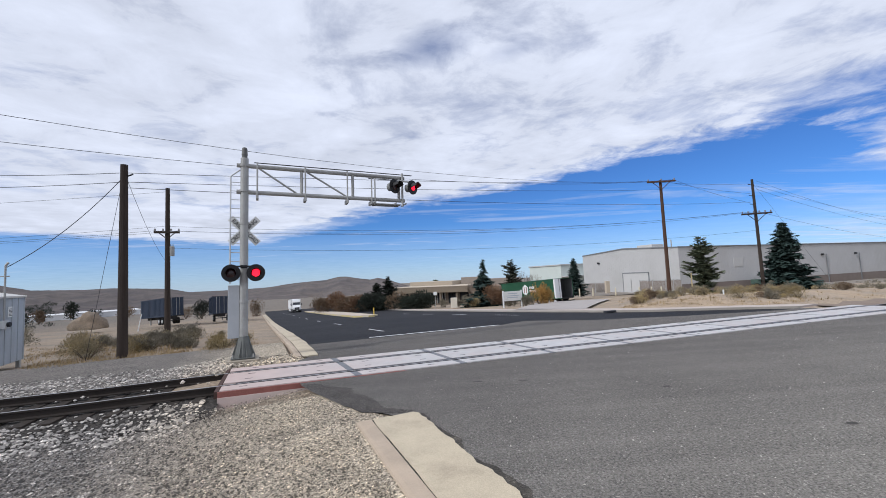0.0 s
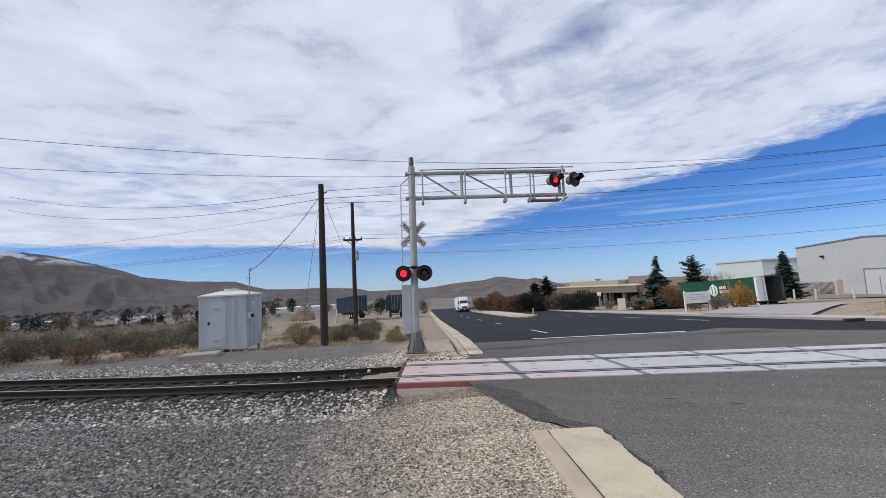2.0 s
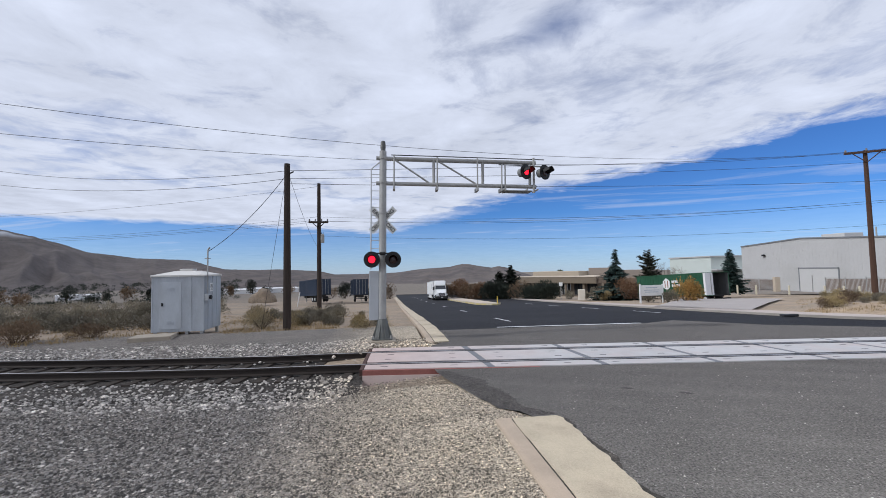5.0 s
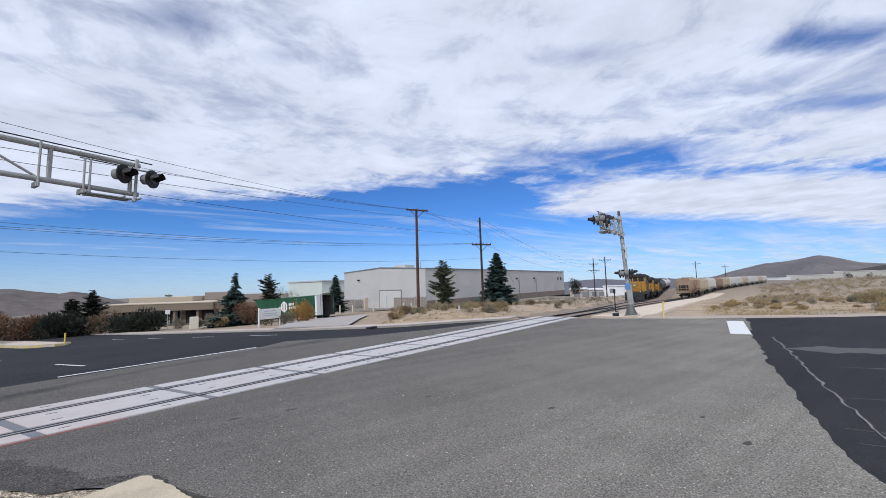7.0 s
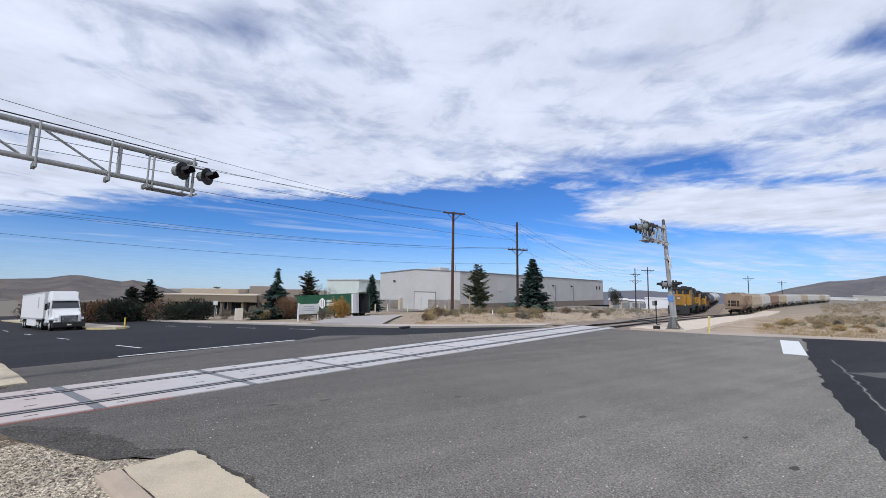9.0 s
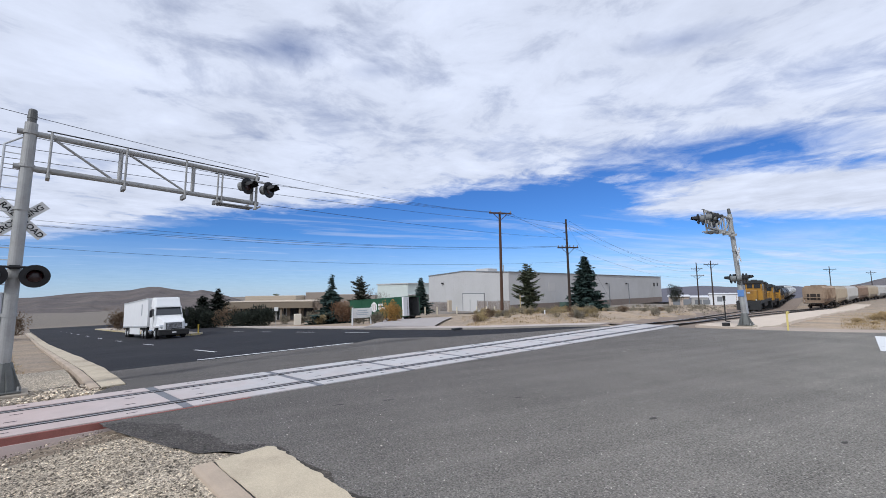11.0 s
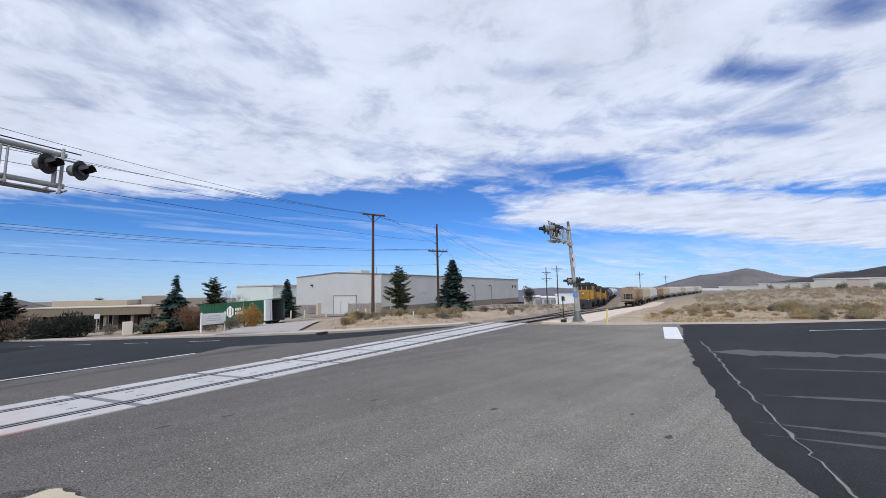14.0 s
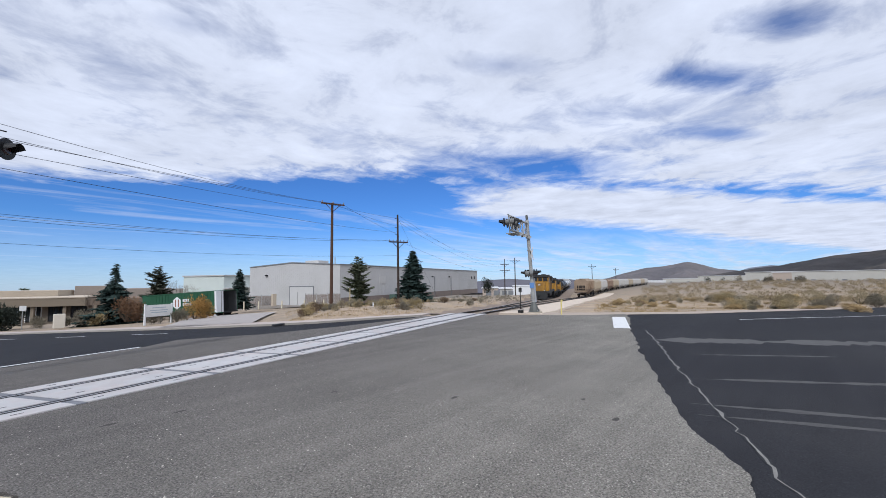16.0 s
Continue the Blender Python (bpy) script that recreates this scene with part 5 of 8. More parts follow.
def conifer(name, at, h, r, label, seed, colour, droop=0.25, gap=0.0, bare=0.06, narrow=1.0, n_whorl=22, category="tree"):
    rng = random.Random(seed)
    top = thing(name, pose(*at, 0, 0, rng.uniform(0, 360)), label, category, "trees by the yard")
    b = bmesh.new()
    rod(b, (0, 0, -0.3), (rng.uniform(-0.1, 0.1), rng.uniform(-0.1, 0.1), h), 0.022 * h, 0.01, 10)
    part("trunk", b, M_STEM, top)
    vs, fs = [], []
    for w in range(n_whorl):
        f = bare + (1 - bare) * w / n_whorl
        z = h * f
        rad = r * (1 - f) ** narrow * rng.uniform(0.8, 1.12) + 0.1
        if rng.random() < gap:
            rad *= 0.55
        for k in range(rng.randint(11, 15)):
            a = rng.uniform(0, 6.28)
            ln = rad * rng.uniform(0.5, 1.18)
            base = Vector((0, 0, z + rng.uniform(-1.1, 1.1) * h / n_whorl))
            out = Vector((math.cos(a), math.sin(a), -droop + rng.uniform(-0.1, 0.15)))
            side = Vector((-math.sin(a), math.cos(a), 0))
            m = max(4, int(ln * 9))
            for j in range(m):
                q = (j + 0.6) / m
                p = base + out * ln * q + Vector((0, 0, 0.18 * ln * q * q))
                for sg in (-1, 1):
                    t = (out * 0.7 + side * sg * rng.uniform(0.4, 0.9) + Vector((0, 0, rng.uniform(-0.35, 0.3)))).normalized()
                    l2 = (0.3 + 0.3 * ln * (1 - 0.7 * q)) * rng.uniform(0.7, 1.2)
                    s2 = t.cross(Vector((rng.gauss(0, 0.4), rng.gauss(0, 0.4), 1))).normalized() * l2 * 0.26
                    i = len(vs)
                    vs += [p - s2, p + s2, p + t * l2 + s2 * 0.35, p + t * l2 - s2 * 0.35]
                    fs.append((i, i + 1, i + 2, i + 3))
    ob = new("crown", leaf_mesh("crown", vs, fs, colour))
    ob.parent = top
    return top


M_SPRUCE = mat("spruce_needles", (0.042, 0.068, 0.058), 0.9, vary=0.25, scale=2, isle=0.5)
M_PINE = mat("pine_needles", (0.18, 0.205, 0.125), 0.9, vary=0.25, scale=2, isle=0.5)
M_HEDGE = mat("juniper_leaf", (0.03, 0.037, 0.027), 0.9, vary=0.25, scale=1, isle=0.5)
M_RUST = mat("autumn_leaf", (0.20, 0.115, 0.065), 0.9, vary=0.25, scale=1, isle=0.5)
M_GOLD = mat("gold_leaf", (0.42, 0.24, 0.07), 0.9, vary=0.25, scale=1, isle=0.5)
M_TWIG = mat("grey_twig", (0.24, 0.19, 0.15), 0.95, vary=0.25, scale=1, isle=0.4)


def bare_tree(at, h, seed, label, spread=0.4):
    rng = random.Random(seed)
    top = thing("bare_tree", pose(*at), label, "tree", "trees by the yard")
    b = bmesh.new()
    rod(b, (0, 0, -0.3), (0, 0, h * 0.45), 0.02 * h, 0.012 * h, 8)
    part("trunk", b, M_STEM, top)
    b = bmesh.new()

    def limb(p, d, ln, r, lvl):
        q = p + d * ln
        rod(b, p, q, r, r * 0.55, 4, False)
        if lvl:
            for _ in range(3 if lvl > 1 else 4):
                e = (d + Vector((rng.gauss(0, spread), rng.gauss(0, spread), rng.gauss(0.1, 0.25)))).normalized()
                limb(p + d * ln * rng.uniform(0.55, 1.0), e, ln * rng.uniform(0.55, 0.8), r * 0.55, lvl - 1)

    for k in range(5):
        a = 6.28 * k / 5 + rng.uniform(-0.4, 0.4)
        limb(Vector((0, 0, h * rng.uniform(0.28, 0.45))), Vector((math.cos(a) * 0.55, math.sin(a) * 0.55, 0.85)).normalized(), h * 0.28, 0.008 * h, 3)
    part("branch_crown", b, M_TWIG, top)
    return top


def trees():
    conifer("spruce_tree", at_el(-44.95, 60, -3.3), 8.0, 2.75, "dense dark blue-green spruce beside the warehouse", 1, M_SPRUCE, 0.22, 0, 0.03, 0.8, 40)
    conifer("pine_tree", at_el(-37.3, 57, -3.5), 6.7, 2.0, "ragged grey-green young pine in front of the warehouse", 2, M_PINE, -0.15, 0.55, 0.03, 0.5, 17)
    conifer("spruce_tree", at_el(-9.95, 60, -4.1), 6.6, 3.5, "dark drooping spruce with a bent sparse tip", 3, M_SPRUCE, 0.38, 0.35, 0.03, 1.2, 17)
    conifer("pine_tree", at_el(-13.75, 82, -3.6), 7.8, 2.7, "broad open pine behind a green trailer", 4, mat("dark_pine_needles", (0.085, 0.088, 0.062), 0.9, vary=0.25, scale=2, isle=0.5), -0.1, 0.45, 0.05, 0.5, 15)
    conifer("spruce_tree", at_el(-22.35, 78, -3.1), 6.5, 2.1, "dark pointed spruce beside the yard gate", 5, M_SPRUCE, 0.2, 0.1, 0.03, 0.95, 22)
    conifer("juniper_tree", at_el(3.7, 80, -4.1), 6.3, 2.5, "dark evergreen beside the low offices", 6, M_HEDGE, -0.05, 0.25, 0.02, 0.8, 20)
    conifer("juniper_tree", at_el(5.3, 84, -4.1), 5.3, 2.2, "dark evergreen beside the low offices", 7, M_HEDGE, -0.1, 0.2, 0.02, 0.6, 18)
    conifer("pine_tree", at_el(-3.0, 112, -2.6), 4.4, 2.3, "broad pine standing behind the low offices", 8, M_PINE, -0.1, 0.3, 0.2, 0.5, 12)
    conifer("pine_tree", at_el(-1.0, 118, -2.2), 2.2, 1.3, "small pine top behind the low offices", 9, M_PINE, -0.1, 0.2, 0.1, 0.5, 10)
    bare_tree(at_el(-15.6, 84, -3.3), 5.6, 31, "pale leafless tree behind a green trailer")
    bare_tree(at_el(-17.0, 84, -3.3), 5.2, 32, "pale leafless tree behind a green trailer", 0.55)
    bare_tree(at_el(13.4, 105, -4.1), 5.6, 33, "bare roadside tree with fine twigs")
    bare_tree(at_el(11.0, 102, -4.1), 4.6, 34, "bare roadside tree with fine twigs")
    bare_tree(at_el(-8.1, 72, -4.0), 4.4, 35, "bare ornamental tree before the low offices")
    spec = [  # azimuth, distance, elevation of foot, radius, height, leaf, words
        (12.3, 88, -4.25, 2.2, 2.4, M_DRYBUSH, "leafless brown thicket beside the road"),
        (10.4, 86, -4.3, 2.4, 3.2, M_RUST, "rust-leaved shrub beside the road"),
        (9.0, 84, -4.3, 2.3, 2.6, M_DRYBUSH, "brown thicket beside the road"),
        (8.3, 80, -4.35, 2.2, 2.4, M_RUST, "rust-leaved shrub beside the road"),
        (6.7, 76, -4.3, 2.6, 2.8, M_HEDGE, "dark green juniper hedge beside the road"),
        (4.7, 76, -4.3, 2.3, 2.2, M_HEDGE, "dark green juniper hedge beside the road"),
        (1.9, 74, -4.3, 2.2, 2.5, M_DRYBUSH, "purple-brown leafless hedge before the offices"),
        (0.4, 70, -4.3, 2.6, 2.1, M_HEDGE, "wide dark green juniper hedge"),
        (-1.6, 70, -4.25, 2.3, 1.9, M_HEDGE, "wide dark green juniper hedge"),
        (-4.3, 66, -4.2, 1.0, 1.0, M_SAGE, "pale rounded shrub by the pavement"),
        (-6.2, 62, -4.25, 1.1, 0.9, M_SAGE, "pale rounded shrub by the pavement"),
        (-7.6, 60, -4.2, 1.1, 1.2, M_SAGE, "pale rounded shrub by the pavement"),
        (-8.8, 58, -4.25, 1.1, 1.0, M_RABBIT, "pale rounded shrub by the pavement"),
        (-11.0, 57, -4.15, 1.2, 2.1, M_RUST, "rust-orange shrub beside a white sign"),
        (-12.0, 58, -4.1, 1.3, 2.2, M_RUST, "reddish-brown shrub beside a white sign"),
        (-17.6, 50, -4.4, 1.2, 2.2, M_GOLD, "golden-orange shrub beside a white sign"),
        (-18.5, 50, -4.4, 1.2, 2.0, M_GOLD, "golden-orange shrub beside a white sign"),
        (-15.9, 48, -4.5, 0.9, 0.9, M_SAGE, "pale rounded shrub by the pavement"),
        (-13.6, 48, -4.5, 0.9, 0.8, M_SAGE, "pale rounded shrub by the pavement"),
        (-55.6, 110, -1.75, 1.6, 3.0, M_HEDGE, "dark tree at the end of the warehouse"),
        (23.2, 78, -3.9, 1.4, 2.3, M_HEDGE, "dark juniper behind parked trailers"),
        (27.0, 92, -3.7, 1.6, 2.6, M_HEDGE, "dark juniper behind parked trailers"),
        (28.6, 98, -3.6, 1.2, 2.0, M_DRYBUSH, "dark shrub behind parked trailers"),
        (20.9, 70, -3.9, 1.2, 1.9, M_DRYBUSH, "brown bush at the roadside"),
        (-85.6, 230, -0.75, 1.5, 3.0, M_SAGE, "olive tree by the far warehouses"),
        (-88.2, 220, -0.8, 1.7, 3.3, M_SAGE, "olive tree by the far warehouses"),
        (-90.9, 210, -0.85, 1.6, 3.2, M_SAGE, "olive tree by the far warehouses"),
        (-82.6, 240, -0.75, 1.4, 2.6, M_HEDGE, "dark bush by the far warehouses"),
        (-84.1, 235, -0.75, 1.1, 2.4, M_HEDGE, "dark bush by the far warehouses"),
    ]
    for i, (az, r, el, rad, h, m, words) in enumerate(spec):
        shrub("shrub", at_el(az, r, el), rad * (1.3 if rad > 1.5 else 1.0), h * 1.1, m, words, 300 + i, 2600 if rad > 1.5 else 1300, 0.12 * max(1, rad), "shrub", "shrubs")
    rng = random.Random(77)
    for k in range(16):
        az, r = 34 + 2.1 * k + rng.uniform(-0.8, 0.8), rng.uniform(150, 220)
        shrub("shrub", at_el(az, r, rng.uniform(-2.9, -2.5)), rng.uniform(2.0, 3.2), rng.uniform(2.4, 4.2), rng.choice((M_HEDGE, M_DRYBUSH, M_HEDGE)), "dark far-off tree on the valley floor", 500 + k, 500, 0.5, "tree", "valley trees")


# ---- hills ----
def hills(name, table, r0, r1, base_el, material, label, seed, az_step=0.18, rough=1.0):
    """A range of hills whose skyline follows bearings and elevations, its flank folded into spurs and gullies."""
    a0, a1 = table[0][0], table[-1][0]
    n = int(abs(a1 - a0) / az_step)
    bm = bmesh.new()
    prev = None
    depth = 34
    for k in range(n + 1):
        az = a0 + (a1 - a0) * k / n
        el = lerp([(abs(a - a0), e) for a, e in table], abs(az - a0))
        ring = []
        for j in range(depth + 1):
            f = j / depth
            r = r0 + (r1 - r0) * f
            top = 2.45 + r1 * math.tan(radians(el))
            lo = 2.45 + r0 * math.tan(radians(base_el)) - 6
            g = f ** 1.25
            gully = 1 - abs(noise.noise((az * 0.17 + seed + f * 0.8, f * 1.1, seed))) * 2
            side = 1 - abs(noise.noise((az * 0.45 + seed - f * 1.5, f * 2.4, seed + 2))) * 2
            spur = (gully - 0.5) * 0.5 + (side - 0.5) * 0.2 + noise.noise((az * 1.5, f * 9, seed)) * 0.06
            z = lo + (top - lo) * g + spur * rough * (top - lo) * 0.44 * math.sin(math.pi * f) + noise.noise((az * 2.2, 3.3, seed)) * (top - lo) * 0.012
            a = radians(az + noise.noise((az * 0.5, f * 3, seed + 4)) * 0.35)
            ring.append(bm.verts.new((-r * math.sin(a), r * math.cos(a), z)))
        if prev:
            for i in range(depth):
                bm.faces.new((prev[i], ring[i], ring[i + 1], prev[i + 1]))
        prev = ring
    bmesh.ops.recalc_face_normals(bm, faces=bm.faces[:])
    if sum(f.normal.z for f in bm.faces) < 0:
        bmesh.ops.reverse_faces(bm, faces=bm.faces[:])
    return tagged(part(name, bm, material, smooth=True), label, "hills", kind="structure")


def all_hills():
    # Greyed and bluish base colours put distance haze into the hills.
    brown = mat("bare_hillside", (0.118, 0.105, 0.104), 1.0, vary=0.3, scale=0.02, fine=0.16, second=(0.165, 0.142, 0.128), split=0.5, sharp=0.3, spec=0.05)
    blue = mat("haze_tinted_hillside", (0.118, 0.112, 0.12), 1.0, vary=0.28, scale=0.016, fine=0.12, second=(0.155, 0.142, 0.142), split=0.5, sharp=0.3, spec=0.05)
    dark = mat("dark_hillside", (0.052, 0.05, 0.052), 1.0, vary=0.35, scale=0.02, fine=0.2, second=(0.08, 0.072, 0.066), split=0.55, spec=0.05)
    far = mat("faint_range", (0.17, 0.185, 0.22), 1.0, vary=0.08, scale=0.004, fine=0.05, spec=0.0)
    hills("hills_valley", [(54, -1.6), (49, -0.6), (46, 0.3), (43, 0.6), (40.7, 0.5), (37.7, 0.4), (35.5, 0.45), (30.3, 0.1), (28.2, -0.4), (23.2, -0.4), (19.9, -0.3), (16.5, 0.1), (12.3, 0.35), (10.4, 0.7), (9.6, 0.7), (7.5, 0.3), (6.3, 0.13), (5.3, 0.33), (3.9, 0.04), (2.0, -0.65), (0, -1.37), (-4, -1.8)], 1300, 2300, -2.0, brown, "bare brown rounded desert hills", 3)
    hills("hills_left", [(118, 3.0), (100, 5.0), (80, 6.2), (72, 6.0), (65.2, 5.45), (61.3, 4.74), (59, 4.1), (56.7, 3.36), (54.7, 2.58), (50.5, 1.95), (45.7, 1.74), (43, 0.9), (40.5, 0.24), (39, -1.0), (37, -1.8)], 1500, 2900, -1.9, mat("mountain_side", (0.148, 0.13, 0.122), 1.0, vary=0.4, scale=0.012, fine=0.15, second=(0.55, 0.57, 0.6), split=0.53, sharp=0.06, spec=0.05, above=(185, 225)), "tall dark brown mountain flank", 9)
    hills("hills_right", [(-66, -1.0), (-70, -0.3), (-72.2, 0.25), (-74, 0.8), (-76, 1.3), (-78, 1.45), (-80.6, 1.95), (-82.3, 1.5), (-83.7, 1.0), (-86, 0.7), (-90, 0.4), (-96, 0.2)], 1400, 2300, -1.2, blue, "bare brown hill beyond the rail cars, tinted for haze", 13)
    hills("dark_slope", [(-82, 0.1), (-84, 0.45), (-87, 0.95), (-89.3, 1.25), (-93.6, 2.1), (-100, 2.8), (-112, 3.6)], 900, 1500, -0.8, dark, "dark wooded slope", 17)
    hills("faint_range", [(-84, 0.2), (-86.5, 1.0), (-88.4, 1.28), (-90, 1.1), (-94, 0.5)], 3800, 4200, -0.4, far, "far-off range coloured faint blue for haze", 19)
    # Purple-blue base colour stands for haze here too.
    hills("hills_behind_line", [(-44, -1.2), (-49, -0.4), (-53, -0.3), (-56, 0.0), (-58.5, 0.12), (-62, -0.1), (-66, 0.05), (-70, -0.4), (-74, -1.0)], 1300, 2100, -1.6, mat("haze_purple_hillside", (0.125, 0.122, 0.142), 1.0, vary=0.15, scale=0.01, fine=0.1, spec=0.05), "low hills behind the warehouse, tinted purple for haze", 23)



# ---- buildings ----
M_CLAD = mat("pale_cladding", (0.49, 0.485, 0.475), 0.6, vary=0.06, scale=0.3, fine=3, second=(0.455, 0.45, 0.435), split=0.55)
# Tan set darker to hold the office fascia's partial shade in its colour.
M_TAN = mat("tan_stucco", (0.27, 0.222, 0.165), 0.9, vary=0.08, scale=0.5, fine=6)
M_CREAM = mat("cream_stucco", (0.52, 0.445, 0.35), 0.9, vary=0.07, scale=0.5, fine=6)
M_BLOCK = mat("brown_block", (0.20, 0.165, 0.145), 0.9, vary=0.15, scale=0.8, fine=8)
M_GLASS = mat("dark_glazing", (0.03, 0.034, 0.04), 0.08, vary=0.1, scale=1, spec=0.8)
M_WHITE = mat("white_paint", (0.76, 0.76, 0.75), 0.5, vary=0.05, scale=1.5, fine=20)
M_TYRE = mat("tyre_rubber", (0.02, 0.02, 0.02), 0.9, vary=0.15, scale=6)
M_CHROME = mat("bright_metal", (0.62, 0.62, 0.63), 0.25, metal=0.9, vary=0.06, scale=4)
M_FRAME = mat("chassis_black", (0.028, 0.027, 0.026), 0.7, vary=0.2, scale=4)


def warehouse():
    x, y, _ = polar(-34.8, 88)
    top = thing("warehouse", pose(x, y, -2.75, 0, 0, 16.2), "large pale ribbed metal warehouse with a dark block base", "warehouse")
    L, W, H = 86, 27, 8.85
    b = bmesh.new()
    pts = [(0, 0.0), (W, 0.0), (W, H), (W / 2, H + 0.75), (0, H)]
    ends = []
    for xx in (0, L):
        ends.append([b.verts.new((xx, yy, zz)) for yy, zz in pts])
    b.faces.new(ends[0]), b.faces.new(ends[1][::-1])
    for i in range(5):
        b.faces.new((ends[0][i], ends[1][i], ends[1][(i + 1) % 5], ends[0][(i + 1) % 5]))
    bmesh.ops.recalc_face_normals(b, faces=b.faces[:])
    part("wall", b, M_CLAD, top)
    b = bmesh.new()
    for k in range(143):
        box(b, k * 0.6, -0.014, 1.7, k * 0.6 + 0.12, 0.0, H - 0.1)
    for k in range(45):
        yy = k * 0.6
        box(b, -0.014, yy, 1.7, 0.0, yy + 0.12, H + 0.75 * (1 - abs(yy - W / 2) / (W / 2)) - 0.12)
    tagged(part("wall_rib", b, M_CLAD, top), kind="stuff")
    b = bmesh.new()
    box(b, -0.06, -0.08, 0, L, 0.0, 1.75)
    part("block_base", b, M_BLOCK, top, "dark brown block base course")
    b = bmesh.new()
    prism(b, [(0, H - 0.12), (W / 2, H + 0.63), (W, H - 0.12), (W, H + 0.1), (W / 2, H + 0.87), (0, H + 0.1)], -0.15, 0.15, Matrix(((0, 0, 1, 0), (1, 0, 0, 0), (0, 1, 0, 0), (0, 0, 0, 1))))
    box(b, 0, -0.18, H - 0.06, L, 0.02, H + 0.12, 0.02)
    part("eave_trim", b, mat("grey_trim", (0.2, 0.21, 0.22), 0.6, vary=0.1), top, "dark grey eave trim")
    d = part("roller_door", box(bmesh.new(), -0.09, 7.2, 0, -0.02, 14.0, 4.1), mat("pale_door", (0.53, 0.525, 0.51), 0.55, vary=0.05, scale=1), top, "pale roller door")
    for yy in (7.05, 14.0):
        part("door_jamb", box(bmesh.new(), -0.14, yy, 0, -0.01, yy + 0.15, 4.25), MATS["grey_trim"], d)
    part("door_head", box(bmesh.new(), -0.14, 7.05, 4.1, -0.01, 14.15, 4.3), MATS["grey_trim"], d)
    for yy, zz in ((20.5, 6.9), (-0.2, 6.4)):
        lp = bmesh.new()
        box(lp, -0.5, 21, 6.6, -0.05, 21.5, 6.95, 0.05) if yy > 0 else box(lp, 6.2, -0.5, 6.3, 6.7, -0.05, 6.65, 0.05)
        part("wall_lamp", lp, M_BLACK, top)
    for xx in (27, 57, 44):
        lp = bmesh.new()
        box(lp, xx, -0.45, 6.2, xx + 0.6, -0.05, 6.6, 0.05)
        part("wall_lamp", lp, M_BLACK, top)
        part("downpipe", rod(bmesh.new(), (xx + 2.0, -0.14, 0.1), (xx + 2.0, -0.14, 6.5), 0.09, seg=8), MATS["grey_trim"], top)
    for xx in (79, 82):
        part("vent", box(bmesh.new(), xx, -0.12, 5.6, xx + 0.9, -0.03, 6.7), M_BLACK, top)
    part("wall_opening", box(bmesh.new(), 15.0, -0.07, 4.6, 17.8, -0.01, 6.4), mat("pale_panel", (0.52, 0.51, 0.49), 0.6, vary=0.05), top, "blank panel in the side wall")
    u = part("rooftop_unit", box(bmesh.new(), 4, 9.5, H + 0.5, 7.5, 13.5, H + 1.35, 0.08), M_CLAD, top)
    part("roof_vent", rod(bmesh.new(), (0.8, 2, H), (0.8, 2, H + 1.6), 0.1, seg=8), M_GALV, top)
    b = bmesh.new()
    box(b, 86, 4, 0, 94, 16, 4.6)
    part("annexe", b, M_CLAD, top, "low pale annexe")
    part("meter_cabinet", box(bmesh.new(), 17, -3.2, 0, 21.5, -1.6, 1.9, 0.05), mat("green_cabinet", (0.07, 0.11, 0.09), 0.6, vary=0.1), top, "dark green steel cabinet")
    # the second shed behind and left of it
    x, y, _ = polar(-23.0, 150)
    shed = thing("shed", pose(x, y, -4.0, 0, 0, 16), "pale green-grey shed behind the warehouse", "shed")
    part("wall", box(bmesh.new(), -8, 0, 0, 22, 20, 8.6), mat("greenish_clad", (0.55, 0.6, 0.56), 0.7, vary=0.06, scale=0.4), shed)
    part("roof", box(bmesh.new(), -8.3, -0.3, 8.6, 22.3, 20.3, 9.0), M_CLAD, shed)
    part("canopy", box(bmesh.new(), -8, -2.5, 4.6, 22, 0, 4.9), M_CLAD, shed)


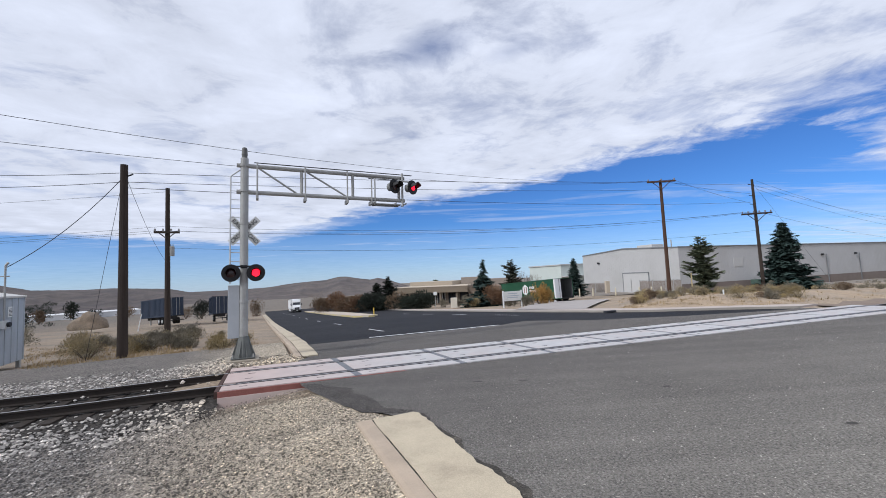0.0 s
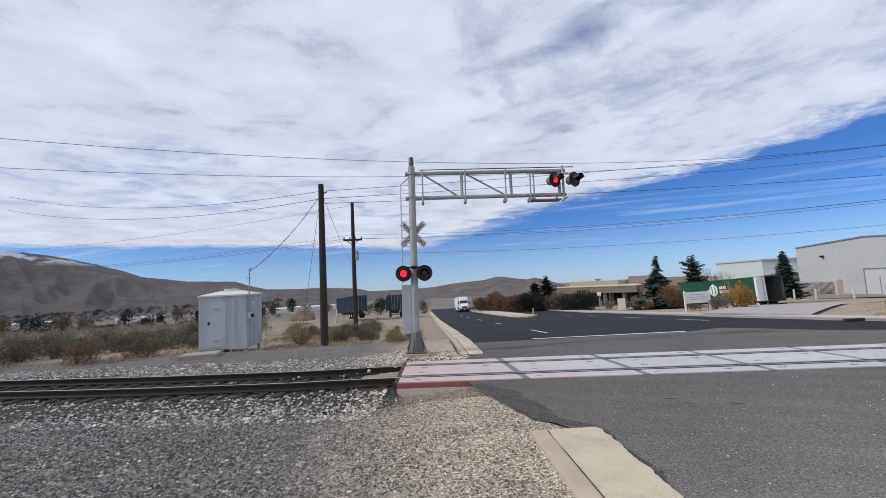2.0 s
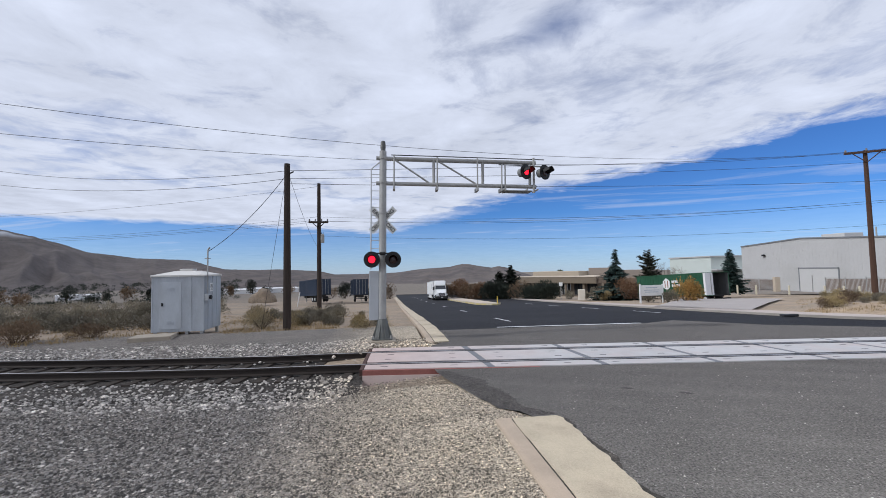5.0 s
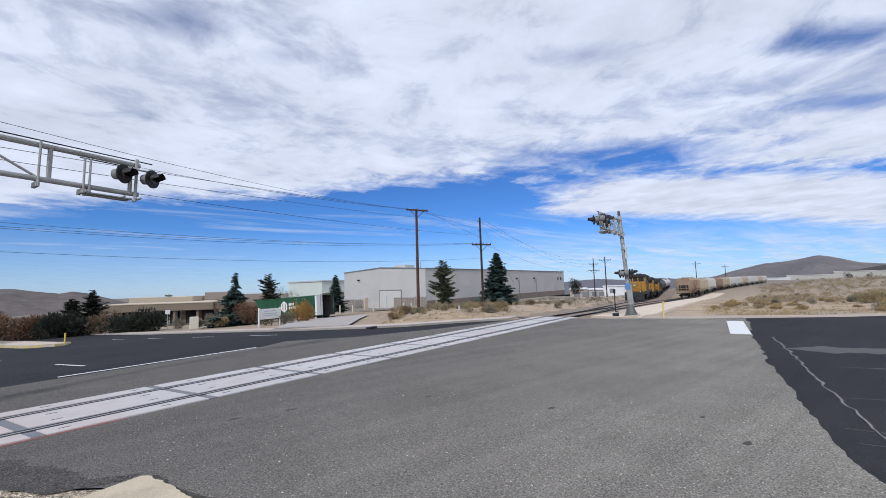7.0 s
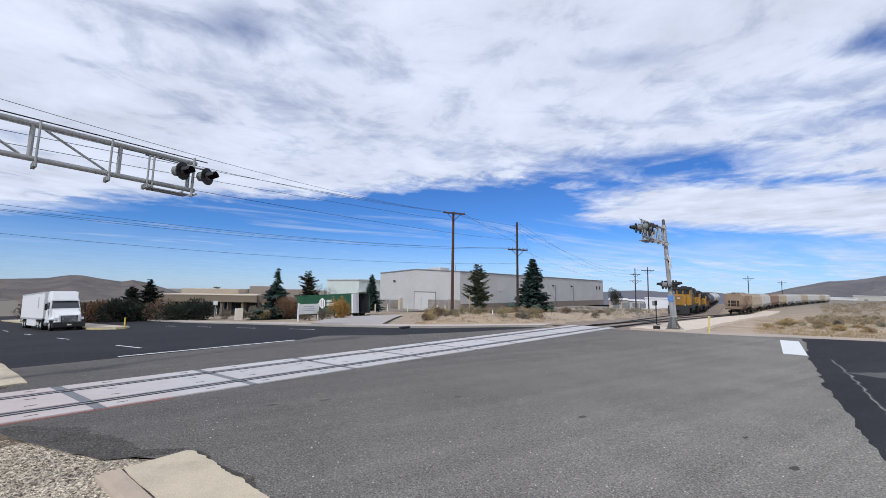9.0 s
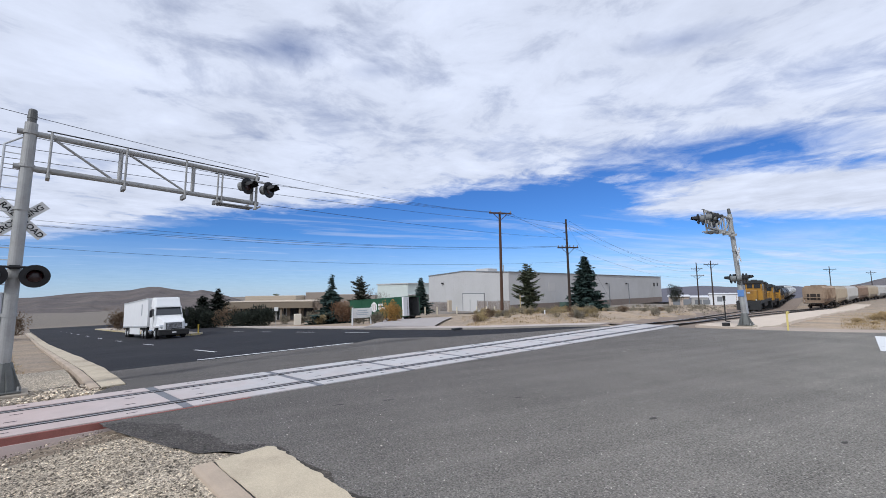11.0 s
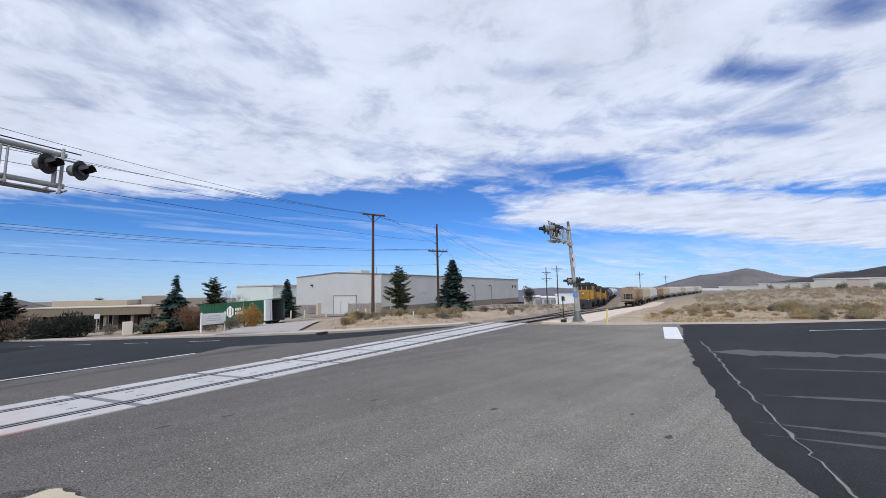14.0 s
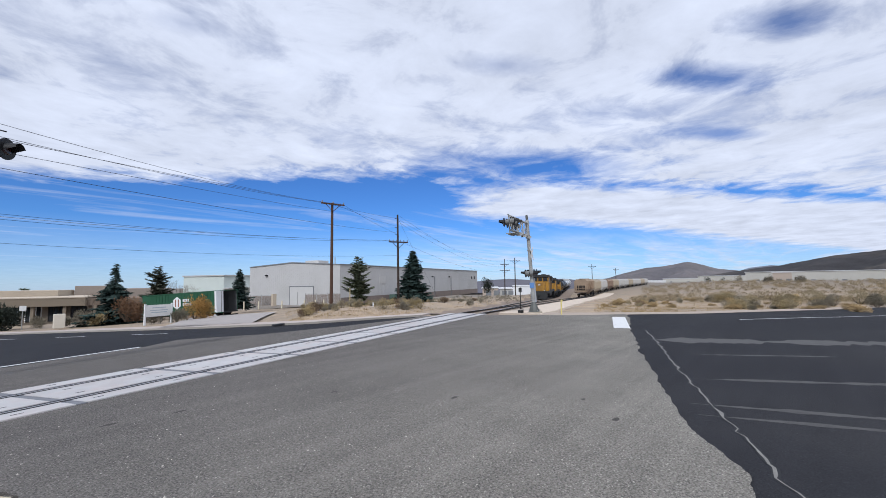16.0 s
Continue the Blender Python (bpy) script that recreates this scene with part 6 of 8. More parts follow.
def yard_fence():
    """Chain-link gates and slatted fence before the warehouse, with pale bollards."""
    top = thing("yard_fence", Matrix.Identity(4), "brown slatted chain-link yard fence with a gate", "fence")
    slat = mat("fence_slats", (0.24, 0.19, 0.155), 0.9, vary=0.15, scale=1, fine=6)
    spans = [(-20.6, -23.6, 86), (-23.6, -26.2, 84), (-30.3, -33.2, 80), (-33.2, -34.9, 78)]
    for a0, a1, r in spans:
        p, q = Vector(at_el(a0, r, -2.95)), Vector(at_el(a1, r, -3.0))
        n = max(2, int((q - p).length / 1.6))
        for k in range(n + 1):
            c = p.lerp(q, k / n)
            part("post", rod(bmesh.new(), (c.x, c.y, c.z - 0.2), (c.x, c.y, c.z + 2.0), 0.05, seg=8), M_GALV, top)
        b = bmesh.new()
        d = (q - p).normalized()
        nrm = Vector((-d.y, d.x, 0)) * 0.015
        m = int((q - p).length / 0.12)
        for k in range(m):
            c = p.lerp(q, (k + 0.1) / m)
            e = p.lerp(q, (k + 0.85) / m)
            v = [b.verts.new(w) for w in (c - nrm, e - nrm, e - nrm + Vector((0, 0, 1.75)), c - nrm + Vector((0, 0, 1.75)), c + nrm, e + nrm, e + nrm + Vector((0, 0, 1.75)), c + nrm + Vector((0, 0, 1.75)))]
            for g in ((0, 1, 2, 3), (7, 6, 5, 4), (0, 4, 5, 1), (3, 2, 6, 7), (1, 5, 6, 2), (0, 3, 7, 4)):
                b.faces.new([v[i] for i in g])
        tagged(part("slats", b, slat, top), kind="stuff")
        for z in (0.1, 1.85):
            part("top_rail", rod(bmesh.new(), p + Vector((0, 0, z)), q + Vector((0, 0, z)), 0.03, seg=6), M_GALV, top)
    for az, r, h, w in ((-26.4, 82, 2.1, 0.35), (-29.3, 80, 2.3, 0.05)):
        x, y, z = at_el(az, r, -3.0)
        tagged(part("gate_pillar", box(bmesh.new(), x - w, y - w, z - 0.2, x + w, y + w, z + h, 0.03), M_CREAM if w > 0.1 else M_GALV), "pale square gate pillar by the yard", "pillar", "gate pillars")
    for az in (-22.0, -22.9, -24.6, -27.4, -30.2, -31.6, -32.7):
        x, y, z = at_el(az, 72, -3.3)
        b = bmesh.new()
        rod(b, (x, y, z - 0.2), (x, y, z + 1.05), 0.11, seg=12)
        ball(b, (x, y, z + 1.05), 0.11, 2, sz=0.5)
        tagged(part("bollard", b, mat("cream_bollard", (0.62, 0.56, 0.42), 0.6, vary=0.1), smooth=False), "cream painted steel bollard at the yard entrance", "bollard", "yard bollards")


def offices():
    """Low tan office block with a deep fascia, shaded glazing under it and a second roof behind."""
    p, q = Vector(polar(2.6, 96, -3.9)), Vector(polar(-14.5, 86, -3.9))
    ang = math.degrees(math.atan2(q.y - p.y, q.x - p.x))
    L = (q - p).length
    top = thing("office_building", pose(p.x, p.y, -4.05, 0, 0, ang), "long low tan stucco office building with a deep flat fascia", "office building")
    # Wall colour is darkened for the shade under the fascia.
    part("wall", box(bmesh.new(), 0, 1.8, 0, L, 16, 3.2), mat("shade_toned_wall", (0.25, 0.205, 0.16), 0.9, vary=0.1), top)
    part("fascia", box(bmesh.new(), -1.2, 0, 3.0, L * 0.62, 16.5, 4.3, 0.03), M_TAN, top, "tan stucco fascia band")
    part("fascia", box(bmesh.new(), L * 0.62, 0.6, 3.0, L, 16, 4.1, 0.03), mat("brown_fascia", (0.21, 0.16, 0.12), 0.9, vary=0.08), top, "darker brown fascia band")
    part("coping", box(bmesh.new(), -1.3, -0.08, 4.3, L * 0.62 + 0.1, 16.6, 4.45, 0.02), M_CREAM, top)
    part("roof_block", box(bmesh.new(), -0.8, 9, 4.3, L * 0.38, 15.5, 5.5, 0.03), M_CREAM, top, "cream upper roof block")
    part("roof_block", box(bmesh.new(), L * 0.4, 14, 4.3, L * 0.56, 22, 6.2, 0.03), mat("grey_roof_block", (0.34, 0.29, 0.245), 0.9, vary=0.08), top)
    part("roof_block", box(bmesh.new(), L * 0.66, 12, 4.1, L * 0.9, 20, 5.6, 0.03), MATS["grey_roof_block"], top)
    for k in range(9):
        x0 = 1.2 + (L - 3) * k / 9
        w = part("window", box(bmesh.new(), x0, 1.70, 0.5, x0 + (L - 3) / 9 - 0.9, 1.79, 2.9), M_GLASS, top, "dark office glazing")
        for f in (0.0, 0.33, 0.66, 1.0):
            xx = x0 + ((L - 3) / 9 - 0.9) * f
            part("mullion", box(bmesh.new(), xx - 0.05, 1.6, 0.5, xx + 0.05, 1.72, 2.9), M_WHITE if k in (2, 3) else M_FRAME, w)
    for k in range(5):
        x0 = 3 + (L * 0.55) * k / 4
        part("column", box(bmesh.new(), x0, 0.4, 0, x0 + 0.4, 0.8, 3.0, 0.02), M_TAN, top)
    x, y, z = at_el(-5.65, 58, -4.25)
    tagged(part("utility_cabinet", box(bmesh.new(), x - 0.45, y - 0.35, z - 0.2, x + 0.45, y + 0.35, z + 1.25, 0.04), mat("cream_cabinet", (0.66, 0.6, 0.5), 0.7, vary=0.08)), "cream utility cabinet beside the pavement", "utility cabinet")
    x, y, z = at_el(-3.0, 60, -4.2)
    sgn = thing("street_sign", pose(x, y, z), "small white sign on a thin post", "sign")
    part("post", rod(bmesh.new(), (0, 0, -0.2), (0, 0, 2.2), 0.04, seg=8), M_GALV, sgn)
    part("plate", box(bmesh.new(), -0.25, -0.06, 1.75, 0.25, -0.04, 2.25, 0.005), M_SIGN, sgn)


def yard_sign():
    a, b = Vector(at_el(-12.75, 54, -4.35)), Vector(at_el(-15.25, 48, -4.5))
    ang = math.degrees(math.atan2(b.y - a.y, b.x - a.x))
    L = 2.5
    top = thing("yard_sign", pose(b.x, b.y, b.z + 0.1, 0, 0, 20), "white low billboard between two white posts", "sign")
    for x in (-L, 0):
        part("post", box(bmesh.new(), x - 0.07, -0.07, -0.3, x + 0.07, 0.07, 1.75, 0.01), M_WHITE, top)
    bd = part("board", box(bmesh.new(), -L + 0.07, -0.04, 0.55, -0.07, 0.04, 1.65, 0.01), M_SIGN, top)
    lines = bmesh.new()
    for z, w in ((1.35, 1.3), (1.1, 1.7), (0.9, 1.5)):
        box(lines, -L / 2 - w / 2, -0.046, z, -L / 2 + w / 2, -0.041, z + 0.07)
    part("lettering_bars", lines, mat("faded_blue_print", (0.42, 0.47, 0.52), 0.6, vary=0.1), bd)


def semi_trailer(name, front, rear, box_mat, label, mark_fn=None, open_rear=False, height=2.9, floor=1.15, width=2.55):
    """Box trailer from its front to its rear end, on running gear; +y is its forward way."""
    f, r = Vector(front), Vector(rear)
    d = f - r
    ang = math.degrees(math.atan2(d.y, d.x)) - 90
    tilt = math.degrees(math.atan2(d.z, Vector((d.x, d.y)).length))
    L = d.length
    top = thing(name, pose(*r, tilt, 0, ang), label, "semi-trailer", "parked trailers")
    w, z0, z1, t = width / 2, floor, floor + height, 0.05
    b = bmesh.new()
    box(b, -w, 0, z0, -w + t, L, z1), box(b, w - t, 0, z0, w, L, z1), box(b, -w, 0, z1 - t, w, L, z1), box(b, -w, L - t, z0, w, L, z1)
    if not open_rear:
        box(b, -w, 0, z0, w, t, z1)
    body = part("box_body", b, box_mat, top)
    b = bmesh.new()
    n = int(L / 0.55)
    for k in range(n):
        y = 0.3 + (L - 0.6) * k / n
        for sx in (-1, 1):
            box(b, sx * w - 0.03, y, z0 + 0.12, sx * w + 0.03, y + 0.14, z1 - 0.12)
    tagged(part("side_rib", b, box_mat, body), kind="stuff")
    for sx in (-1, 1):
        part("top_edge", box(bmesh.new(), sx * w - 0.05, 0, z1 - 0.1, sx * w + 0.05, L, z1 + 0.03, 0.01), box_mat, body)
        part("bottom_edge", box(bmesh.new(), sx * w - 0.05, 0, z0 - 0.1, sx * w + 0.05, L, z0 + 0.06, 0.01), box_mat, body)
    part("floor", box(bmesh.new(), -w, 0, z0 - 0.12, w, L, z0), M_FRAME, top)
    part("chassis", box(bmesh.new(), -0.5, 0.2, 0.75, 0.5, L - 0.5, z0 - 0.12, 0.02), M_FRAME, top)
    for y in (1.4, 2.7):
        for sx in (-1, 1):
            wheel(top, sx * (w - 0.3), y, 0.5, 0.5)
    part("rear_bumper", box(bmesh.new(), -w, -0.05, 0.5, w, 0.08, 0.62, 0.01), M_FRAME, top)
    for sx in (-1, 1):
        part("landing_leg", box(bmesh.new(), sx * 0.7 - 0.07, L - 2.6, 0.0, sx * 0.7 + 0.07, L - 2.45, 1.05, 0.01), M_GALV, top)
    if open_rear:
        inner = mat("trailer_lining", (0.13, 0.13, 0.128), 0.7, vary=0.15, scale=2)
        for sx in (-1, 1):
            part("lining", box(bmesh.new(), sx * (w - 0.075) - 0.012, 0.05, z0, sx * (w - 0.075) + 0.012, L - 0.1, z1 - 0.06), inner, body, "grey ribbed lining")
        part("lining", box(bmesh.new(), -w + 0.1, L - 0.14, z0, w - 0.1, L - 0.1, z1 - 0.06), inner, body)
        for k in range(9):
            part("lining_rib", box(bmesh.new(), w - 0.12, 0.3 + k * 1.1, z0, w - 0.05, 0.4 + k * 1.1, z1 - 0.1), inner, body)
            part("lining_rib", box(bmesh.new(), -w + 0.05, 0.3 + k * 1.1, z0, -w + 0.12, 0.4 + k * 1.1, z1 - 0.1), inner, body)
        q = part("rear_door", box(bmesh.new(), -w - 0.06, -0.02, z0, -w - 0.01, 1.25, z1 - 0.05, 0.01), M_WHITE, top, "white rear door swung open")
        for z in (0.5, 1.2, 1.9):
            part("hinge", box(bmesh.new(), -w - 0.09, -0.06, z0 + z, -w, 0.06, z0 + z + 0.12), M_GALV, q)
        q = part("rear_door", box(bmesh.new(), -w - 1.2, -0.12, z0, -w - 0.02, -0.05, z1 - 0.05, 0.01), M_WHITE, top, "white rear door swung open")
        for z in (0.2, 2.3):
            part("lock_bar", rod(bmesh.new(), (-w - 0.4, -0.15, z0 + 0.05), (-w - 0.4, -0.15, z1 - 0.1), 0.03, seg=6), M_GALV, q)
    else:
        for x in (-0.75, -0.3, 0.3, 0.75):
            part("lock_bar", rod(bmesh.new(), (x, -0.04, z0 + 0.05), (x, -0.04, z1 - 0.05), 0.025, seg=6), M_GALV, top)
    if mark_fn:
        mark_fn(top, body, w, L, z0, z1)
    return top


def wheel(parent, x, y, z, r, width=0.28, name="wheel"):
    b = bmesh.new()
    s = 1 if x > 0 else -1
    rod(b, (x - width / 2, y, z), (x + width / 2, y, z), r, seg=22)
    rod(b, (x + s * width / 2, y, z), (x + s * (width / 2 + 0.02), y, z), r * 0.93, r * 0.8, seg=22)
    t = part(name, b, M_TYRE, parent, "black rubber tyre")
    b = bmesh.new()
    rod(b, (x + s * width / 2, y, z), (x + s * (width / 2 + 0.03), y, z), r * 0.58, r * 0.5, seg=18)
    rod(b, (x + s * width / 2, y, z), (x + s * (width / 2 + 0.09), y, z), r * 0.2, r * 0.16, seg=12)
    part("rim", b, M_ALU, t, "dull aluminium rim")
    return t


def trailers():
    green = mat("green_trailer", (0.022, 0.085, 0.045), 0.5, vary=0.12, scale=0.8, second=(0.03, 0.10, 0.055), split=0.5)
    navy = mat("navy_container", (0.022, 0.034, 0.058), 0.6, vary=0.15, scale=1.2, second=(0.035, 0.045, 0.07), split=0.55)

    def emblem(top, body, w, L, z0, z1):
        b = bmesh.new()
        pts = [(0, 0.85), (0.62, 0.42), (0.62, -0.42), (0, -0.85), (-0.62, -0.42), (-0.62, 0.42)]
        m = Matrix.Translation((-w - 0.05, 7.3, z0 + 1.5)) @ Matrix(((0, 0, -1, 0), (-1, 0, 0, 0), (0, 1, 0, 0), (0, 0, 0, 1)))
        prism(b, pts, 0, 0.02, m)
        e = part("emblem", b, M_WHITE, body, "white hexagonal emblem")
        b = bmesh.new()
        for x in (-0.3, 0.18):
            prism(b, [(x, -0.5), (x + 0.14, -0.5), (x + 0.14, 0.5), (x, 0.5)], 0.021, 0.03, m)
        part("emblem_glyph", b, mat("brown_print", (0.25, 0.09, 0.05), 0.6), e)
        b = bmesh.new()
        for z, wd in ((0.12, 1.1), (-0.4, 1.5)):
            for k in range(4):
                prism(b, [(0.95 + k * wd / 4, z), (0.95 + (k + 0.75) * wd / 4, z), (0.95 + (k + 0.75) * wd / 4, z + 0.36), (0.95 + k * wd / 4, z + 0.36)], 0.0, 0.02, m)
        part("lettering_bars", b, M_WHITE, body)

    semi_trailer("box_trailer", polar(-13.35, 70.0, -3.05), polar(-21.45, 60.5, -2.3), green, "dark green box trailer, its rear doors open on an empty interior", emblem, True, 2.8, 1.0)

    def stripes(top, body, w, L, z0, z1):
        b = bmesh.new()
        for k in range(3):
            box(b, w + 0.03, L * 0.35 + k * 0.5, z0 + 1.5, w + 0.06, L * 0.35 + k * 0.5 + 0.36, z0 + 1.95)
        part("lettering_bars", b, mat("faded_white_print", (0.5, 0.52, 0.55), 0.6), body)

    semi_trailer("container_trailer", polar(32.05, 82, -3.25), polar(29.75, 72.5, -2.7), navy, "dark blue shipping container on a road chassis", stripes, False, 2.7, 1.25)
    semi_trailer("container_trailer", polar(25.35, 84, -3.5), polar(24.8, 73, -2.95), navy, "dark blue shipping container on a road chassis, end-on", None, False, 2.75, 1.25)
    for az, r in ((33.2, 70), (22.6, 88), (23.4, 84), (21.9, 60)):
        x, y, z = polar(az, r)
        tagged(part("fence_post", rod(bmesh.new(), (x, y, z - 0.2), (x + (0.5 if az > 30 else 0), y, z + 2.2), 0.06, seg=8), M_WHITE if az > 30 else M_POLE), "single thin post standing in the waste ground", "post", "posts")


# ---- the lorry that comes up the road ----
def lorry():
    """White day-cab tractor and box trailer. It faces -y; its front axle is at y = 0."""
    top = thing("semi_truck", pose(0, 0, 0), "white day-cab semi truck pulling a white box trailer", "truck")

    def loft(sections, name, m, parent, label=""):
        b = bmesh.new()
        rings = []
        for y, pts in sections:
            rings.append([b.verts.new((x, y, z)) for x, z in pts])
        for A, B in zip(rings, rings[1:]):
            for i in range(len(A)):
                b.faces.new((A[i], A[(i + 1) % len(A)], B[(i + 1) % len(B)], B[i]))
        b.faces.new(rings[0]), b.faces.new(rings[-1][::-1])
        bmesh.ops.recalc_face_normals(b, faces=b.faces[:])
        bmesh.ops.bevel(b, geom=[e for e in b.edges], offset=0.03, segments=2, affect="EDGES")
        return part(name, b, m, parent, label)

    def sec(hw, z0, z1, r=0.0):
        return [(-hw, z0), (hw, z0), (hw * (1 - r), z1), (-hw * (1 - r), z1)]

    loft([(-1.25, sec(0.78, 0.75, 1.45, 0.05)), (-0.9, sec(0.98, 0.72, 1.68, 0.1)), (0.55, sec(1.05, 0.7, 1.98, 0.12))], "hood", M_WHITE, top, "sloping white bonnet")
    cab = loft([(0.5, sec(1.12, 0.75, 2.0, 0.03)), (0.62, sec(1.15, 0.75, 2.08, 0.04)), (1.05, sec(1.17, 0.75, 2.9, 0.10)), (2.35, sec(1.18, 0.75, 2.95, 0.1))], "cab", M_WHITE, top, "white day cab")
    loft([(0.95, sec(1.0, 2.9, 3.0, 0.05)), (1.35, sec(1.05, 2.9, 3.72, 0.1)), (2.3, sec(1.12, 2.9, 3.82, 0.08))], "roof_fairing", M_WHITE, top, "tall white roof fairing")
    b = bmesh.new()
    v = [b.verts.new(p) for p in ((-1.03, 0.60, 2.12), (1.03, 0.60, 2.12), (0.93, 0.985, 2.82), (-0.93, 0.985, 2.82))]
    b.faces.new(v)
    ext = bmesh.ops.extrude_face_region(b, geom=b.faces[:])
    for e in ext["geom"]:
        if isinstance(e, bmesh.types.BMVert):
            e.co.y += 0.06
    bmesh.ops.recalc_face_normals(b, faces=b.faces[:])
    part("windscreen", b, M_GLASS, cab, "dark raked windscreen")
    part("sun_visor", box(bmesh.new(), -1.05, 0.8, 2.83, 1.05, 1.15, 2.93, 0.02), M_WHITE, cab)
    for sx in (-1, 1):
        part("side_window", box(bmesh.new(), sx * 1.145 - 0.03, 1.1, 2.08, sx * 1.145 + 0.03, 1.95, 2.72, 0.01), M_GLASS, cab)
        part("cab_door", box(bmesh.new(), sx * 1.18 - 0.015, 0.95, 0.95, sx * 1.18 + 0.015, 2.05, 2.03, 0.01), M_WHITE, cab)
        m = part("mirror", box(bmesh.new(), sx * 1.42 - 0.1, 0.5, 1.95, sx * 1.42 + 0.1, 0.62, 2.6, 0.03), M_BLACK, top)
        part("mirror_arm", rod(bmesh.new(), (sx * 1.15, 0.75, 2.6), (sx * 1.42, 0.56, 2.55), 0.025, seg=6), M_BLACK, m)
        part("headlight", box(bmesh.new(), sx * 0.86 - 0.2, -1.2, 1.0, sx * 0.86 + 0.2, -0.95, 1.26, 0.04), mat("headlight_glass", (0.72, 0.74, 0.76), 0.15, vary=0.05, spec=0.7), top)
        part("fender", box(bmesh.new(), sx * 1.08 - 0.16, -0.62, 1.0, sx * 1.08 + 0.13, 0.62, 1.18, 0.05), M_WHITE, top)
        part("tank", rod(bmesh.new(), (sx * 0.92, 1.1, 0.68), (sx * 0.92, 2.4, 0.68), 0.3, seg=18), M_CHROME, top, "bright fuel tank")
        part("step", box(bmesh.new(), sx * 1.15 - 0.08, 0.95, 0.42, sx * 1.15 + 0.08, 2.0, 0.5, 0.01), M_BLACK, top)
        wheel(top, sx * 1.02, 0, 0.5, 0.5)
        for y in (3.6, 4.9, 12.6, 13.9):
            wheel(top, sx * 0.98, y, 0.5, 0.5, 0.5)
    b = bmesh.new()
    box(b, -0.6, -1.31, 0.85, 0.6, -1.2, 1.42, 0.03)
    g = part("grille", b, M_BLACK, top, "black grille with bright bars")
    for k in range(6):
        part("grille_bar", box(bmesh.new(), -0.56, -1.335, 0.9 + k * 0.085, 0.56, -1.3, 0.93 + k * 0.085, 0.005), M_CHROME, g)
    part("bumper", box(bmesh.new(), -1.18, -1.42, 0.3, 1.18, -0.95, 0.82, 0.08), M_FRAME, top, "dark plastic bumper")
    part("number_plate_bar", box(bmesh.new(), -0.16, -1.44, 0.5, 0.16, -1.415, 0.62), M_SIGN, top)
    b = bmesh.new()
    for k in range(4):
        prism(b, [(-0.42 + k * 0.22, 0), (-0.26 + k * 0.22, 0), (-0.2 + k * 0.22, 0.2), (-0.36 + k * 0.22, 0.2)], 0, 0.02, pose(0, 1.2, 3.28, 72, 0, 0))
    box(b, -0.45, 1.12, 3.16, 0.45, 1.17, 3.2)
    part("fairing_mark", b, M_BLACK, top, "dark slanted bars of an emblem")
    part("frame_rail", box(bmesh.new(), -0.45, 0.6, 0.7, 0.45, 5.6, 0.95, 0.02), M_FRAME, top)
    z0, z1, y0, y1 = 1.1, 3.78, 2.75, 15.6
    t = part("trailer_box", box(bmesh.new(), -1.28, y0, z0, 1.28, y1, z1, 0.02), M_WHITE, top, "plain white box trailer")
    for sx in (-1, 1):
        part("side_rail", box(bmesh.new(), sx * 1.28 - 0.03, y0, z0 - 0.05, sx * 1.28 + 0.03, y1, z0 + 0.12, 0.01), M_ALU, t)
        part("top_rail", box(bmesh.new(), sx * 1.28 - 0.03, y0, z1 - 0.1, sx * 1.28 + 0.03, y1, z1 + 0.02, 0.01), M_ALU, t)
        part("side_skirt", box(bmesh.new(), sx * 1.24 - 0.02, 6.2, 0.35, sx * 1.24 + 0.02, 11.6, z0 - 0.05, 0.01), M_WHITE, t, "white side skirt")
        part("side_badge", box(bmesh.new(), sx * 1.285 - 0.01, 5.2, 2.2, sx * 1.285 + 0.01, 5.6, 3.3), mat("grey_badge", (0.35, 0.36, 0.38), 0.5), t)
    part("trailer_frame", box(bmesh.new(), -0.5, 4.0, 0.75, 0.5, y1 - 0.2, z0 - 0.02, 0.01), M_FRAME, t)
    return top


TRUCK = lorry()


# ---- trains ----
def rail_pose(s, which, dz=0.0):
    x, y, h = line_at(s, which)
    return x, y, rail_z(s, which) + dz, math.degrees(h)


def bogie(parent, x, axles=2, name="bogie"):
    """Truck frame with its wheelsets; x is along the car."""
    b = bmesh.new()
    half = 0.9 if axles == 2 else 1.75
    for sy in (-1, 1):
        box(b, x - half - 0.35, sy * 0.98 - 0.09, 0.4, x + half + 0.35, sy * 0.98 + 0.09, 0.75, 0.05)
    box(b, x - 0.3, -0.98, 0.45, x + 0.3, 0.98, 0.8, 0.03)
    bg = part(name, b, mat("grimy_bogie", (0.045, 0.038, 0.032), 0.85, vary=0.25, scale=3), parent)
    for k in range(axles):
        xx = x - half + 2 * half * k / (axles - 1)
        for sy in (-1, 1):
            part("wheel", rod(bmesh.new(), (xx, sy * 0.7, 0.46), (xx, sy * 0.84, 0.46), 0.46, seg=18), M_RAIL, bg)
    return bg


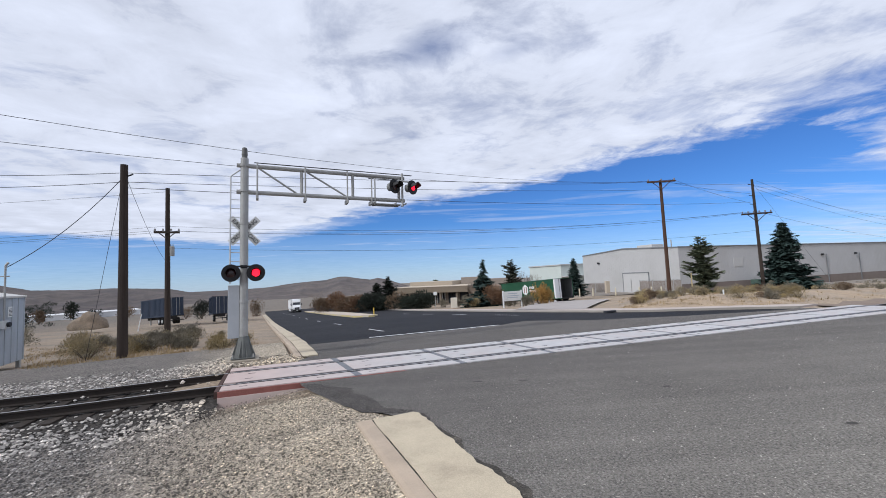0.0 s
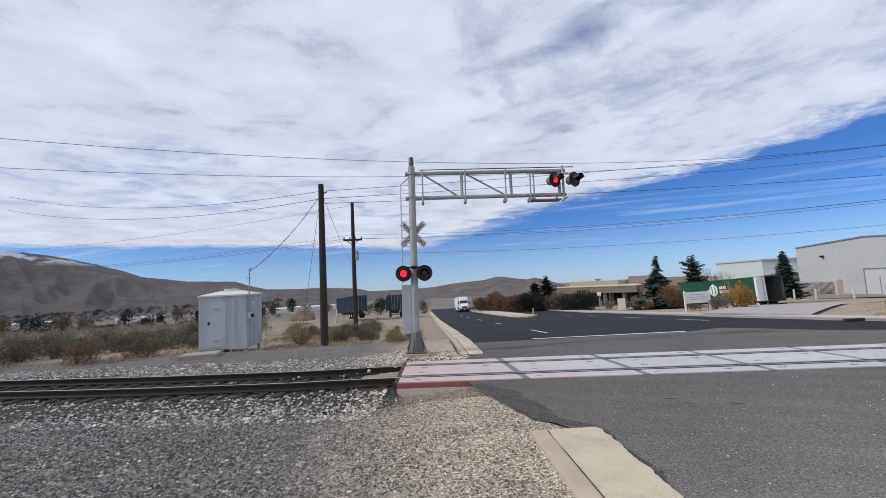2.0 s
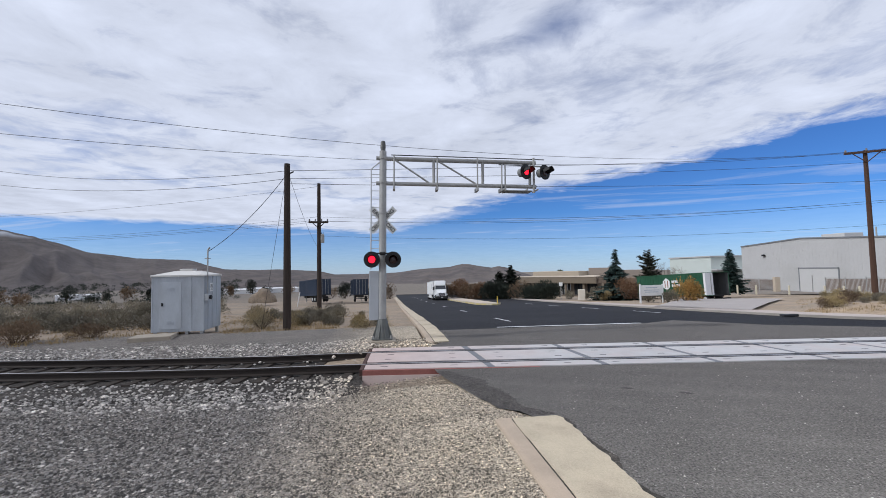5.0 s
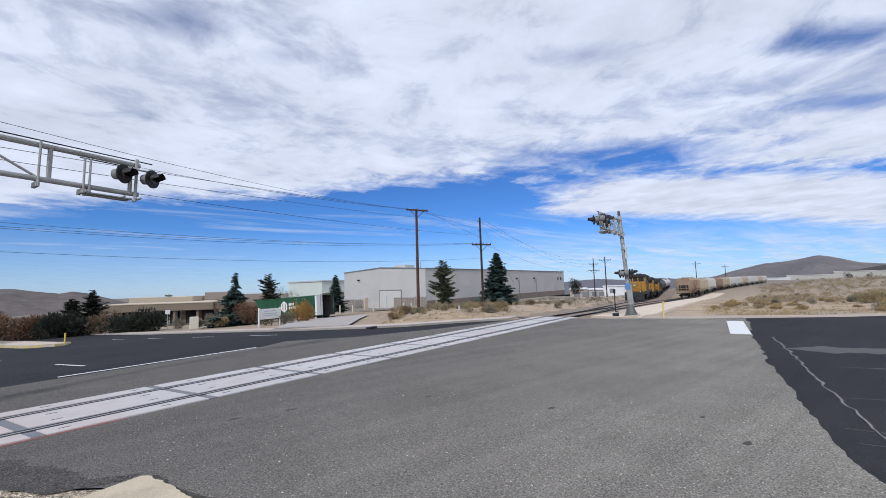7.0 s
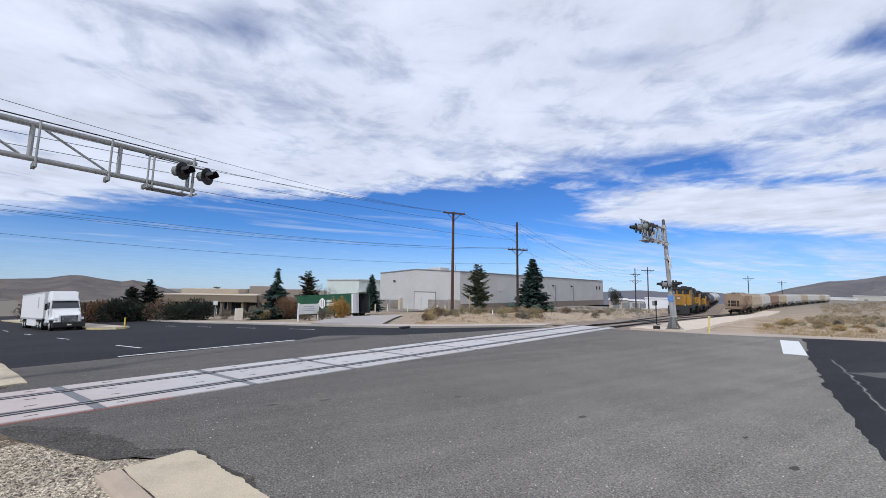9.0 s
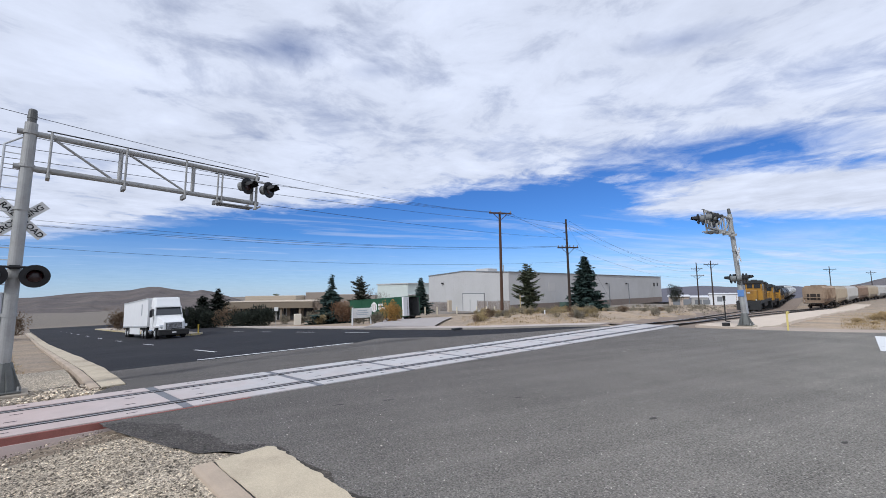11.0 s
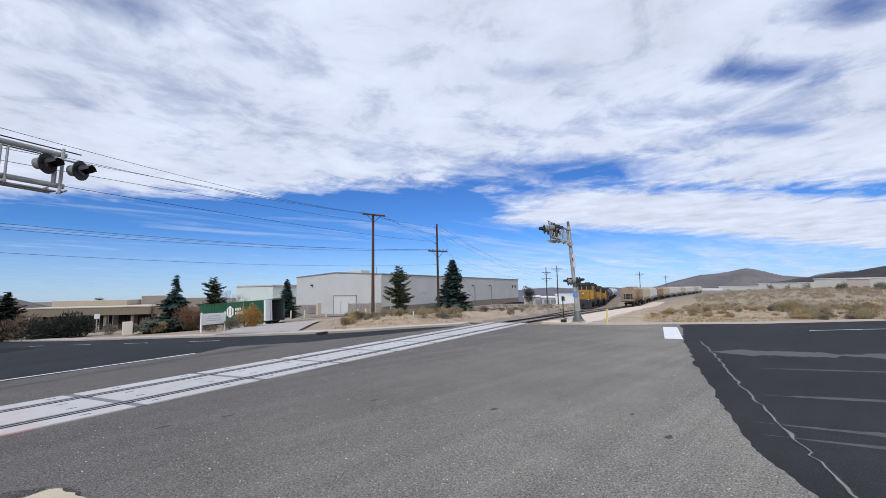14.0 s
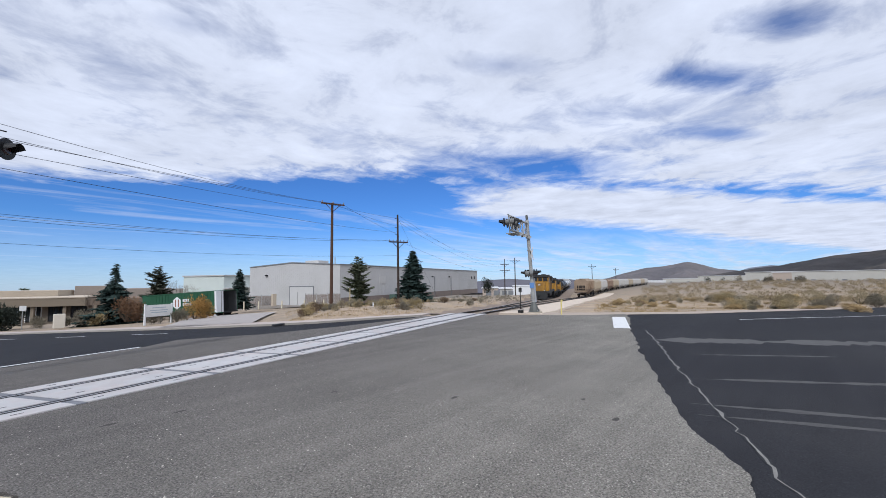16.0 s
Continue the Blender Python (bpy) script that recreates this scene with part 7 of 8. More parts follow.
def locomotive(s, which, label, seed):
    x, y, z, h = rail_pose(s, which)
    top = thing("locomotive", pose(x, y, z, 0, 0, h), label, "locomotive", "locomotives")
    yel = mat("loco_yellow", (0.38, 0.20, 0.028), 0.6, vary=0.2, scale=0.8, fine=8, second=(0.24, 0.125, 0.03), split=0.52)
    grime = mat("loco_grimy_hood", (0.20, 0.11, 0.03), 0.75, vary=0.35, scale=0.7, fine=6, second=(0.05, 0.042, 0.035), split=0.48, sharp=0.2)
    dk = mat("loco_grey", (0.03, 0.031, 0.031), 0.7, vary=0.2, scale=1.5)
    L = 20.5
    part("underframe", box(bmesh.new(), 0.2, -1.45, 1.05, L - 0.2, 1.45, 1.5, 0.03), dk, top)
    part("pilot", box(bmesh.new(), -0.05, -1.45, 0.15, 0.35, 1.45, 1.5, 0.05), dk, top, "dark snow plough pilot")
    part("pilot", box(bmesh.new(), L - 0.35, -1.45, 0.15, L + 0.05, 1.45, 1.5, 0.05), dk, top)
    nose = part("nose", box(bmesh.new(), 1.1, -0.95, 1.5, 3.4, 0.95, 3.05, 0.12), yel, top, "yellow low nose")
    part("nose_door", box(bmesh.new(), 1.06, -0.35, 1.6, 1.11, 0.25, 2.8, 0.01), yel, nose)
    part("headlamp", box(bmesh.new(), 1.03, -0.2, 2.55, 1.12, 0.2, 2.75, 0.02), mat("headlamp_glass", (0.5, 0.5, 0.47), 0.2, vary=0.05, spec=0.6), nose)
    part("ditch_light", rod(bmesh.new(), (-0.08, -0.95, 1.62), (0.05, -0.95, 1.62), 0.1, seg=12), MATS["headlamp_glass"], top)
    part("ditch_light", rod(bmesh.new(), (-0.08, 0.95, 1.62), (0.05, 0.95, 1.62), 0.1, seg=12), MATS["headlamp_glass"], top)
    cab = part("cab", box(bmesh.new(), 3.2, -1.5, 1.5, 5.7, 1.5, 4.3, 0.1), yel, top, "yellow cab with a dark roof")
    for y0, y1 in ((-1.3, -0.5), (-0.35, 0.35), (0.5, 1.3)):
        part("windscreen", box(bmesh.new(), 3.14, y0, 3.3, 3.22, y1, 3.95, 0.02), M_GLASS, cab)
    for sy in (-1, 1):
        for x0 in (3.5, 4.5):
            part("cab_window", box(bmesh.new(), x0, sy * 1.5 - 0.03, 3.1, x0 + 0.85, sy * 1.5 + 0.03, 3.9, 0.02), M_GLASS, cab)
    part("cab_roof", box(bmesh.new(), 3.0, -1.53, 3.98, 5.9, 1.53, 4.5, 0.08), dk, cab)
    hood = part("long_hood", box(bmesh.new(), 5.7, -0.95, 1.5, L - 0.9, 0.95, 4.15, 0.08), grime, top, "grimy yellow engine hood")
    part("hood_roof", box(bmesh.new(), 5.8, -1.05, 4.1, L - 1.0, 1.05, 4.4, 0.06), dk, hood)
    for k in range(14):
        x0 = 6.3 + k * 0.93
        for sy in (-1, 1):
            part("hood_door", box(bmesh.new(), x0, sy * 0.95 - 0.03, 1.9, x0 + 0.75, sy * 0.95 + 0.03, 3.5, 0.01), grime, hood)
    for x0 in (14.5, 16.8):
        part("roof_fan", rod(bmesh.new(), (x0, 0, 4.38), (x0, 0, 4.62), 0.75, seg=18), dk, hood)
    part("radiator_grille", box(bmesh.new(), 16.0, -1.25, 3.3, 19.0, 1.25, 4.2, 0.05), dk, hood)
    part("exhaust", box(bmesh.new(), 9.5, -0.4, 4.35, 11, 0.4, 4.7, 0.05), dk, hood)
    part("fuel_tank", box(bmesh.new(), 7.5, -1.35, 0.35, 13, 1.35, 1.05, 0.15), dk, top)
    for sy in (-1, 1):
        rl = part("handrail", rod(bmesh.new(), (5.8, sy * 1.42, 2.5), (L - 0.4, sy * 1.42, 2.5), 0.025, seg=6), yel, top)
        for k in range(8):
            xx = 6 + 2 * k
            part("stanchion", rod(bmesh.new(), (xx, sy * 1.42, 1.5), (xx, sy * 1.42, 2.5), 0.02, seg=6), yel, rl)
        for k in range(4):
            part("step", box(bmesh.new(), 0.1, sy * 1.3 - 0.2, 0.3 + 0.3 * k, 0.6, sy * 1.3 + 0.2, 0.34 + 0.3 * k), dk, top)
    fr = bmesh.new()
    for y in (-1.4, -0.7, 0.7, 1.4):
        rod(fr, (0.15, y, 1.5), (0.15, y, 2.5), 0.02, seg=6)
    rod(fr, (0.15, -1.4, 2.5), (0.15, -0.7, 2.5), 0.02, seg=6), rod(fr, (0.15, 1.4, 2.5), (0.15, 0.7, 2.5), 0.02, seg=6)
    part("end_rail", fr, yel, top)
    bogie(top, 4.3, 3), bogie(top, L - 4.3, 3)
    part("coupler", box(bmesh.new(), -0.6, -0.15, 0.75, 0.1, 0.15, 1.05, 0.04), dk, top)
    return top


def hopper(s, which, colour, label, L=17.5):
    """Covered hopper: ribbed slope-sided body, roof hatches, open end platform."""
    x, y, z, h = rail_pose(s, which)
    top = thing("hopper_car", pose(x, y, z, 0, 0, h), label, "rail car", "rail cars")
    b = bmesh.new()
    prof = [(-1.2, 1.25), (1.2, 1.25), (1.52, 2.0), (1.52, 3.9), (1.1, 4.45), (-1.1, 4.45), (-1.52, 3.9), (-1.52, 2.0)]
    A = [b.verts.new((0.35, p, q)) for p, q in prof]
    B = [b.verts.new((L - 0.35, p, q)) for p, q in prof]
    for i in range(8):
        b.faces.new((A[i], A[(i + 1) % 8], B[(i + 1) % 8], B[i]))
    b.faces.new(A), b.faces.new(B[::-1])
    bmesh.ops.recalc_face_normals(b, faces=b.faces[:])
    body = part("body", b, colour, top)
    for k in range(15):
        xx = 0.5 + (L - 1.0) * k / 14
        for sy in (-1, 1):
            part("side_post", box(bmesh.new(), xx - 0.05, sy * 1.55 - 0.05, 1.9, xx + 0.05, sy * 1.55 + 0.05, 3.95), colour, body)
    part("roof_walk", box(bmesh.new(), 0.2, -0.35, 4.5, L - 0.2, 0.35, 4.56), M_GALV, top)
    for k in range(10):
        part("hatch", rod(bmesh.new(), (1.4 + k * (L - 2.8) / 9, 0.0, 4.44), (1.4 + k * (L - 2.8) / 9, 0.0, 4.62), 0.4, seg=12), colour, top)
    dk = mat("end_shadow_steel", (0.05, 0.04, 0.034), 0.85, vary=0.2, scale=2)
    for xx, sg in ((0.35, -1), (L - 0.35, 1)):
        # The open end's shade is a dark plate laid on the end wall.
        part("end_recess", box(bmesh.new(), xx - 0.04 if sg < 0 else xx - 0.02, -0.95, 1.7, xx + 0.02 if sg < 0 else xx + 0.04, 0.95, 2.9), dk, top, "dark plate standing for the shaded open end")
        fr = bmesh.new()
        for y in (-1.45, -0.5, 0.5, 1.45):
            rod(fr, (xx + sg * 0.5, y, 1.2), (xx + sg * 0.1, y, 3.0), 0.05, seg=6)
        rod(fr, (xx + sg * 0.5, -1.5, 1.25), (xx + sg * 0.5, 1.5, 1.25), 0.07, seg=6)
        rod(fr, (xx + sg * 0.3, -1.5, 2.2), (xx + sg * 0.3, 1.5, 2.2), 0.05, seg=6)
        part("end_frame", fr, colour, top)
        part("platform", box(bmesh.new(), min(xx, xx + sg * 0.75), -1.45, 1.05, max(xx, xx + sg * 0.75), 1.45, 1.2, 0.02), dk, top)
        lad = bmesh.new()
        for k in range(8):
            rod(lad, (xx + sg * 0.06, 0.95, 1.3 + 0.38 * k), (xx + sg * 0.06, 1.35, 1.3 + 0.38 * k), 0.02, seg=5)
        part("end_ladder", lad, colour, top)
    for k in range(3):
        bb = bmesh.new()
        c = 4.2 + k * (L - 8.4) / 2
        q = [bb.verts.new(p) for p in ((c - 1.7, -1.2, 1.3), (c + 1.7, -1.2, 1.3), (c + 1.7, 1.2, 1.3), (c - 1.7, 1.2, 1.3))]
        r = [bb.verts.new(p) for p in ((c - 0.4, -0.4, 0.45), (c + 0.4, -0.4, 0.45), (c + 0.4, 0.4, 0.45), (c - 0.4, 0.4, 0.45))]
        bb.faces.new(q[::-1]), bb.faces.new(r)
        for i in range(4):
            bb.faces.new((q[i], q[(i + 1) % 4], r[(i + 1) % 4], r[i]))
        bmesh.ops.recalc_face_normals(bb, faces=bb.faces[:])
        part("chute", bb, colour, top)
    bogie(top, 2.2), bogie(top, L - 2.2)
    part("coupler", box(bmesh.new(), -0.65, -0.15, 0.75, -0.2, 0.15, 1.05, 0.04), dk, top)
    return top


def tank_car(s, which, colour, label, L=15.5):
    x, y, z, h = rail_pose(s, which)
    top = thing("tank_car", pose(x, y, z, 0, 0, h), label, "rail car", "rail cars")
    b = bmesh.new()
    rod(b, (0.8, 0, 2.75), (L - 0.8, 0, 2.75), 1.5, seg=28)
    ball(b, (0.8, 0, 2.75), 1.5, 3, sx=0.3), ball(b, (L - 0.8, 0, 2.75), 1.5, 3, sx=0.3)
    body = part("tank", b, colour, top)
    part("dome", rod(bmesh.new(), (L / 2, 0, 4.2), (L / 2, 0, 4.65), 0.55, seg=16), colour, body)
    part("platform", box(bmesh.new(), L / 2 - 1.2, -1.1, 4.2, L / 2 + 1.2, 1.1, 4.26), M_FRAME, body)
    part("sill", box(bmesh.new(), 0.0, -0.35, 1.0, L, 0.35, 1.35, 0.02), M_FRAME, top)
    for k in (0.25, 0.75):
        part("strap", rod(bmesh.new(), (L * k - 0.06, 0, 2.75), (L * k + 0.06, 0, 2.75), 1.52, seg=28), M_FRAME, body)
    bogie(top, 2.0), bogie(top, L - 2.0)
    return top


def s_near(which, az, r):
    """Where along a track the point at that bearing and distance lies nearest."""
    x, y, _ = polar(az, r)
    return min((math.hypot(tp(q * 0.5, 0, which)[0] - x, tp(q * 0.5, 0, which)[1] - y), q * 0.5) for q in range(20, 800))[1]


def trains():
    s = s_near(0, -62.7, 74)
    locomotive(s, 0, "yellow freight locomotive with grey roof and black pilot", 1)
    locomotive(s + 21.6, 0, "second yellow freight locomotive coupled behind the first", 2)
    locomotive(s + 43.2, 0, "third yellow freight locomotive coupled behind the others", 3)
    s += 65
    black, white = mat("black_tank", (0.03, 0.03, 0.032), 0.45, vary=0.15, scale=1), mat("white_tank", (0.6, 0.6, 0.58), 0.5, vary=0.1, scale=1)
    for k in range(6):
        tank_car(s + 16.6 * k, 0, black if k < 2 else white, "black tank car behind the locomotives" if k < 2 else "white tank car in the train")
    s = s_near(1, -68.6, 105)
    cols = [mat("weathered_tan_car", (0.34, 0.255, 0.18), 0.85, vary=0.28, scale=0.6, fine=6, second=(0.19, 0.12, 0.075), split=0.53), mat("tan_car", (0.42, 0.35, 0.26), 0.8, vary=0.12, scale=0.6), mat("grey_car", (0.5, 0.48, 0.45), 0.75, vary=0.1, scale=0.6), mat("rust_car", (0.27, 0.19, 0.14), 0.85, vary=0.15, scale=0.6)]
    words = ["weathered tan covered hopper car with a brown roof edge", "pale tan covered hopper car", "light grey covered hopper car", "rust-brown covered hopper car"]
    order = [0, 1, 2, 3, 1, 2, 2, 1, 2, 2, 1, 2]
    for k, c in enumerate(order):
        hopper(s + 18.6 * k, 1, cols[c], words[c])


# ---- far buildings of the valley and beyond the field ----
def far_sheds():
    wt = mat("far_white_shed", (0.7, 0.7, 0.7), 0.8, vary=0.05, scale=0.05, fine=0.5)
    tanw = mat("far_tan_wall", (0.5, 0.42, 0.35), 0.9, vary=0.06, scale=0.05, fine=0.5)
    greyw = mat("far_grey_wall", (0.5, 0.49, 0.47), 0.9, vary=0.06, scale=0.05, fine=0.5)
    cream = mat("far_cream_wall", (0.55, 0.53, 0.48), 0.9, vary=0.06, scale=0.05, fine=0.5)
    rows = [  # bearing from, to, distance, foot, top, wall, words
        (44.5, 33, 420, -3.0, -2.1, wt, "long white industrial shed across the valley"),
        (39, 36.5, 400, -2.95, -2.05, wt, "white industrial shed across the valley"),
        (57.2, 53.6, 520, -2.35, -2.0, wt, "long white shed far across the valley"),
        (68, 62, 600, -2.1, -1.75, greyw, "grey shed far across the valley"),
        (20.6, 16.0, 330, -4.0, -3.2, wt, "pale low shed at the foot of the road"),
        (27.5, 24.2, 300, -3.6, -2.4, greyw, "pale low shed behind parked trailers"),
        (-57.2, -58.9, 210, -2.1, -1.3, greyw, "grey shed past the warehouse"),
        (-59.0, -63, 300, -1.75, -0.9, wt, "white shed past the warehouse"),
        (-54.8, -57.0, 190, -2.2, -1.2, tanw, "low grey-tan building past the warehouse"),
        (-75.6, -78.2, 520, -0.9, -0.35, wt, "white shed beyond the rail cars"),
        (-77.9, -81.6, 560, -0.75, -0.12, cream, "long pale warehouse on the far side of the field"),
        (-81.6, -86.2, 480, -0.75, 0.16, cream, "long pale warehouse on the far side of the field"),
        (-86.2, -100, 400, -0.75, 0.52, cream, "long pale warehouse on the far side of the field"),
        (-88.6, -90.2, 340, -0.75, 0.44, tanw, "tan warehouse on the far side of the field"),
    ]
    for a0, a1, r, e0, e1, m, words in rows:
        p, q = Vector(at_el(a0, r, e0)), Vector(at_el(a1, r, e0))
        L = Vector((q.x - p.x, q.y - p.y)).length
        H = r * (math.tan(radians(e1)) - math.tan(radians(e0)))
        top = thing("far_shed", pose(p.x, p.y, p.z, 0, 0, math.degrees(math.atan2(q.y - p.y, q.x - p.x))), words, "industrial building", "far sheds")
        part("wall", box(bmesh.new(), 0, 0, -4, L, 30, H), m, top)
        part("roof", box(bmesh.new(), -0.5, -0.5, H, L + 0.5, 30.5, H + 0.35), wt, top)
        n = max(2, int(L / 14))
        for k in range(n):
            part("dock_door", box(bmesh.new(), L * (k + 0.4) / n, -0.12, 0, L * (k + 0.4) / n + 2.6, -0.02, min(3.0, H * 0.7)), MATS["grey_trim"], top)


def small_things():
    # pile of spoil
    x, y, z = at_el(37.3, 84, -3.7)
    b = bmesh.new()
    bmesh.ops.create_icosphere(b, subdivisions=4, radius=1.0)
    for v in b.verts:
        v.co.z = max(v.co.z, -0.05)
        k = 1 + 0.25 * noise.noise(v.co * 1.7) + 0.1 * noise.noise(v.co * 5)
        v.co = Vector((v.co.x * 2.4 * k * (1.15 - 0.6 * max(0, v.co.z)), v.co.y * 2.0 * k, v.co.z * 2.5 * k))
    bmesh.ops.transform(b, matrix=Matrix.Translation((x, y, z)), verts=b.verts[:])
    tagged(part("earth_mound", b, M_DIRT, smooth=True), "pale heap of earth on the waste ground", "earth heap")
    # yellow hooked marker post and switch stand at the far mast
    x, y, z = 26.3, 11.9, gz(26.3, 11.9)
    b = bmesh.new()
    rod(b, (x, y, z - 0.2), (x, y, z + 0.9), 0.045)
    pts = [(x + 0.09 * (1 - math.cos(a)), y, z + 0.9 + 0.09 * math.sin(a)) for a in (0, 0.8, 1.57, 2.3, 3.14)]
    for p, q in zip(pts, pts[1:]):
        rod(b, p, q, 0.045)
    tagged(part("vent_pipe", b, mat("pale_yellow", (0.68, 0.56, 0.2), 0.6, vary=0.1)), "short pale yellow hooked pipe by the road", "pipe")
    x, y, z = 26.0, 14.9, gz(26.0, 14.9)
    st = thing("switch_stand", pose(x, y, z), "dark railway switch stand with a tall target rod", "switch stand")
    part("stand_base", box(bmesh.new(), -0.2, -0.14, -0.1, 0.2, 0.14, 0.22, 0.04), M_FRAME, st)
    part("rod", rod(bmesh.new(), (0, 0, 0.3), (0, 0, 1.85), 0.035, seg=8), M_FRAME, st)
    part("target", box(bmesh.new(), -0.12, -0.02, 1.55, 0.12, 0.02, 1.85, 0.01), M_FRAME, st)
    part("lever", rod(bmesh.new(), (0.1, 0, 0.3), (0.6, 0.1, 0.25), 0.03, seg=6), M_FRAME, st)
    # posts in the verge across the road
    for az, r, h, lean, m in ((-36.2, 46, 2.0, 0, "tan"), (-45.8, 58, 1.4, -32, "white"), (-39.4, 36, 0.7, 0, "white")):
        x, y, z = at_el(az, r, -3.4 if r > 40 else -4.1)
        b = rod(bmesh.new(), (0, 0, -0.2), (0, 0, h), 0.05, seg=8)
        o = tagged(part("marker_post", b, mat("tan_post", (0.5, 0.4, 0.22), 0.8) if m == "tan" else M_WHITE), "thin marker post among dry brush", "post", "posts")
        o.matrix_basis = pose(x, y, z, 0, lean, 0)
    # junction box beside the spruce, block among the brush
    x, y, z = at_el(-34.9, 44, -4.0)
    tagged(part("concrete_block", box(bmesh.new(), x - 0.9, y - 0.35, z - 0.1, x + 0.9, y + 0.35, z + 0.45, 0.04), M_CONC), "pale concrete block among the brush", "block")


# ---- ties, stones ----
def ties():
    top = main_track
    me = None
    for k in range(120):
        s = PAN0 - 0.35 - 0.55 * k
        if s < -70:
            break
        if me is None:
            me = mesh_of(box(bmesh.new(), -0.115, -1.3, -0.38, 0.115, 1.3, -0.19, 0.012), "tie")
            me.materials.append(M_TIE)
        o = new("tie", me)
        x, y, h = line_at(s)
        o.matrix_basis = pose(x, y, rail_z(s) + random.Random(k).uniform(-0.015, 0.012), 0, 0, math.degrees(h) + random.Random(k + 9).uniform(-2, 2))
        o.parent = top
    for k in range(70):
        s = PAN1 + 0.4 + 0.55 * k
        o = new("tie", me)
        x, y, h = line_at(s)
        o.matrix_basis = pose(x, y, rail_z(s) + 0.03, 0, 0, math.degrees(h))
        o.parent = top


def stones():
    """Loose broken stone on the verge and between the ties."""
    rng = np.random.default_rng(3)
    base = np.array([(1, 0, 0), (-1, 0, 0), (0, 1, 0), (0, -1, 0), (0, 0, 1), (0, 0, -1), (0.6, 0.6, 0.5), (-0.6, 0.5, 0.6), (0.5, -0.6, 0.6)], float)
    tri = [(6, 4, 0), (6, 2, 4), (6, 0, 2), (7, 4, 2), (7, 1, 4), (7, 2, 1), (8, 0, 4), (8, 4, 3), (8, 3, 0), (1, 3, 4), (0, 5, 2), (2, 5, 1), (1, 5, 3), (3, 5, 0)]
    for label, count, zone, lo, hi in (
        ("loose grey and tan gravel covering the verge", 62000, "verge", 0.009, 0.031),
        ("broken grey ballast stones along the rails", 9000, "bed", 0.02, 0.046),
    ):
        vs, fs = [], []
        made = 0
        while made < count:
            if zone == "verge":
                az, r = rng.uniform(-4, 78), 3.0 + 10.7 * rng.random() ** 1.1
                x, y, _ = polar(az, r)
                u, v = uv(x, y)
                n = (y - 11.78) * TC - x * TS
                if u > left_edge(v) - 0.1 and not (v > 6.6 and u < left_edge(v)):
                    continue
                if n > -1.5 or (u > 1.5 and v < 6.7):
                    continue
                z = verge_z(x, y)
            else:
                s, n = PAN0 - 0.2 - 22 * rng.random() ** 1.4, rng.uniform(-3.0, 4.2)
                if abs(n) < 1.25 and rng.random() < (0.97 if abs(n) < 0.95 else 0.7):
                    continue
                if rng.random() < 0.15:
                    s, n = rng.uniform(-6, 3.5), rng.uniform(1.6, 3.4)
                x, y = tp(s, n)
                u, v = uv(x, y)
                if u > left_edge(v) - 0.1:
                    continue
                z = max(bed_z(s, n), verge_z(x, y)) if s < PAN0 else verge_z(x, y)
            sc = rng.uniform(lo, hi) * (1.0 if rng.random() > 0.06 else 1.6)
            if zone == "verge":
                sc *= lerp([(-3.5, 0.85), (-1.0, 0.65), (1.2, 0.42)], u)
            p = base * rng.uniform(0.7, 1.25, (9, 1)) * np.array([sc * rng.uniform(0.9, 1.5), sc, sc * rng.uniform(0.55, 0.9)])
            a = rng.uniform(0, 6.28)
            c, s2 = math.cos(a), math.sin(a)
            p = p @ np.array([[c, s2, 0], [-s2, c, 0], [0, 0, 1]])
            i = len(vs)
            vs += [(q[0] + x, q[1] + y, q[2] + z + sc * 0.25) for q in p]
            fs += [(f[0] + i, f[1] + i, f[2] + i) for f in tri]
            made += 1
        tagged(new("ballast_stones" if zone == "bed" else "gravel", leaf_mesh("gravel", vs, fs, M_STONE)), label, "gravel", kind="stuff")


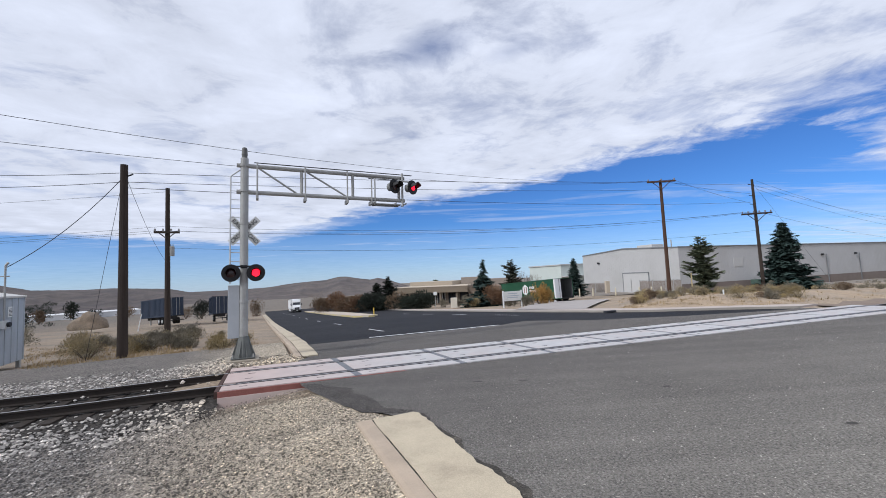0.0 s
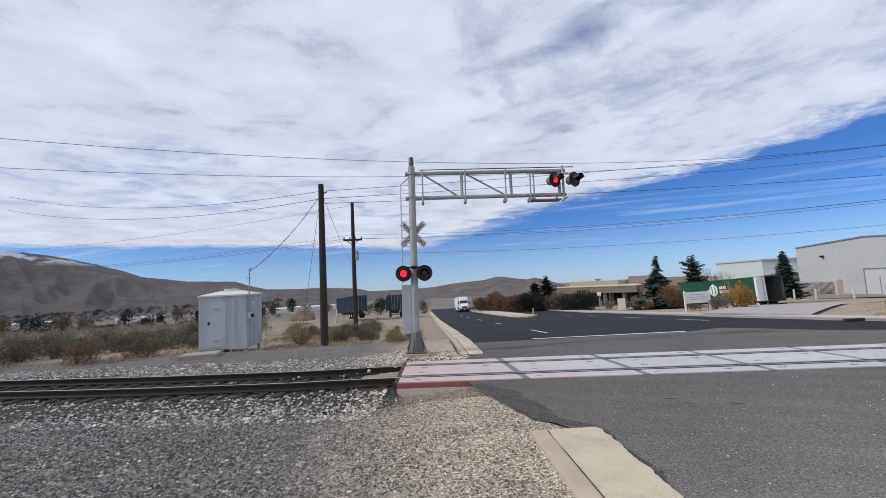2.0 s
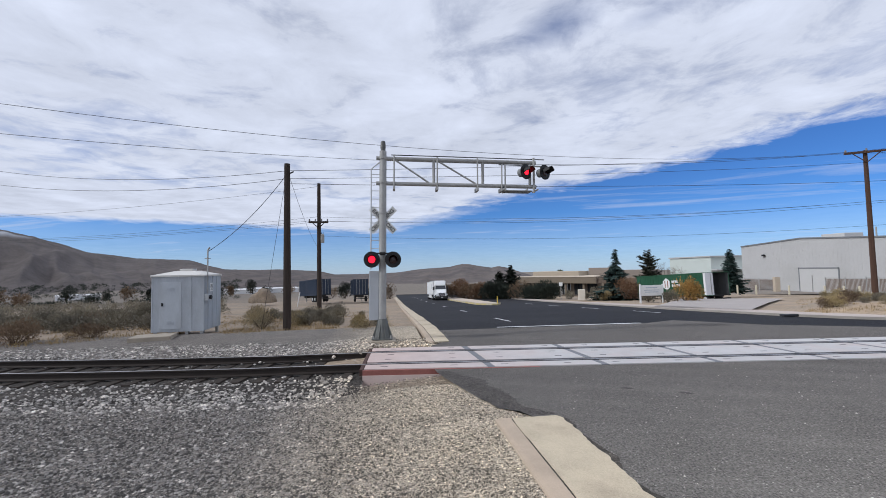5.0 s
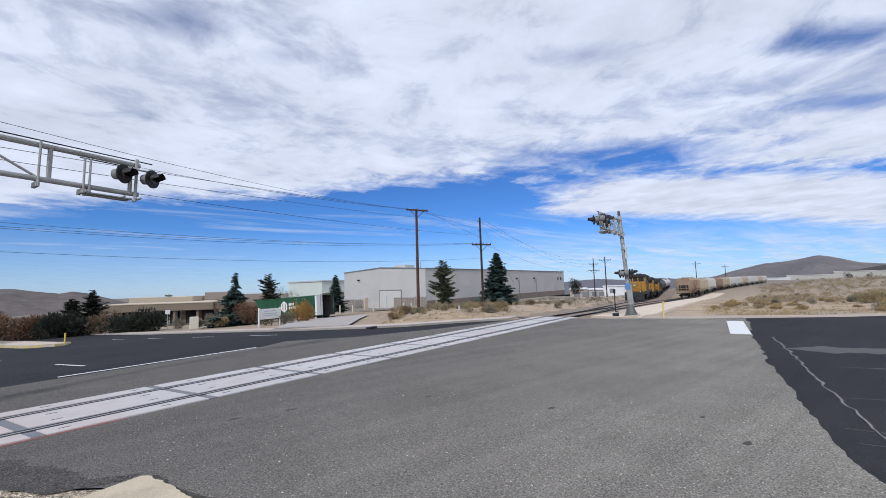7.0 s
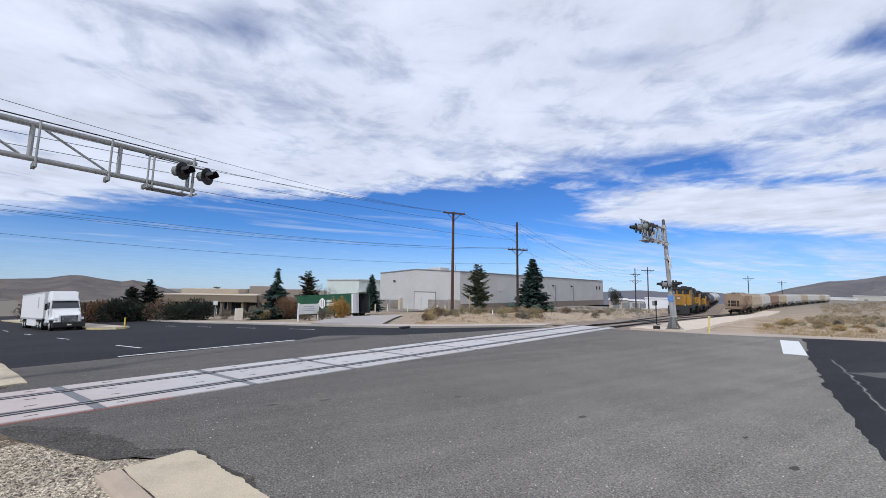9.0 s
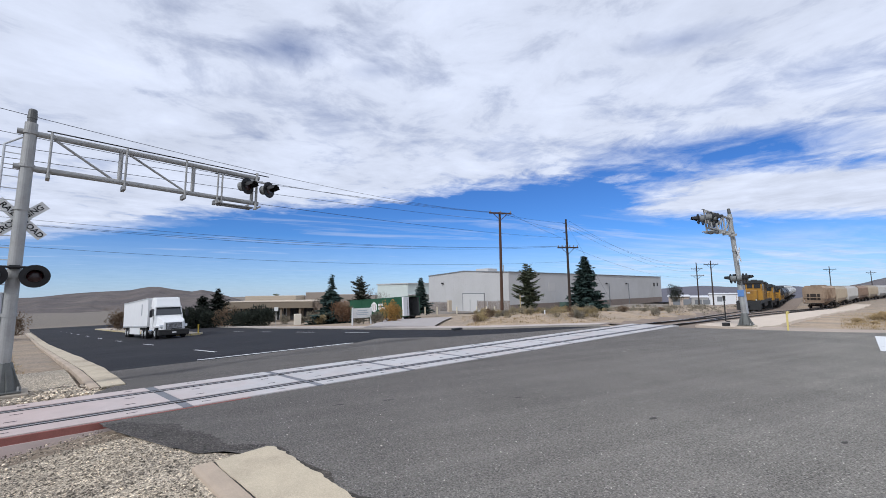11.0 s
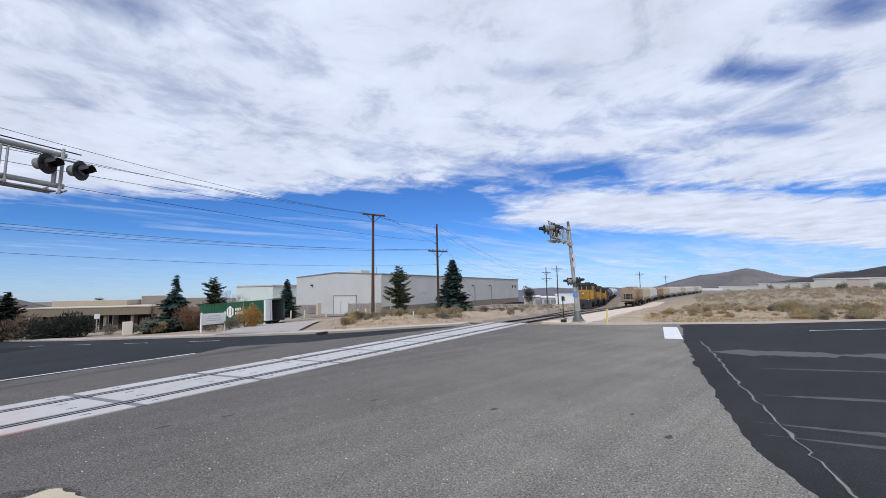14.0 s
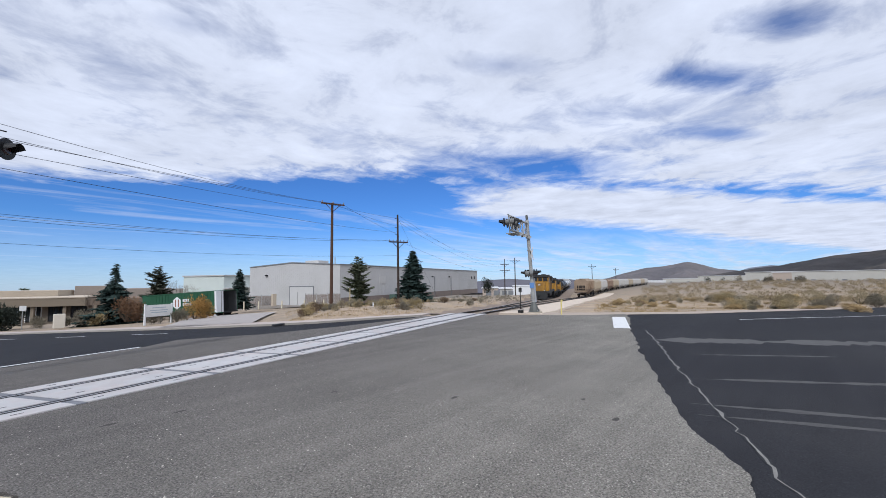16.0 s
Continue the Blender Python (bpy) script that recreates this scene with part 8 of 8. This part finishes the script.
def asphalt_wear():
    """Shallow dark pits in the old asphalt, and pale grit lying loose on it."""
    pit = mat("pitted_asphalt", (0.066, 0.061, 0.055), 0.95, vary=0.35, scale=6, fine=50, bump=0.8)
    rng = random.Random(51)
    for x, y, w, d in PITS:
        ring = [(x + w * math.cos(a) * rng.uniform(0.65, 1.2), y + d * math.sin(a) * rng.uniform(0.65, 1.2)) for a in [6.283 * k / 14 for k in range(14)]]
        b = bmesh.new()
        rim = [b.verts.new((px, py, gz(px, py) + 0.0085)) for px, py in ring]
        b.faces.new(rim)
        b.normal_update()
        if b.faces[:][0].normal.z < 0:
            bmesh.ops.reverse_faces(b, faces=b.faces[:])
        tagged(part("asphalt_pit", b, pit), "small dark pit worn into grey asphalt", "pit", kind="structure")
    vs, fs = [], []
    for _ in range(900):
        u, v = rng.uniform(3.0, 22), rng.uniform(-1.3, 9.0)
        if rng.random() > 1.2 - u / 22:
            continue
        x, y = xy(u, v)
        q = rng.uniform(0.006, 0.016)
        i = len(vs)
        z = gz(x, y) + 0.005
        a = rng.uniform(0, 6.28)
        for k in range(4):
            vs.append((x + q * math.cos(a + 1.57 * k) * rng.uniform(0.7, 1.4), y + q * math.sin(a + 1.57 * k), z))
        vs.append((x, y, z + q * 0.8))
        fs += [(i + k, i + (k + 1) % 4, i + 4) for k in range(4)]
    tagged(new("loose_grit", leaf_mesh("loose_grit", vs, fs, mat("pale_grit", (0.45, 0.42, 0.37), 0.9, vary=0.2, scale=2, isle=0.7))), "pale grit lying loose on the asphalt", "grit", kind="stuff")


PITS = ((5.29, 7.67, 0.10, 0.05), (6.59, 5.31, 0.12, 0.05), (7.32, 2.31, 0.11, 0.05), (8.11, 3.2, 0.08, 0.04), (2.62, 8.82, 0.13, 0.05), (1.6, 8.98, 0.16, 0.04))
asphalt_wear()
all_hills()
warehouse()
yard_fence()
offices()
yard_sign()
trailers()
trains()
far_sheds()
trees()
scatter_brush()
small_things()
far_brush()
dry_grass()
ties()
stones()

def motions():
    lamps_flash()
    truck_drives()


def lamps_flash():
    """The two lenses of each pair take turns until the signal falls dark: a glowing lens comes forward through the dark one, then draws back."""
    half, first, dark = 0.6625, 0.4875, 6.77
    for order, (lit, side, way) in enumerate(LAMPS):
        # the lamps on the mast follow those on the arm by a breath
        late = 0.08 if order < 2 else 0.0
        rows = []
        k = -1
        while True:
            t0 = first + late + half * k
            lit_side = 1 if k % 2 else -1
            a, b = max(0.0, t0), min(dark, t0 + half - 0.034)
            if b <= a:
                break
            at = way * (-0.012 if lit_side == side else 0.04)
            rows += [(a, Matrix.Translation(at)), (b, Matrix.Translation(at))]
            k += 1
        rows += [(dark + 0.034, Matrix.Translation(way * 0.04)), (16.0, Matrix.Translation(way * 0.04))]
        walk(lit, rows)


def truck_drives():
    """Up the hill towards the crossing, slowing to a stand before the rails."""
    u, rows = 9.35, []
    for t, v in ((0, 120), (1.5, 106), (3, 92.5), (4.2, 83), (5.5, 73.5), (6, 70), (7, 64), (8.2, 57.2), (9.2, 52), (10.3, 47), (11, 44), (11.4, 42.4), (12.2, 40.6), (13, 39.9), (14, 39.5), (16, 39.4)):
        f, b = Vector(on(u, v)), Vector(on(u, v + 13))
        tilt = math.degrees(math.atan2(b.z - f.z, 13))
        rows.append((t, pose(f.x, f.y, f.z - 0.02, tilt, 0, 20.5)))
    walk(TRUCK, rows)


motions()
